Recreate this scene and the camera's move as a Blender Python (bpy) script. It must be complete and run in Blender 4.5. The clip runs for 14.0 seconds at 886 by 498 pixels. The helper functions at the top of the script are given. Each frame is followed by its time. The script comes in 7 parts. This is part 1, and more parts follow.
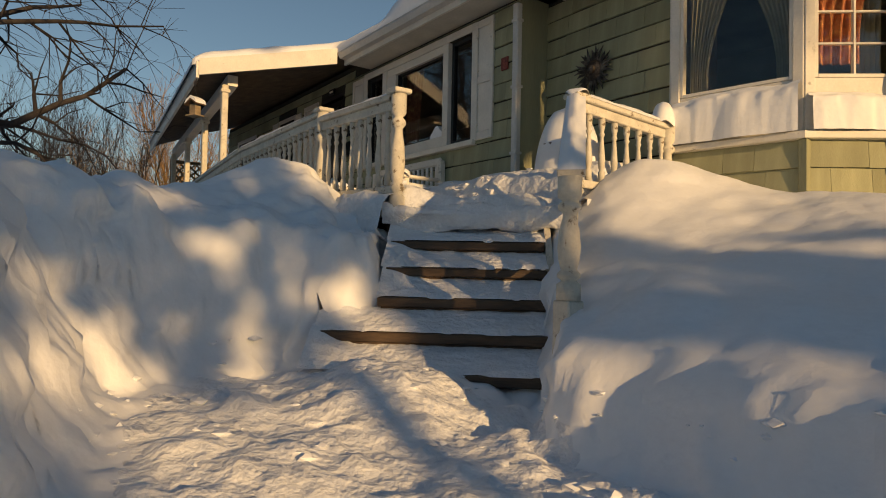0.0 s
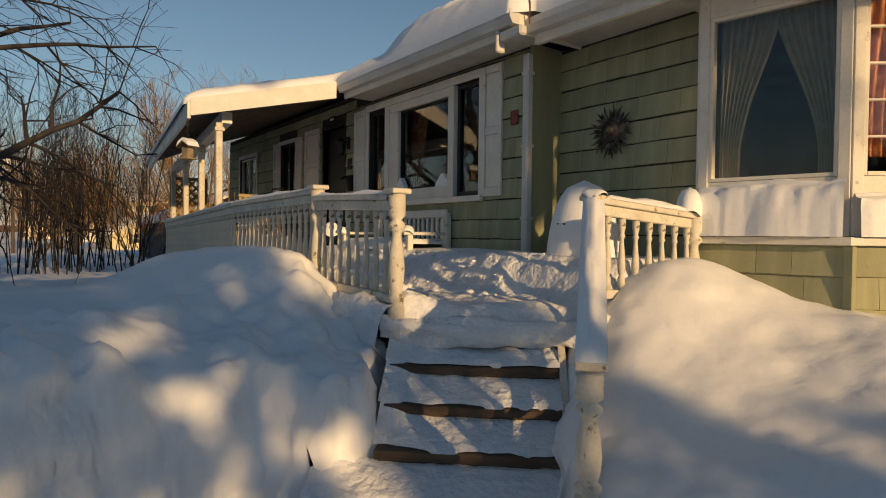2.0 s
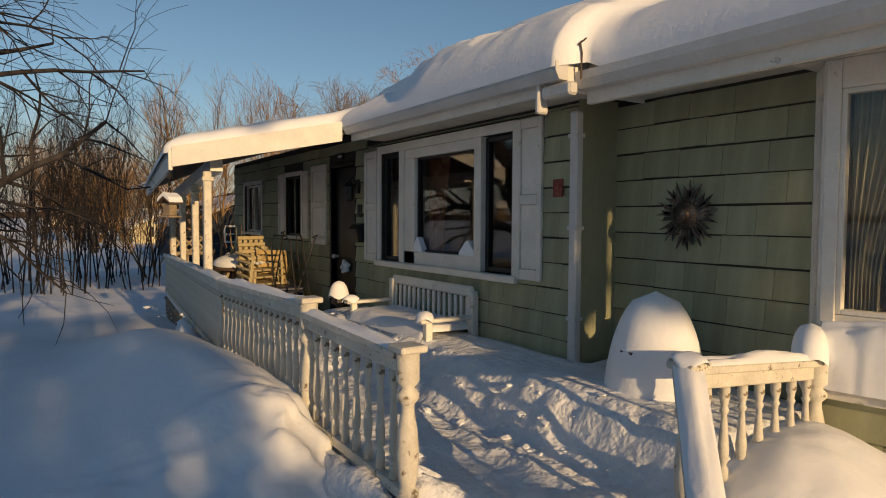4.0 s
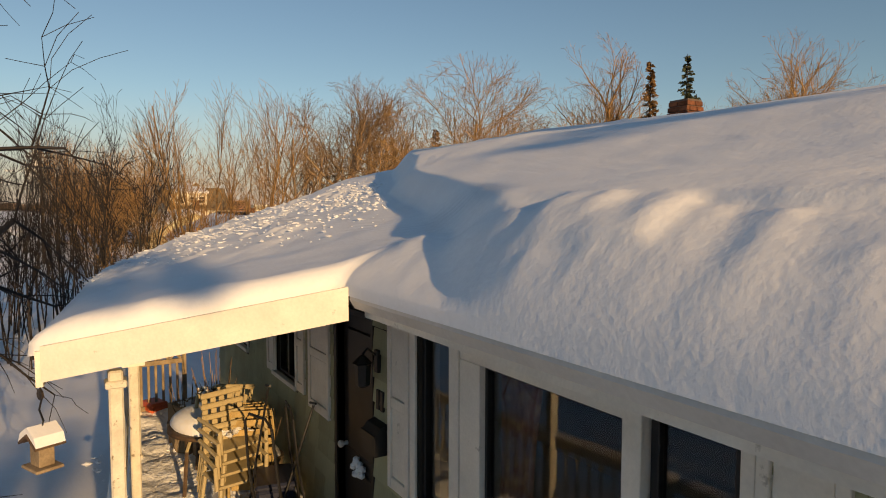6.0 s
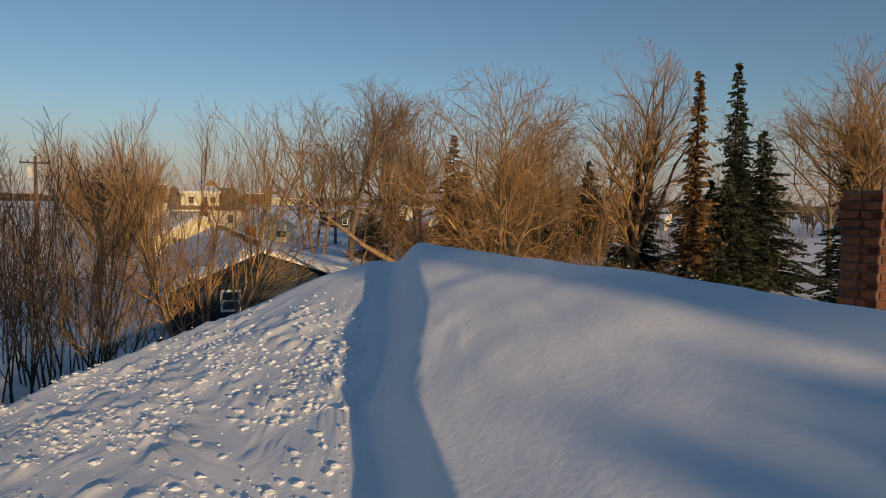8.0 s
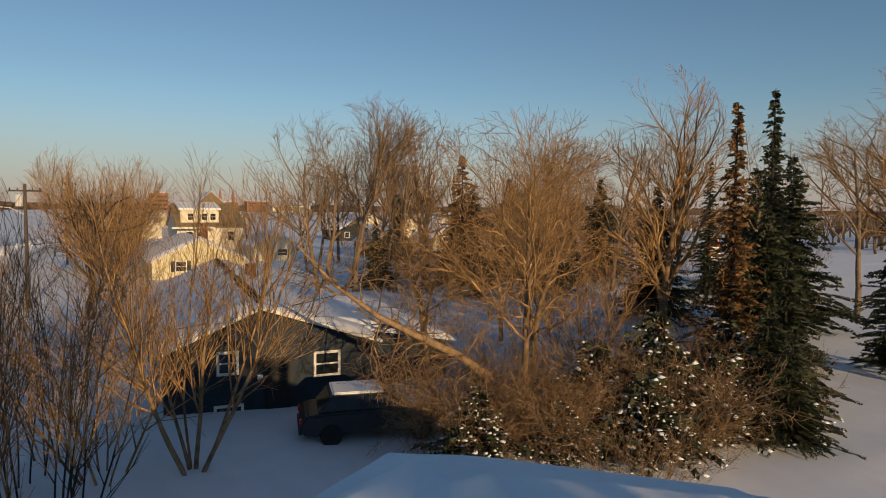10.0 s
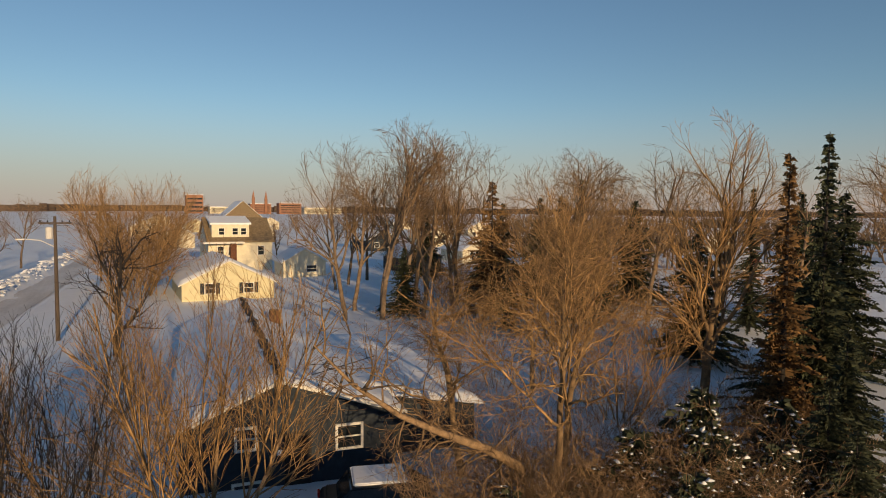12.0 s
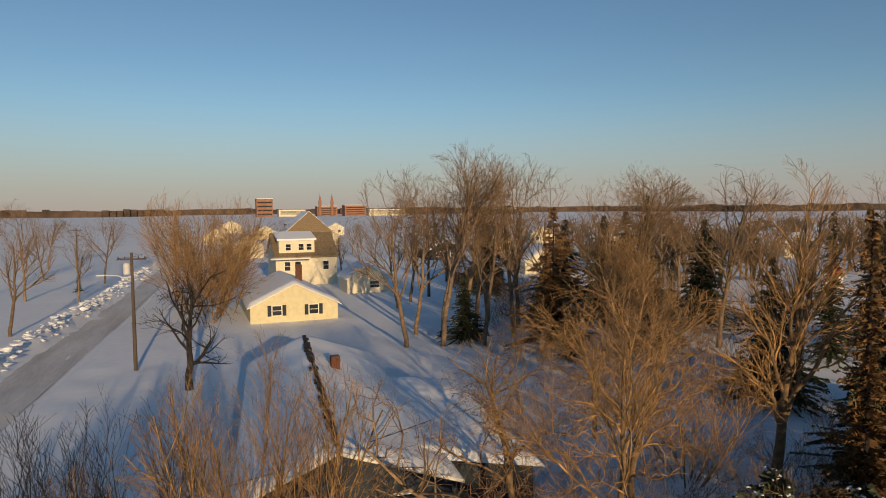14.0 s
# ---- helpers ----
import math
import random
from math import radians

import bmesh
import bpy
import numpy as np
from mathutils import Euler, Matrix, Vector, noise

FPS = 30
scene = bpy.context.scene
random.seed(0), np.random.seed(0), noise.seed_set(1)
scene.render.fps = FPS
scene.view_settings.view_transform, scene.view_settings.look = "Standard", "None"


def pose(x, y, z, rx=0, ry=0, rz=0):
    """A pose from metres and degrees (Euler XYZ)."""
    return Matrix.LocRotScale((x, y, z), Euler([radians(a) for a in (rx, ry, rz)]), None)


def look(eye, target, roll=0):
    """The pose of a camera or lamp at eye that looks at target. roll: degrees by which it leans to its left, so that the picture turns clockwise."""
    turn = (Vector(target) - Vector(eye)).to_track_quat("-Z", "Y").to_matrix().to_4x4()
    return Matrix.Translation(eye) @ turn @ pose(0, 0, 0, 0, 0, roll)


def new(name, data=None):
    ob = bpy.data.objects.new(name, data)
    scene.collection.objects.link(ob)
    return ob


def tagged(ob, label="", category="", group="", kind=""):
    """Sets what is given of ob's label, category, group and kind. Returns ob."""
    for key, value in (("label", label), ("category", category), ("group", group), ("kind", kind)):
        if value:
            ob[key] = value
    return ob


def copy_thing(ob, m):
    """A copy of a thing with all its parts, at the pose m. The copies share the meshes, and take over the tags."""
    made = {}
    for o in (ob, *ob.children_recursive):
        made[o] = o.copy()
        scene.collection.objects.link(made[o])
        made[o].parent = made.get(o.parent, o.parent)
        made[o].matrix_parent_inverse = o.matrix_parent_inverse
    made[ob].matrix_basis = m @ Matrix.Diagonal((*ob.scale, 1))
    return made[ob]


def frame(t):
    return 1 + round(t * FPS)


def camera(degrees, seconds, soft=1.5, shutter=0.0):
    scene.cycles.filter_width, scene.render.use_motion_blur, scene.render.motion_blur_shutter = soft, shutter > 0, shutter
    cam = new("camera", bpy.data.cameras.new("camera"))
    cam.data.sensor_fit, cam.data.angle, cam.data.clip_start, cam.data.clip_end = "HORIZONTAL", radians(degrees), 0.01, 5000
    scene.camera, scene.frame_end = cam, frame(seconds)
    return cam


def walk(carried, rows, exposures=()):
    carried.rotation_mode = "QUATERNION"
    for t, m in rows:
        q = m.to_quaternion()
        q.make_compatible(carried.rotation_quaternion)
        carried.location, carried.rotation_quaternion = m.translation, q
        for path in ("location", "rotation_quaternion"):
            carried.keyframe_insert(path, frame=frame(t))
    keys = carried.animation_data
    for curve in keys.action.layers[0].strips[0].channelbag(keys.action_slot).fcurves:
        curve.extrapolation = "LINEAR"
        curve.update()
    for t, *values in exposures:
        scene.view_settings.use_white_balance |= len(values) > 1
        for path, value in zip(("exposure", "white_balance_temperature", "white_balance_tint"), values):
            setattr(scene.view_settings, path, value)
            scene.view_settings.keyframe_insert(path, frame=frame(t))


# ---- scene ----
cam = camera(70.0, 14.0, 1.0)
PATH = [
    (0.0, look((4.977, -4.555, 1.306), (-3.093, 1.344, 1.596), 1.18)),
    (0.5, look((4.930, -4.550, 1.577), (-3.154, 1.334, 1.734), 1.08)),
    (1.0, look((4.867, -4.475, 1.857), (-3.245, 1.372, 1.883), 0.93)),
    (1.5, look((4.771, -4.369, 2.099), (-3.372, 1.435, 2.015), 0.79)),
    (2.0, look((4.659, -4.279, 2.331), (-3.510, 1.485, 2.129), 0.66)),
    (2.5, look((4.520, -4.153, 2.558), (-3.684, 1.557, 2.249), 0.56)),
    (2.7, look((4.448, -4.103, 2.640), (-3.768, 1.587, 2.290), 0.50)),
    (4.8, look((2.635, -3.081, 3.867), (-5.813, 2.244, 3.340), 0.15)),
    (5.0, look((2.329, -2.932, 4.048), (-6.140, 2.356, 3.502), 0.12)),
    (5.5, look((1.493, -2.515, 4.495), (-7.024, 2.690, 3.879), 0.06)),
    (6.0, look((0.649, -2.140, 4.881), (-7.881, 3.040, 4.254), 0.09)),
    (6.5, look((-0.323, -1.691, 5.215), (-8.866, 3.469, 4.588), 0.24)),
    (7.0, look((-1.180, -1.204, 5.491), (-9.755, 3.900, 4.843), 0.44)),
    (7.5, look((-1.873, -0.767, 5.854), (-10.505, 4.236, 5.169), 0.58)),
    (8.0, look((-2.474, -0.354, 6.274), (-11.130, 4.603, 5.566), 0.80)),
    (8.2, look((-2.662, -0.188, 6.440), (-11.323, 4.761, 5.737), 0.95)),
    (10.3, look((-5.186, 0.368, 8.097), (-13.874, 5.284, 7.514), 0.38)),
    (10.5, look((-5.350, 0.457, 8.313), (-14.076, 5.306, 7.729), 0.44)),
    (11.0, look((-5.666, 0.717, 8.869), (-14.456, 5.450, 8.285), 0.54)),
    (11.5, look((-5.897, 0.894, 9.432), (-14.722, 5.561, 8.843), 0.62)),
    (12.0, look((-6.073, 0.991, 10.026), (-14.970, 5.517, 9.424), 0.52)),
    (12.5, look((-6.150, 1.068, 10.626), (-15.158, 5.368, 10.019), 0.43)),
    (13.0, look((-6.181, 1.144, 11.204), (-15.311, 5.179, 10.598), 0.22)),
    (13.5, look((-6.207, 1.255, 11.804), (-15.450, 5.022, 11.196), -0.03)),
    (14.0, look((-6.313, 1.424, 12.402), (-15.618, 5.035, 11.780), -0.48)),
]
EXPOSURES = [(0.0, -0.27, 7700, 10), (2.7, -0.25, 7000, 10), (5.0, -0.12, 6600, 10), (6.5, 0.08, 7600, 12), (7.0, -0.06, 7300, 12), (7.5, -0.18, 6800, 11), (8.2, -0.34, 6200, 9), (11.0, -0.15, 6400, 9), (14.0, -0.25, 6150, 8)]
walk(cam, PATH, EXPOSURES)

# ---- world and sun ----
SUN_AZ = radians(-2.0)      # from +x, towards -y
SUN_EL = radians(10.5)
to_sun = Vector((math.cos(SUN_AZ) * math.cos(SUN_EL), math.sin(SUN_AZ) * math.cos(SUN_EL), math.sin(SUN_EL)))
world = bpy.data.worlds.new("winter_sky")
scene.world = world
world.use_nodes = True
wn = world.node_tree.nodes
sky = wn.new("ShaderNodeTexSky")
sky.sky_type = "NISHITA"
sky.sun_disc = False
sky.sun_elevation = SUN_EL
sky.sun_rotation = radians(90.0) - SUN_AZ
sky.altitude = 20
sky.air_density = 1.0
sky.dust_density = 0.0
sky.ozone_density = 2.4
wn["Background"].inputs["Strength"].default_value = 0.110
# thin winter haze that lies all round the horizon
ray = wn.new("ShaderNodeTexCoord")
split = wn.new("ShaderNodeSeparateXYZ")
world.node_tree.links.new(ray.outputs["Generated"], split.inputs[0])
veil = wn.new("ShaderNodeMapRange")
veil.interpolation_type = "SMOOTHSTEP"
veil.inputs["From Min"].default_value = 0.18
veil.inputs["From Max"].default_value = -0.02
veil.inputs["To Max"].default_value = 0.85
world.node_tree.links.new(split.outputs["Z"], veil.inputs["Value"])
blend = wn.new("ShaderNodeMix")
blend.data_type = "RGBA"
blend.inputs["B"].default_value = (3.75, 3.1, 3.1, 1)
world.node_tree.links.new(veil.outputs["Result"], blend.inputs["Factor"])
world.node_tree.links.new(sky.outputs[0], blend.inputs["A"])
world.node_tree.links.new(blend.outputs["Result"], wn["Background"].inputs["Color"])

sun_data = bpy.data.lights.new("sun", "SUN")
sun_data.energy = 5.0
sun_data.angle = radians(0.55)
sun_data.color = (1.0, 0.67, 0.34)
sun = new("sun", sun_data)
sun.matrix_world = look(to_sun * 60, (0, 0, 0))

# ---- materials ----
def material(name, color, rough=0.8, metal=0.0, vary=0.12, scale=6.0, fine=60.0, bump=0.15, bump_scale=80.0, second=None,
             stain=None, stain_at=0.6, spread=0.0, stretch=(1, 1, 1), spec=0.4, subsurface=0.0, island=False, depth=0.01):
    """A procedural surface: a base colour broken up at two scales, optional stains, fine relief and variation from piece to piece."""
    m = bpy.data.materials.new(name)
    m.use_nodes = True
    nt = m.node_tree
    n, link = nt.nodes, nt.links.new
    bsdf = n["Principled BSDF"]
    bsdf.inputs["Roughness"].default_value = rough
    bsdf.inputs["Metallic"].default_value = metal
    bsdf.inputs["Specular IOR Level"].default_value = spec
    tex = n.new("ShaderNodeTexCoord")
    mapping = n.new("ShaderNodeMapping")
    mapping.inputs["Scale"].default_value = stretch
    link(tex.outputs["Object"], mapping.inputs["Vector"])
    big = n.new("ShaderNodeTexNoise")
    big.inputs["Scale"].default_value = scale
    big.inputs["Detail"].default_value = 4
    link(mapping.outputs[0], big.inputs["Vector"])
    small = n.new("ShaderNodeTexNoise")
    small.inputs["Scale"].default_value = fine
    small.inputs["Detail"].default_value = 5
    link(mapping.outputs[0], small.inputs["Vector"])
    add = n.new("ShaderNodeMath")
    add.operation = "MULTIPLY_ADD"
    link(small.outputs["Fac"], add.inputs[0])
    add.inputs[1].default_value = 0.5
    link(big.outputs["Fac"], add.inputs[2])
    ramp = n.new("ShaderNodeValToRGB")
    other = second or tuple(min(1.0, c * (1 + 2.2 * vary)) for c in color)
    low = tuple(c * (1 - 2.0 * vary) for c in color)
    ramp.color_ramp.elements[0].position, ramp.color_ramp.elements[0].color = 0.5, (*low, 1)
    ramp.color_ramp.elements[1].position, ramp.color_ramp.elements[1].color = 1.0, (*other, 1)
    mid = ramp.color_ramp.elements.new(0.75)
    mid.color = (*color, 1)
    link(add.outputs[0], ramp.inputs["Fac"])
    out = ramp.outputs["Color"]
    if stain:
        patch = n.new("ShaderNodeTexNoise")
        patch.inputs["Scale"].default_value = scale * 1.7
        patch.inputs["Detail"].default_value = 7
        patch.inputs["Roughness"].default_value = 0.65
        link(mapping.outputs[0], patch.inputs["Vector"])
        edge = n.new("ShaderNodeMapRange")
        edge.inputs["From Min"].default_value = stain_at
        edge.inputs["From Max"].default_value = stain_at + 0.06
        link(patch.outputs["Fac"], edge.inputs["Value"])
        mix = n.new("ShaderNodeMix")
        mix.data_type = "RGBA"
        link(edge.outputs["Result"], mix.inputs["Factor"])
        link(out, mix.inputs["A"])
        mix.inputs["B"].default_value = (*stain, 1)
        out = mix.outputs["Result"]
    if spread:
        hsv = n.new("ShaderNodeHueSaturation")
        if island:
            which = n.new("ShaderNodeNewGeometry").outputs["Random Per Island"]
        else:
            which = n.new("ShaderNodeObjectInfo").outputs["Random"]
        span = n.new("ShaderNodeMapRange")
        span.inputs["To Min"].default_value = 1 - spread
        span.inputs["To Max"].default_value = 1 + spread
        link(which, span.inputs["Value"])
        link(span.outputs["Result"], hsv.inputs["Value"])
        link(out, hsv.inputs["Color"])
        out = hsv.outputs["Color"]
    link(out, bsdf.inputs["Base Color"])
    if subsurface:
        bsdf.inputs["Subsurface Weight"].default_value = subsurface
        bsdf.inputs["Subsurface Radius"].default_value = (0.06, 0.08, 0.1)
        bsdf.inputs["Subsurface Scale"].default_value = 0.3
    if bump:
        grain = n.new("ShaderNodeTexNoise")
        grain.inputs["Scale"].default_value = bump_scale
        grain.inputs["Detail"].default_value = 8
        link(mapping.outputs[0], grain.inputs["Vector"])
        relief = n.new("ShaderNodeBump")
        relief.inputs["Strength"].default_value = bump
        relief.inputs["Distance"].default_value = depth
        link(grain.outputs["Fac"], relief.inputs["Height"])
        link(relief.outputs["Normal"], bsdf.inputs["Normal"])
    return m


SNOW = material("snow", (0.84, 0.86, 0.89), rough=0.75, vary=0.02, scale=1.3, fine=25, bump=0.22, bump_scale=26, depth=0.014, second=(0.88, 0.90, 0.92), spec=0.3)
SNOW_TRODDEN = material("trodden_snow", (0.80, 0.82, 0.85), rough=0.8, vary=0.04, scale=5, fine=40, bump=0.8, bump_scale=14, depth=0.05, spec=0.3)
SIDING = material("green_shingle", (0.33, 0.335, 0.215), rough=0.85, vary=0.07, scale=3, fine=90, bump=0.35, bump_scale=70, stretch=(1, 1, 0.12), spread=0.14, depth=0.006)
SIDING_STUFF = material("green_shingle_far", (0.33, 0.335, 0.215), rough=0.85, vary=0.07, scale=3, fine=90, bump=0.35, bump_scale=70, stretch=(1, 1, 0.12), spread=0.14, island=True, depth=0.006)
WHITE = material("white_paint", (0.74, 0.71, 0.64), rough=0.55, vary=0.05, scale=4, fine=50, bump=0.12, bump_scale=60, stain=(0.42, 0.40, 0.35), stain_at=0.64)
WORN_WHITE = material("peeling_white_paint", (0.60, 0.57, 0.49), rough=0.7, vary=0.08, scale=9, fine=70, bump=0.5, bump_scale=60, stain=(0.20, 0.16, 0.11), stain_at=0.60, depth=0.004)
METAL_WHITE = material("white_gutter_metal", (0.60, 0.59, 0.56), rough=0.4, vary=0.05, scale=3, fine=40, bump=0.05)
SOFFIT = material("soffit", (0.55, 0.53, 0.47), rough=0.6, vary=0.06, scale=4, fine=30, bump=0.1)
DARK_WOOD = material("dark_wet_wood", (0.085, 0.055, 0.034), rough=0.6, vary=0.25, scale=8, fine=60, bump=0.4, bump_scale=90, stretch=(0.3, 0.3, 2), depth=0.004)
WOOD = material("weathered_wood", (0.26, 0.20, 0.13), rough=0.8, vary=0.2, scale=7, fine=70, bump=0.4, bump_scale=60, depth=0.005)
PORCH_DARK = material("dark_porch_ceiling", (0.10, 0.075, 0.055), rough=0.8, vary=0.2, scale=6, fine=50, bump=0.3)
BLACK = material("black_frame", (0.012, 0.012, 0.013), rough=0.45, vary=0.1, bump=0.05)
DARK_DOOR = material("dark_door", (0.018, 0.014, 0.012), rough=0.5, vary=0.2, bump=0.1)
CURTAIN = material("cream_curtain", (0.34, 0.32, 0.23), rough=0.95, vary=0.08, scale=12, fine=200, bump=0.3, bump_scale=160)
CURTAIN_RED = material("red_gold_curtain", (0.30, 0.10, 0.05), rough=0.95, vary=0.2, scale=14, fine=120, second=(0.52, 0.30, 0.12), bump=0.3)
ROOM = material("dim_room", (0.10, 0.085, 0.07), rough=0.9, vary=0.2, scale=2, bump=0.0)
# wall behind the shingles, coloured dark to draw shadow lines between courses
SHADOW_BACKING = material("shingle_shadow_backing", (0.05, 0.045, 0.035), rough=0.95, vary=0.1, bump=0.1)
BRICK = material("red_brick", (0.125, 0.047, 0.023), rough=0.9, vary=0.18, scale=14, fine=80, bump=0.5, bump_scale=50, spread=0.25)
MORTAR = material("mortar", (0.12, 0.085, 0.07), rough=0.95, vary=0.1, bump=0.4)
RUST = material("rusted_metal_sun", (0.07, 0.055, 0.045), rough=0.45, metal=0.6, vary=0.3, scale=12, second=(0.25, 0.20, 0.15), bump=0.3)
PLAQUE_RED = material("red_plaque", (0.22, 0.05, 0.035), rough=0.6, vary=0.25, scale=30, bump=0.2)
BARK = material("brown_bark", (0.19, 0.135, 0.088), rough=0.95, vary=0.25, scale=5, fine=40, bump=0.5, bump_scale=30, spread=0.38)
BARK_WARM = material("tan_bark", (0.20, 0.132, 0.072), rough=0.95, vary=0.25, scale=5, fine=40, bump=0.5, bump_scale=30, spread=0.38)
# near-black bark: shade on saplings and yard tree is put into the colour
BARK_DARK_SHADE = material("dark_shaded_bark", (0.028, 0.024, 0.023), rough=0.95, vary=0.25, scale=5, fine=40, bump=0.5, bump_scale=30, spread=0.38)
TWIGS = material("brown_twigs", (0.22, 0.143, 0.077), rough=0.95, vary=0.2, scale=5, bump=0, spread=0.55, island=True)
TWIGS_WARM = material("tan_twigs", (0.30, 0.182, 0.078), rough=0.95, vary=0.2, scale=5, bump=0, spread=0.55, island=True)
# twigs in the same tone, with that shade in their colour
TWIGS_DARK_SHADE = material("dark_shaded_twigs", (0.028, 0.024, 0.023), rough=0.95, vary=0.2, scale=5, bump=0, spread=0.5, island=True)
# spruce's warm sunlit tone put into the needles; also a brown evergreen's foliage
RUSTY_LIT_NEEDLES = material("rusty_sunlit_needles", (0.15, 0.085, 0.032), rough=0.85, vary=0.3, scale=2, fine=30, bump=0, spread=0.5, island=True)
NEEDLES = material("dark_needles", (0.040, 0.048, 0.024), rough=0.8, vary=0.3, scale=2, fine=30, bump=0, spread=0.45, island=True)
GLASS = bpy.data.materials.new("window_glass")
GLASS.use_nodes = True
_b = GLASS.node_tree.nodes["Principled BSDF"]
_b.inputs["Base Color"].default_value = (0.92, 0.95, 0.95, 1)
_b.inputs["Roughness"].default_value = 0.02
_b.inputs["Transmission Weight"].default_value = 1.0
_b.inputs["IOR"].default_value = 1.5


# ---- builders ----
def bm_object(name, bm, mat, smooth=False):
    me = bpy.data.meshes.new(name)
    bm.normal_update()
    bm.to_mesh(me)
    bm.free()
    if mat:
        me.materials.append(mat)
    if smooth:
        me.shade_smooth()
    return new(name, me)


def part(name, bm, mat, parent, label="", smooth=False):
    ob = bm_object(name, bm, mat, smooth)
    ob.parent = parent
    if label:
        ob["label"] = label
    return ob


def thing(name, label, category, at=(0, 0, 0), turn=0.0, group="", kind=""):
    ob = new(name)
    ob.matrix_world = pose(*at, 0, 0, turn)
    return tagged(ob, label, category, group, kind)


def arrays_object(name, verts, faces, mat, smooth=True):
    me = bpy.data.meshes.new(name)
    me.from_pydata(verts, [], faces)
    me.update()
    me.materials.append(mat)
    if smooth:
        me.shade_smooth()
    return new(name, me)


def box(bm, x0, x1, y0, y1, z0, z1, bevel=0.0, m=None):
    """A box by its bounds, edges bevelled, added to bm."""
    g = bmesh.ops.create_cube(bm, size=1.0)
    vs = g["verts"]
    for v in vs:
        v.co = Vector(((x0 + x1) / 2 + v.co.x * (x1 - x0), (y0 + y1) / 2 + v.co.y * (y1 - y0), (z0 + z1) / 2 + v.co.z * (z1 - z0)))
    if bevel:
        es = list({e for v in vs for e in v.link_edges})
        r = bmesh.ops.bevel(bm, geom=es, offset=bevel, segments=1, affect="EDGES")
        vs = r["verts"]
    if m is not None:
        bmesh.ops.transform(bm, matrix=m, verts=list({v for v in vs if v.is_valid}))
    return vs


def boxes(*rows, bevel=0.004):
    bm = bmesh.new()
    for r in rows:
        box(bm, *r, bevel=bevel)
    return bm


def lathe(bm, profile, sides=10, m=None):
    """A turned piece from rows of (radius, height)."""
    rings = []
    for r, z in profile:
        rings.append([bm.verts.new((r * math.cos(2 * math.pi * k / sides), r * math.sin(2 * math.pi * k / sides), z)) for k in range(sides)])
    for a, b in zip(rings, rings[1:]):
        for k in range(sides):
            bm.faces.new((a[k], a[(k + 1) % sides], b[(k + 1) % sides], b[k]))
    bm.faces.new(list(reversed(rings[0])))
    bm.faces.new(rings[-1])
    if m is not None:
        bmesh.ops.transform(bm, matrix=m, verts=[v for ring in rings for v in ring])


def tube(bm, points, radius, sides=8):
    """A round bar along points; radius may be one number or one for each point."""
    rad = radius if isinstance(radius, (list, tuple)) else [radius] * len(points)
    pts = [Vector(p) for p in points]
    rings = []
    for k, p in enumerate(pts):
        d = (pts[min(k + 1, len(pts) - 1)] - pts[max(k - 1, 0)]).normalized()
        a = d.orthogonal().normalized() if abs(d.z) > 0.95 else d.cross(Vector((0, 0, 1))).normalized()
        b = d.cross(a)
        rings.append([bm.verts.new(p + rad[k] * (math.cos(2 * math.pi * j / sides) * a + math.sin(2 * math.pi * j / sides) * b)) for j in range(sides)])
    for r, s in zip(rings, rings[1:]):
        for j in range(sides):
            bm.faces.new((r[j], r[(j + 1) % sides], s[(j + 1) % sides], s[j]))
    bm.faces.new(list(reversed(rings[0])))
    bm.faces.new(rings[-1])


def prism(bm, outline, axis, lo, hi):
    """An outline in two axes pushed along the third ('x', 'y' or 'z')."""
    def at(p, h):
        return {"x": (h, p[0], p[1]), "y": (p[0], h, p[1]), "z": (p[0], p[1], h)}[axis]
    a = [bm.verts.new(at(p, lo)) for p in outline]
    b = [bm.verts.new(at(p, hi)) for p in outline]
    n = len(outline)
    for k in range(n):
        bm.faces.new((a[k], a[(k + 1) % n], b[(k + 1) % n], b[k]))
    bm.faces.new(list(reversed(a)))
    bm.faces.new(b)
    bmesh.ops.recalc_face_normals(bm, faces=bm.faces)


def wall_with_openings(bm, x0, x1, z0, z1, y0, y1, holes):
    """A wall in the xz plane, y0 to y1 thick, with rectangular holes (x0, x1, z0, z1) right through it."""
    xs = sorted({x0, x1, *[h[0] for h in holes], *[h[1] for h in holes]})
    zs = sorted({z0, z1, *[h[2] for h in holes], *[h[3] for h in holes]})
    def solid(i, j):
        cx, cz = (xs[i] + xs[i + 1]) / 2, (zs[j] + zs[j + 1]) / 2
        return not any(h[0] < cx < h[1] and h[2] < cz < h[3] for h in holes)
    grid = {(i, j): solid(i, j) for i in range(len(xs) - 1) for j in range(len(zs) - 1)}
    cache = {}
    def vert(i, j, y):
        key = (i, j, y)
        if key not in cache:
            cache[key] = bm.verts.new((xs[i], y, zs[j]))
        return cache[key]
    for (i, j), full in grid.items():
        if not full:
            continue
        bm.faces.new([vert(i, j, y0), vert(i + 1, j, y0), vert(i + 1, j + 1, y0), vert(i, j + 1, y0)])
        bm.faces.new([vert(i, j, y1), vert(i, j + 1, y1), vert(i + 1, j + 1, y1), vert(i + 1, j, y1)])
        for di, dj, a, b in ((-1, 0, (i, j), (i, j + 1)), (1, 0, (i + 1, j + 1), (i + 1, j)), (0, -1, (i + 1, j), (i, j)), (0, 1, (i, j + 1), (i + 1, j + 1))):
            if not grid.get((i + di, j + dj), False):
                bm.faces.new([vert(*a, y0), vert(*b, y0), vert(*b, y1), vert(*a, y1)])
    bmesh.ops.recalc_face_normals(bm, faces=bm.faces)


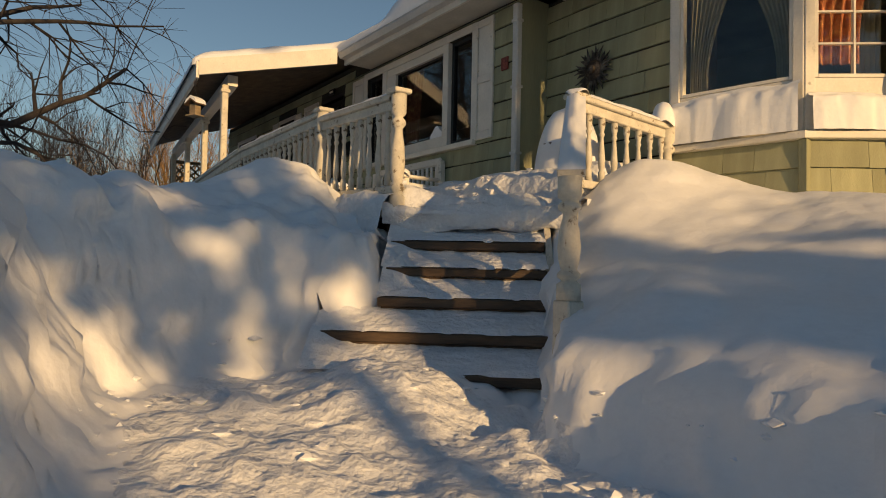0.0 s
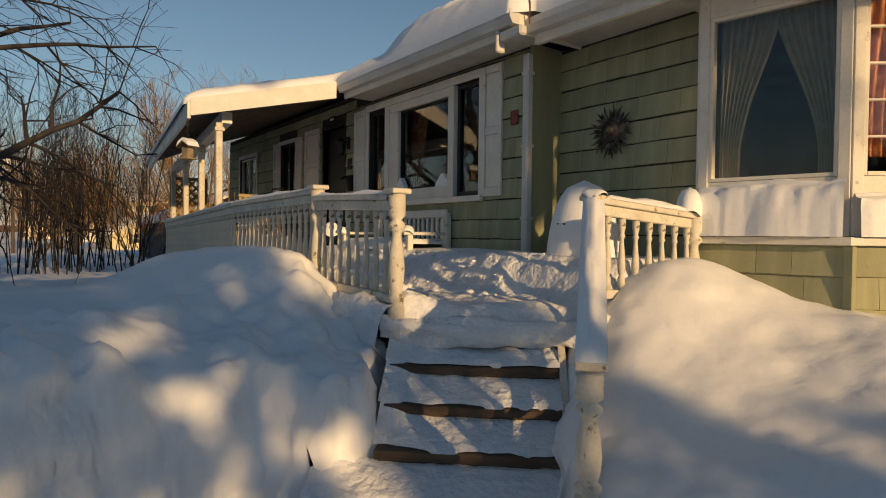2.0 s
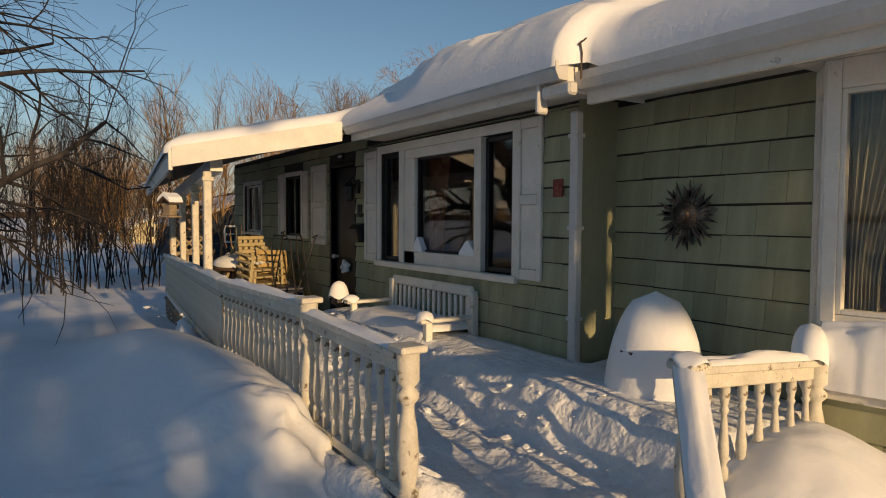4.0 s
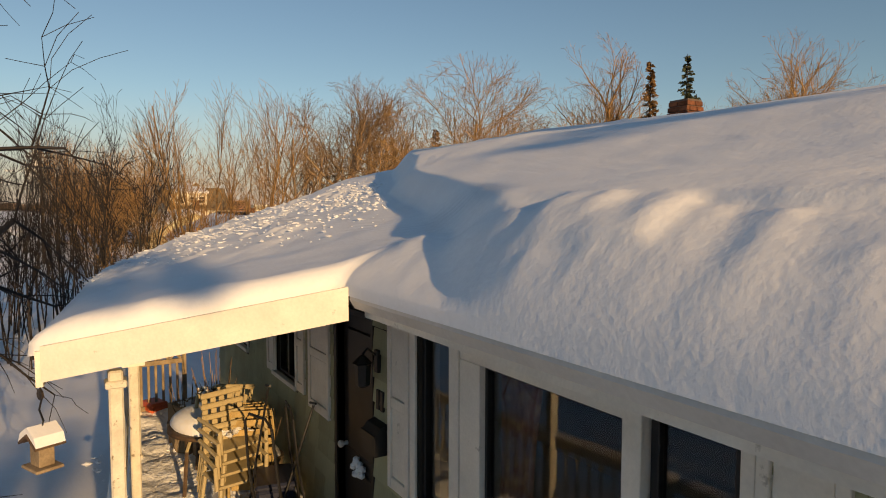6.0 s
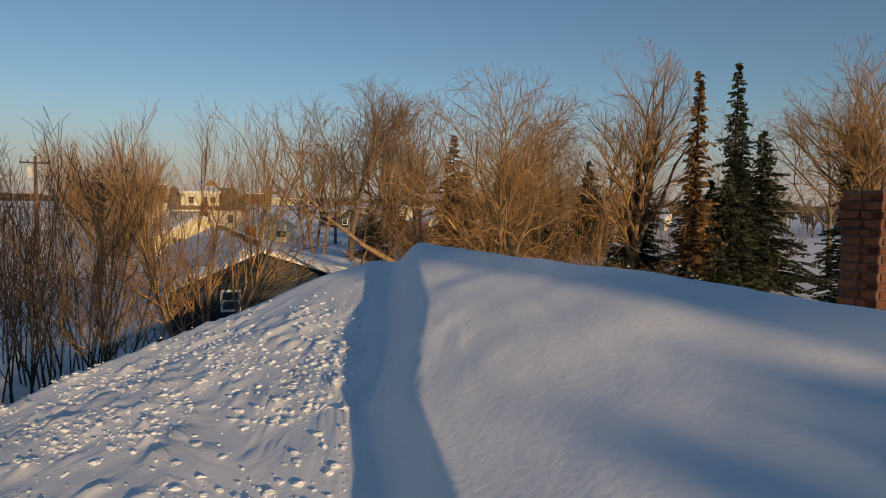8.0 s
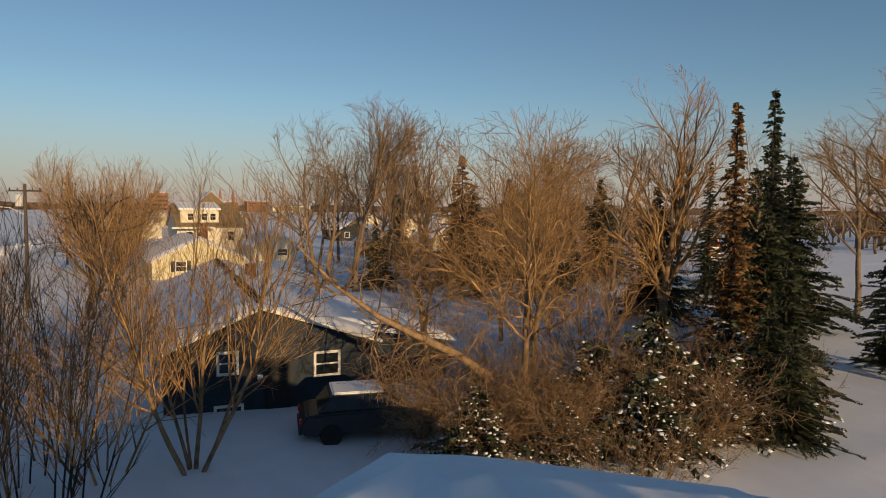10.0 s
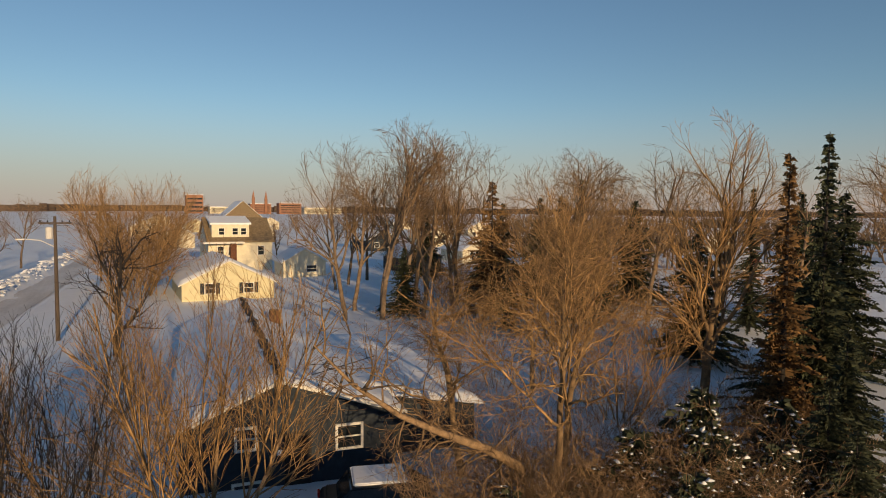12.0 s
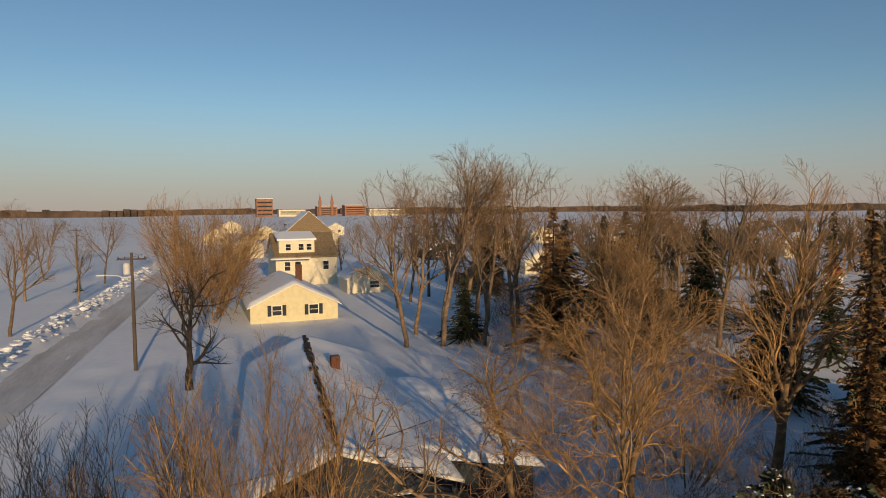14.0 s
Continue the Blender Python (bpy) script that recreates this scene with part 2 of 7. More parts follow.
def smoothstep(a, b, x):
    t = np.clip((x - a) / (b - a), 0, 1)
    return t * t * (3 - 2 * t)


def inside_distance(poly, x, y):
    """Signed distance to a polygon's outline, positive outside."""
    x, y = np.asarray(x, float), np.asarray(y, float)
    best = np.full(np.broadcast(x, y).shape, 1e9)
    odd = np.zeros(best.shape, bool)
    for (ax, ay), (bx, by) in zip(poly, poly[1:] + poly[:1]):
        ex, ey = bx - ax, by - ay
        t = np.clip(((x - ax) * ex + (y - ay) * ey) / (ex * ex + ey * ey), 0, 1)
        best = np.minimum(best, np.hypot(x - ax - t * ex, y - ay - t * ey))
        cross = (ay > y) != (by > y)
        odd ^= cross & (x < ex * (y - ay) / (ey if ey else 1e-9) + ax)
    return np.where(odd, -best, best)


RNG = np.random.default_rng(7)
_table = RNG.random((256, 256))


def value_noise(x, y):
    """Smooth noise over the plane, 0 to 1."""
    x, y = np.asarray(x, float), np.asarray(y, float)
    i, j = np.floor(x).astype(int), np.floor(y).astype(int)
    u, v = x - i, y - j
    u, v = u * u * (3 - 2 * u), v * v * (3 - 2 * v)
    a, b = _table[i % 256, j % 256], _table[(i + 1) % 256, j % 256]
    c, d = _table[i % 256, (j + 1) % 256], _table[(i + 1) % 256, (j + 1) % 256]
    return (a * (1 - u) + b * u) * (1 - v) + (c * (1 - u) + d * u) * v


def rough_noise(x, y, scale, octaves=4):
    total, amount = 0, 1.0
    for k in range(octaves):
        total = total + amount * (value_noise(x * scale * 2**k + 17 * k, y * scale * 2**k - 9 * k) - 0.5)
        amount *= 0.5
    return total

# ---- ground: one sheet of snow ----
STEP_MID = Vector((1.34, -1.50, 0))      # middle of the top edge of the steps
OUT = Vector((0.75, -0.66, 0)).normalized()
SIDE = Vector((0.66, 0.75, 0)).normalized()
FLOOR_POLY = [(1.62, -2.75), (1.30, -3.05), (1.30, -3.4), (1.75, -3.95), (2.8, -4.3), (4.2, -5.6), (9, -10), (16, -10), (16, -4.2), (5, -2.95), (4.3, -2.66), (3.5, -2.62), (3.14, -2.66), (2.70, -2.36)]


def at_steps(out, side):
    p = STEP_MID + OUT * out + SIDE * side
    return (p.x, p.y)


STAIR_POLY = [at_steps(-0.5, -0.50), at_steps(0.75, -0.54), at_steps(1.05, -0.85), at_steps(1.9, -0.95), at_steps(1.8, 0.33), at_steps(-0.5, 0.38)]


def ground_height(x, y):
    far = np.interp(x, [-4000, -400, -160, -100, -60, -28, -14, -8, -2, 3, 20, 60], [-0.6, -0.6, -0.1, 0.2, 0.5, 0.85, 1.15, 1.45, 1.78, 1.85, 1.5, 1.0])
    back = np.interp(x, [-4000, -400, -160, -100, -60, -28, -14, 60], [-0.6, -0.6, -0.1, 0.2, 0.5, 0.7, 0.8, 0.8])
    z = far + (back - far) * smoothstep(3.0, 9.0, y)
    z = z + 0.10 * rough_noise(x, y, 0.35, 4) + 0.5 * rough_noise(x, y, 0.03, 2) * smoothstep(15, 60, np.abs(y) + np.abs(x) * 0.4)
    # the street, ploughed, with its banks
    road = -8.7 - 0.055 * (x + 90) + 0.006 * np.clip(-150 - x, 0, 110) ** 2
    off = np.abs(y - road)
    near = smoothstep(-300, -240, x)
    bank = 1.25 * np.exp(-((off - 3.3) / 0.9) ** 2) * (0.7 + 0.9 * rough_noise(x, y, 0.9, 3)) * smoothstep(1, -1, y - road)
    z = z + near * (bank - 0.25 * smoothstep(3.0, 2.3, off))
    # the frozen bay
    z = np.where(y < -75 - 0.1 * x * 0, z - 0.8 * smoothstep(-75, -95, y), z)
    # snow to the right of the steps, rising to the house
    right = 1.20 + 0.29 * (np.minimum(y, 0.0) + 2.2) + 0.42 * np.exp(-((x - 1.95) / 0.55) ** 2 - ((y + 0.45) / 0.75) ** 2) - 0.05 * (x - 3)
    right = np.clip(right, 0.9, 2.25) + 0.04 * rough_noise(x, y, 1.2, 3) + 0.03 * rough_noise(x, y, 4.0, 3)
    z = z + (right - z) * smoothstep(-0.30, -0.16, (x - STEP_MID.x) * SIDE.x + (y - STEP_MID.y) * SIDE.y - 0.5) * smoothstep(2.5, 1.5, y) * smoothstep(14, 9, x) * smoothstep(0.6, 1.4, x)
    z = np.where((y > -2.03 + 0.095 * np.clip(-2.6 - x, 0, 8)) & (x < 1.0), np.minimum(z, 1.66), z)
    z = z + 0.42 * np.exp(-((y + 2.45) / 0.65) ** 2) * smoothstep(0.5, -0.4, x) * smoothstep(-7.5, -3.5, x) * smoothstep(-1.9, -2.1, y)
    # the dug-out way from the drive to the steps
    d = np.minimum(inside_distance(FLOOR_POLY, x, y), inside_distance(STAIR_POLY, x, y))
    bank_side = smoothstep(0.15, 0.45, (x - STEP_MID.x) * SIDE.x + (y - STEP_MID.y) * SIDE.y)
    d = d + (0.22 - 0.14 * bank_side) * rough_noise(x, y, 1.3, 4)
    clods = np.abs(rough_noise(x + 3, y + 1, 3.5, 4)) * 0.07 + np.clip(rough_noise(x, y + 7, 10.0, 2), -0.05, 1) * 0.05
    floor = 0.54 + 0.06 * rough_noise(x, y, 2.2, 4) + clods + 0.10 * smoothstep(3.2, 2.0, x)
    foot = at_steps(1.55, -0.45)
    floor = floor + 0.17 * np.exp(-((x - foot[0]) ** 2 + (y - foot[1]) ** 2) / 0.22)
    cut = smoothstep(-0.06, 0.30 + 0.35 * smoothstep(-3.2, -4.0, y), d + 0.10 * rough_noise(x + 9, y, 4.0, 3)) * 0.74 + 0.26 * smoothstep(0.1, 1.0, d)
    crisp = smoothstep(-0.10, 0.13, d + 0.05 * rough_noise(x + 9, y, 4.0, 3)) * 0.90 + 0.10 * smoothstep(0.1, 0.5, d)
    cut = cut + (crisp - cut) * bank_side
    near_cut = smoothstep(-0.1, 0.3, d) * smoothstep(2.2, 0.6, d) * smoothstep(-1.2, -2.4, y)
    lumps = (0.16 * rough_noise(x + 5, y, 2.6, 4) + 0.10 * np.clip(rough_noise(x + 2, y, 6.0, 3), -0.1, 1)) * near_cut * (1 - 0.75 * bank_side)
    return np.where(d < 1.4, floor + (z - floor) * cut, z) + lumps


def spaced(rows):
    out = []
    for a, b, step in rows:
        out += list(np.arange(a, b - 1e-6, step))
    return np.array(out + [rows[-1][1]])


gx = spaced([(-4600, -1000, 300), (-1000, -400, 50), (-400, -160, 8), (-160, -60, 1.6), (-60, -14, 0.8), (-14, -3, 0.25), (-3, 5.2, 0.032), (5.2, 9, 0.25), (9, 40, 2), (40, 200, 20), (200, 1200, 200)])
gy = spaced([(-3000, -600, 300), (-600, -100, 40), (-100, -30, 3), (-30, -8, 0.7), (-8, -5.6, 0.2), (-5.6, 0.6, 0.032), (0.6, 4, 0.3), (4, 40, 0.9), (40, 140, 4), (140, 600, 40), (600, 3000, 300)])
GX, GY = np.meshgrid(gx, gy, indexing="ij")
GZ = ground_height(GX, GY)
# steep snow faces are hollowed and bulged sideways
slope = np.hypot(*np.gradient(GZ, gx, gy))
side_ways = smoothstep(0.5, 1.6, slope) * (np.abs(GX) < 6) * (np.abs(GY + 2.5) < 3.4)
PX = GX + 0.10 * side_ways * rough_noise(GY * 1.0 + 3, GZ * 2.6, 3.0, 3)
PY = GY + 0.10 * side_ways * rough_noise(GX * 1.0 + 8, GZ * 2.6 + 5, 3.0, 3)
nx, ny = GX.shape
idx = np.arange(nx * ny).reshape(nx, ny)
quads = np.stack([idx[:-1, :-1], idx[1:, :-1], idx[1:, 1:], idx[:-1, 1:]], -1).reshape(-1, 4)
ground = arrays_object("ground", np.stack([PX, PY, GZ], -1).reshape(-1, 3).tolist(), quads.tolist(), SNOW)
ground.data.materials.append(SNOW_TRODDEN)
mid_x, mid_y = (GX[:-1, :-1] + GX[1:, 1:]) / 2, (GY[:-1, :-1] + GY[1:, 1:]) / 2
on_path = inside_distance(FLOOR_POLY, mid_x, mid_y) + 0.15 * rough_noise(mid_x, mid_y, 2.0, 3) < -0.05
ground.data.polygons.foreach_set("material_index", on_path.astype(np.int32).reshape(-1))
tagged(ground, "deep drifted snow over yards, banks and frozen bay", "snow ground", kind="structure")


def ground_z(x, y):
    return float(ground_height(np.array([float(x)]), np.array([float(y)]))[0])

# ---- the house: shell, roof and porch ----
DECK_Z = 1.74
WALL_TOP = 4.22
X_LEFT = -10.0
RIDGE_Y, RIDGE_Z = 2.88, 5.46
BACK_Y = 8.4
X_RIGHT = 4.7
WINDOW_GROUP = (-3.20, -0.72, 2.78, 4.05)
DOOR_HOLE = (-4.72, -3.98, 1.78, 3.98)
WINDOW_TWO = (-6.58, -5.88, 3.00, 3.95)
WINDOW_THREE = (-8.95, -7.90, 3.02, 3.90)



def rail_y(x):
    """The porch's front edge bends in towards its far end."""
    return -2.03 + 0.095 * np.clip(-2.6 - np.asarray(x, float), 0, 9)


def eave_y(x):
    return -2.27 + 0.108 * np.clip(-3.9 - np.asarray(x, float), 0, 9)


def eave_z(x):
    return 4.03 - 0.020 * np.clip(-3.9 - np.asarray(x, float), 0, 9)


house = thing("house", "low olive-green shingled house with snow-covered roof", "house")

bm = bmesh.new()
wall_with_openings(bm, X_LEFT + 0.3, 0.06, 0.6, WALL_TOP + 0.15, 0.0, 0.18, [WINDOW_GROUP, DOOR_HOLE, WINDOW_TWO, WINDOW_THREE])
front_wall = part("front_wall", bm, SHADOW_BACKING, house)
bm = bmesh.new()
box(bm, -0.12, 1.95, 0.40, 0.58, 0.6, WALL_TOP)
side_wall = part("recessed_wall", bm, SHADOW_BACKING, house)
part("return_wall", boxes((-0.12, 0.06, 0.185, 0.40, 0.6, WALL_TOP), (0.062, 0.082, -0.026, 0.398, 0.6, WALL_TOP), bevel=0.004), SIDING, house)
bm = bmesh.new()
box(bm, 3.2, X_RIGHT, 0.75, 0.93, 0.5, WALL_TOP)
box(bm, X_RIGHT - 0.18, X_RIGHT, 0.93, BACK_Y - 0.4, 0.5, WALL_TOP)
box(bm, X_LEFT + 0.3, X_RIGHT, BACK_Y - 0.4, BACK_Y - 0.2, 0.3, WALL_TOP - 0.4)
part("rear_wall", bm, SIDING, house)
bm = bmesh.new()
prism(bm, [(0.0, 0.6), (BACK_Y - 0.4, 0.6), (BACK_Y - 0.4, 3.9), (RIDGE_Y, RIDGE_Z - 0.12), (0.0, 4.3)], "x", X_LEFT + 0.3, X_LEFT + 0.48)
part("gable_wall", bm, SIDING, house)
bm = bmesh.new()
prism(bm, [(0.93, WALL_TOP + 0.002), (BACK_Y - 1.7, WALL_TOP + 0.002), (RIDGE_Y, RIDGE_Z - 0.12), (0.93, 4.6)], "x", X_RIGHT - 0.18, X_RIGHT)
part("gable_wall", bm, SIDING, house)
bm = bmesh.new()
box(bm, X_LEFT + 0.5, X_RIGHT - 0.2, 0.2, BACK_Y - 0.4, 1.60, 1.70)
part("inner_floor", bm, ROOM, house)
bm = bmesh.new()
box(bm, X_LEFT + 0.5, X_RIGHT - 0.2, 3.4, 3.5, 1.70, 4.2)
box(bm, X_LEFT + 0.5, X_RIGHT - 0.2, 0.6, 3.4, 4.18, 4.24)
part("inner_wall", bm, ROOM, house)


def roof_z(x, y):
    """The roof boards' upper side."""
    x, y = np.asarray(x, float), np.asarray(y, float)
    front = RIDGE_Z - (RIDGE_Y - y) * (0.32 + 0.035 * smoothstep(0.30, 0.70, x))
    porch_top = RIDGE_Z - (RIDGE_Y + 0.55) * 0.32
    porch = porch_top + (y + 0.55) * (porch_top - eave_z(x)) / (-0.55 - eave_y(x))
    z = np.where(y < -0.55, porch, front)
    return np.where(y > RIDGE_Y, RIDGE_Z - (y - RIDGE_Y) * 0.296, z)


def roof_slab(bm, outline, thick=0.10, like=None):
    lo = [bm.verts.new((x, y, float(roof_z(like or x, y)) - thick)) for x, y in outline]
    hi = [bm.verts.new((x, y, float(roof_z(like or x, y)))) for x, y in outline]
    n = len(outline)
    for k in range(n):
        bm.faces.new((lo[k], lo[(k + 1) % n], hi[(k + 1) % n], hi[k]))
    bm.faces.new(list(reversed(lo)))
    bm.faces.new(hi)
    bmesh.ops.recalc_face_normals(bm, faces=bm.faces)


MAIN_ROOF = [(X_LEFT, -0.55), (-3.16, -0.55), (-3.16, -0.43), (0.32, -0.43), (0.32, RIDGE_Y), (X_LEFT, RIDGE_Y)]
WING_ROOF = [(0.33, -0.22), (X_RIGHT + 0.4, -0.22), (X_RIGHT + 0.4, RIDGE_Y), (0.32, RIDGE_Y)]
REAR_ROOF = [(X_LEFT, RIDGE_Y), (X_RIGHT + 0.4, RIDGE_Y), (X_RIGHT + 0.4, BACK_Y), (X_LEFT, BACK_Y)]
PORCH_ROOF = [(X_LEFT, float(eave_y(X_LEFT)) + 0.02), (-3.84, -2.25), (-3.15, -0.55), (X_LEFT, -0.55)]
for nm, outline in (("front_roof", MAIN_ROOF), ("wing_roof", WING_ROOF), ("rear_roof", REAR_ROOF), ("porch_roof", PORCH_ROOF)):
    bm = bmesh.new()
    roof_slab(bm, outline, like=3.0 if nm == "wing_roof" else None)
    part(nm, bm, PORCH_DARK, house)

# soffits and fascias
bm = bmesh.new()
box(bm, -3.15, 0.32, -0.405, 0.0, 4.20, 4.235)
part("soffit", bm, SOFFIT, house)
bm = bmesh.new()
box(bm, 0.32, X_RIGHT, -0.18, 0.42, 4.20, 4.235)
part("soffit", bm, SOFFIT, house)


def gutter(bm, x0, x1, y, z):
    """A boxy eaves gutter along x, its open side up."""
    outer = [(y, z + 0.11), (y - 0.115, z + 0.12), (y - 0.12, z + 0.06), (y - 0.085, z), (y, z)]
    inner = [(y - 0.008, z + 0.11), (y - 0.008, z + 0.01), (y - 0.08, z + 0.01), (y - 0.108, z + 0.06), (y - 0.105, z + 0.112)]
    prism(bm, outer + [(y - 0.10, z + 0.118), (y - 0.104, z + 0.06), (y - 0.08, z + 0.012), (y - 0.008, z + 0.012), (y - 0.008, z + 0.11)], "x", x0, x1)


bm = bmesh.new()
box(bm, -3.15, 0.32, -0.435, -0.405, 4.17, 4.40)
fascia = part("fascia", bm, WHITE, house)
bm = bmesh.new()
gutter(bm, -3.12, 0.36, -0.435, 4.24)
gut = part("gutter", bm, METAL_WHITE, house, "white eaves gutter, snow hanging over it")
bm = bmesh.new()
box(bm, 0.353, X_RIGHT, -0.236, -0.185, 4.10, 4.37)
part("fascia", bm, WHITE, house)
bm = bmesh.new()
gutter(bm, 0.12, X_RIGHT, -0.237, 4.19)
part("gutter", bm, METAL_WHITE, house, "white eaves gutter, snow hanging over it")

part("end_board", boxes((0.325, 0.35, -0.43, 0.39, 4.17, 4.50)), WHITE, house)

# porch roof edges: the sunlit rake board and the outer beam
bm = bmesh.new()
a, b = Vector((-3.15, -0.55, 0)), Vector((-3.84, -2.25, 0))
n2 = (b - a).normalized().cross(Vector((0, 0, 1))).normalized() * -0.03
za, zb = float(roof_z(a.x, a.y)) + 0.02, float(roof_z(b.x, b.y)) + 0.02
ring = []
for p, z in ((a, za), (b, zb)):
    for off in (Vector(), n2):
        ring.append((bm.verts.new((p + off) + Vector((0, 0, z - 0.22))), bm.verts.new((p + off) + Vector((0, 0, z)))))
(p0, p1), (q0, q1), (r0, r1), (s0, s1) = ring
for f in ((p0, r0, r1, p1), (q0, q1, s1, s0), (p1, r1, s1, q1), (p0, q0, s0, r0), (p0, p1, q1, q0), (r0, s0, s1, r1)):
    bm.faces.new(f)
bmesh.ops.recalc_face_normals(bm, faces=bm.faces)
part("rake_board", bm, WHITE, house, "white rake board in full sun")

def slanting_board(xa, ya, za, xb, yb, zb, thick, high):
    """A board on edge from a to b; za and zb are its lower edges, thick its depth towards the house."""
    bm = bmesh.new()
    lo = [bm.verts.new(p) for p in ((xa, ya, za), (xb, yb, zb), (xb, yb + thick, zb), (xa, ya + thick, za))]
    hi = [bm.verts.new(v.co + Vector((0, 0, high))) for v in lo]
    for k in range(4):
        bm.faces.new((lo[k], lo[(k + 1) % 4], hi[(k + 1) % 4], hi[k]))
    bm.faces.new(lo[::-1])
    bm.faces.new(hi)
    bmesh.ops.recalc_face_normals(bm, faces=bm.faces)
    return bm


part("fascia", slanting_board(X_LEFT, float(eave_y(X_LEFT)) - 0.02, float(eave_z(X_LEFT)) - 0.20, -3.84, -2.29, 3.80, 0.04, 0.22), WHITE, house)
part("porch_beam", slanting_board(X_LEFT + 0.2, float(rail_y(X_LEFT)) + 0.11, 3.62, -4.02, -1.81, 3.82, 0.14, 0.15), WHITE, house)

# snow on the roof: one sheet from the eaves over the ridge to the back
EAVE = ([-99, -3.90, -3.20, 0.36, 0.42, 99], [-2.33, -2.33, -0.56, -0.56, -0.33, -0.33])
rx = np.concatenate([np.arange(X_LEFT - 0.06, -7.0, 0.06), np.arange(-7.0, 1.0, 0.04), np.arange(1.0, 4.0, 0.09), np.arange(4.0, X_RIGHT + 0.6, 0.4)])
low = np.concatenate([[0.0, 0.004], np.linspace(0.02, 0.42, 16), np.linspace(0.46, 1.0, 16)])        # from the eaves to y = 0, by share
high = np.concatenate([np.arange(0.05, 3.6, 0.05), np.arange(3.65, BACK_Y, 0.15), [BACK_Y]])
RX, ROW = np.meshgrid(rx, np.arange(len(low) + len(high)), indexing="ij")
LIP = np.where(RX < -3.9, eave_y(RX) - 0.06, np.interp(RX, *EAVE))
RY = np.where(ROW < len(low), LIP * (1 - np.append(low, high * 0)[ROW]), np.append(low * 0, high)[ROW])
# columns lean along the drift's edge, so that it comes out clean
LIP_LINE = ([-0.6, -0.1, 0.4, 0.75, 1.1, 1.8, 2.35, 2.9, 8.4], [-1.25, -2.05, -3.1, -4.1, -5.2, -6.4, -7.6, -8.6, -8.6])
RX = RX + (np.interp(RY, *LIP_LINE) + 4.5) * np.interp(RX, [-10.66, -5.2, -3.8, 1.0, 99], [0, 1, 1, 0, 0]) * smoothstep(0.0, 0.5, RY)
drop = np.minimum(np.minimum(RY - LIP, RX - X_LEFT + 0.08), BACK_Y - RY + 0.02)
edge = np.sqrt(np.clip(1 - (1 - np.clip(drop, 0, 0.42) / 0.42) ** 2, 0, 1))
porch_part = smoothstep(-3.0, -3.5, RX - (RY + 0.55) * 0.40) * smoothstep(0.9, -0.5, RY)
# the main drift ends in a crisp edge that runs up the roof; beyond it the snow has slid and lies thinner
LIP_X = np.interp(RY, *LIP_LINE) + 0.06 * rough_noise(RX * 0.2, RY, 1.6, 3) + 0.35 * (value_noise(RX * 0.3, RY * 3.0) - 0.5) * smoothstep(0.3, -0.3, RY)
drift = np.clip(1 + (RX - LIP_X) / (0.75 + 0.25 * rough_noise(RX, RY, 0.9, 2)), 0, 1)
drift = drift * drift * (3 - 2 * drift)
thick = 0.15 - 0.09 * smoothstep(-8.0, -9.6, RX) * smoothstep(2.2, 1.2, RY) + 0.03 * np.exp(-((RY - 2.5) / 0.7) ** 2) * smoothstep(-8.0, -9.0, RX) + (0.24 + 0.05 * smoothstep(0.5, 2.0, RY)) * drift + 0.04 * np.exp(-((RX + 1.5) / 1.8) ** 2 - ((RY + 0.2) / 0.5) ** 2) - 0.02 * porch_part
thick = thick - 0.10 * np.exp(-((RX - 0.50) / 0.16) ** 2) * smoothstep(1.2, 0.0, RY) - 0.10 * smoothstep(0.3, 0.9, RX) * smoothstep(1.5, 0.0, RY)
thick = thick + (0.05 - 0.03 * smoothstep(-5.0, -3.0, RX)) * rough_noise(RX, RY, 0.8, 3)
thick = thick + 0.010 * rough_noise(RX * 0.5, RY, 7.0, 3) + 0.014 * (rough_noise(RX + RY * 2.0, RY * 0.4, 3.0, 2)) * smoothstep(0.9, 0.4, drift) * smoothstep(-9.5, -8, RX)
# along the eaves a slab has broken off below a low ragged scarp, leaving a rough face
scarp_y = -0.08 + 0.10 * rough_noise(RX, RX * 0 + 3.3, 1.1, 3) + 0.10 * smoothstep(-0.6, 0.3, RX)
broken = smoothstep(0.035, -0.035, RY - scarp_y) * smoothstep(-2.9, -1.7, RX) * smoothstep(0.42, 0.30, RX)
thick = thick + broken * (-0.05 + 0.022 * rough_noise(RX, RY, 6.0, 4))
shelf = smoothstep(-0.03, 0.03, RY + 0.36 + 0.05 * rough_noise(RX, RX * 0 + 8.1, 2.0, 3)) * smoothstep(-1.75, -1.6, RX) * smoothstep(-0.85, -1.0, RX)
thick = thick + broken * 0.045 * shelf
thick = thick + 0.03 * np.exp(-((RX + 2.98) / 0.22) ** 2 - ((RY + 0.25) / 0.30) ** 2) - 0.05 * smoothstep(-0.2, -0.5, RY) * smoothstep(-1.2, -1.8, RX) * smoothstep(-3.2, -2.9, RX)
crumbs = np.clip(rough_noise(RX, RY, 7.0, 3) - 0.10, 0, 1) * 0.10 * smoothstep(-4.5, -7.0, RX) * smoothstep(2.3, 1.0, RY)
tracks = 0.022 * np.clip(rough_noise(RX * 0.6 + RY, RY * 3, 2.4, 3) - 0.12, 0, 1) * smoothstep(-3.0, -1.0, RX) * smoothstep(2.6, 1.4, RY)
round_ridge = -(0.08 + 0.06 * smoothstep(-5.5, -2.5, RX)) * np.exp(-((RY - RIDGE_Y) / 0.7) ** 2)
top = roof_z(RX, RY) + round_ridge + 0.012 + np.maximum(thick, 0.05) * edge + (crumbs - tracks) * edge
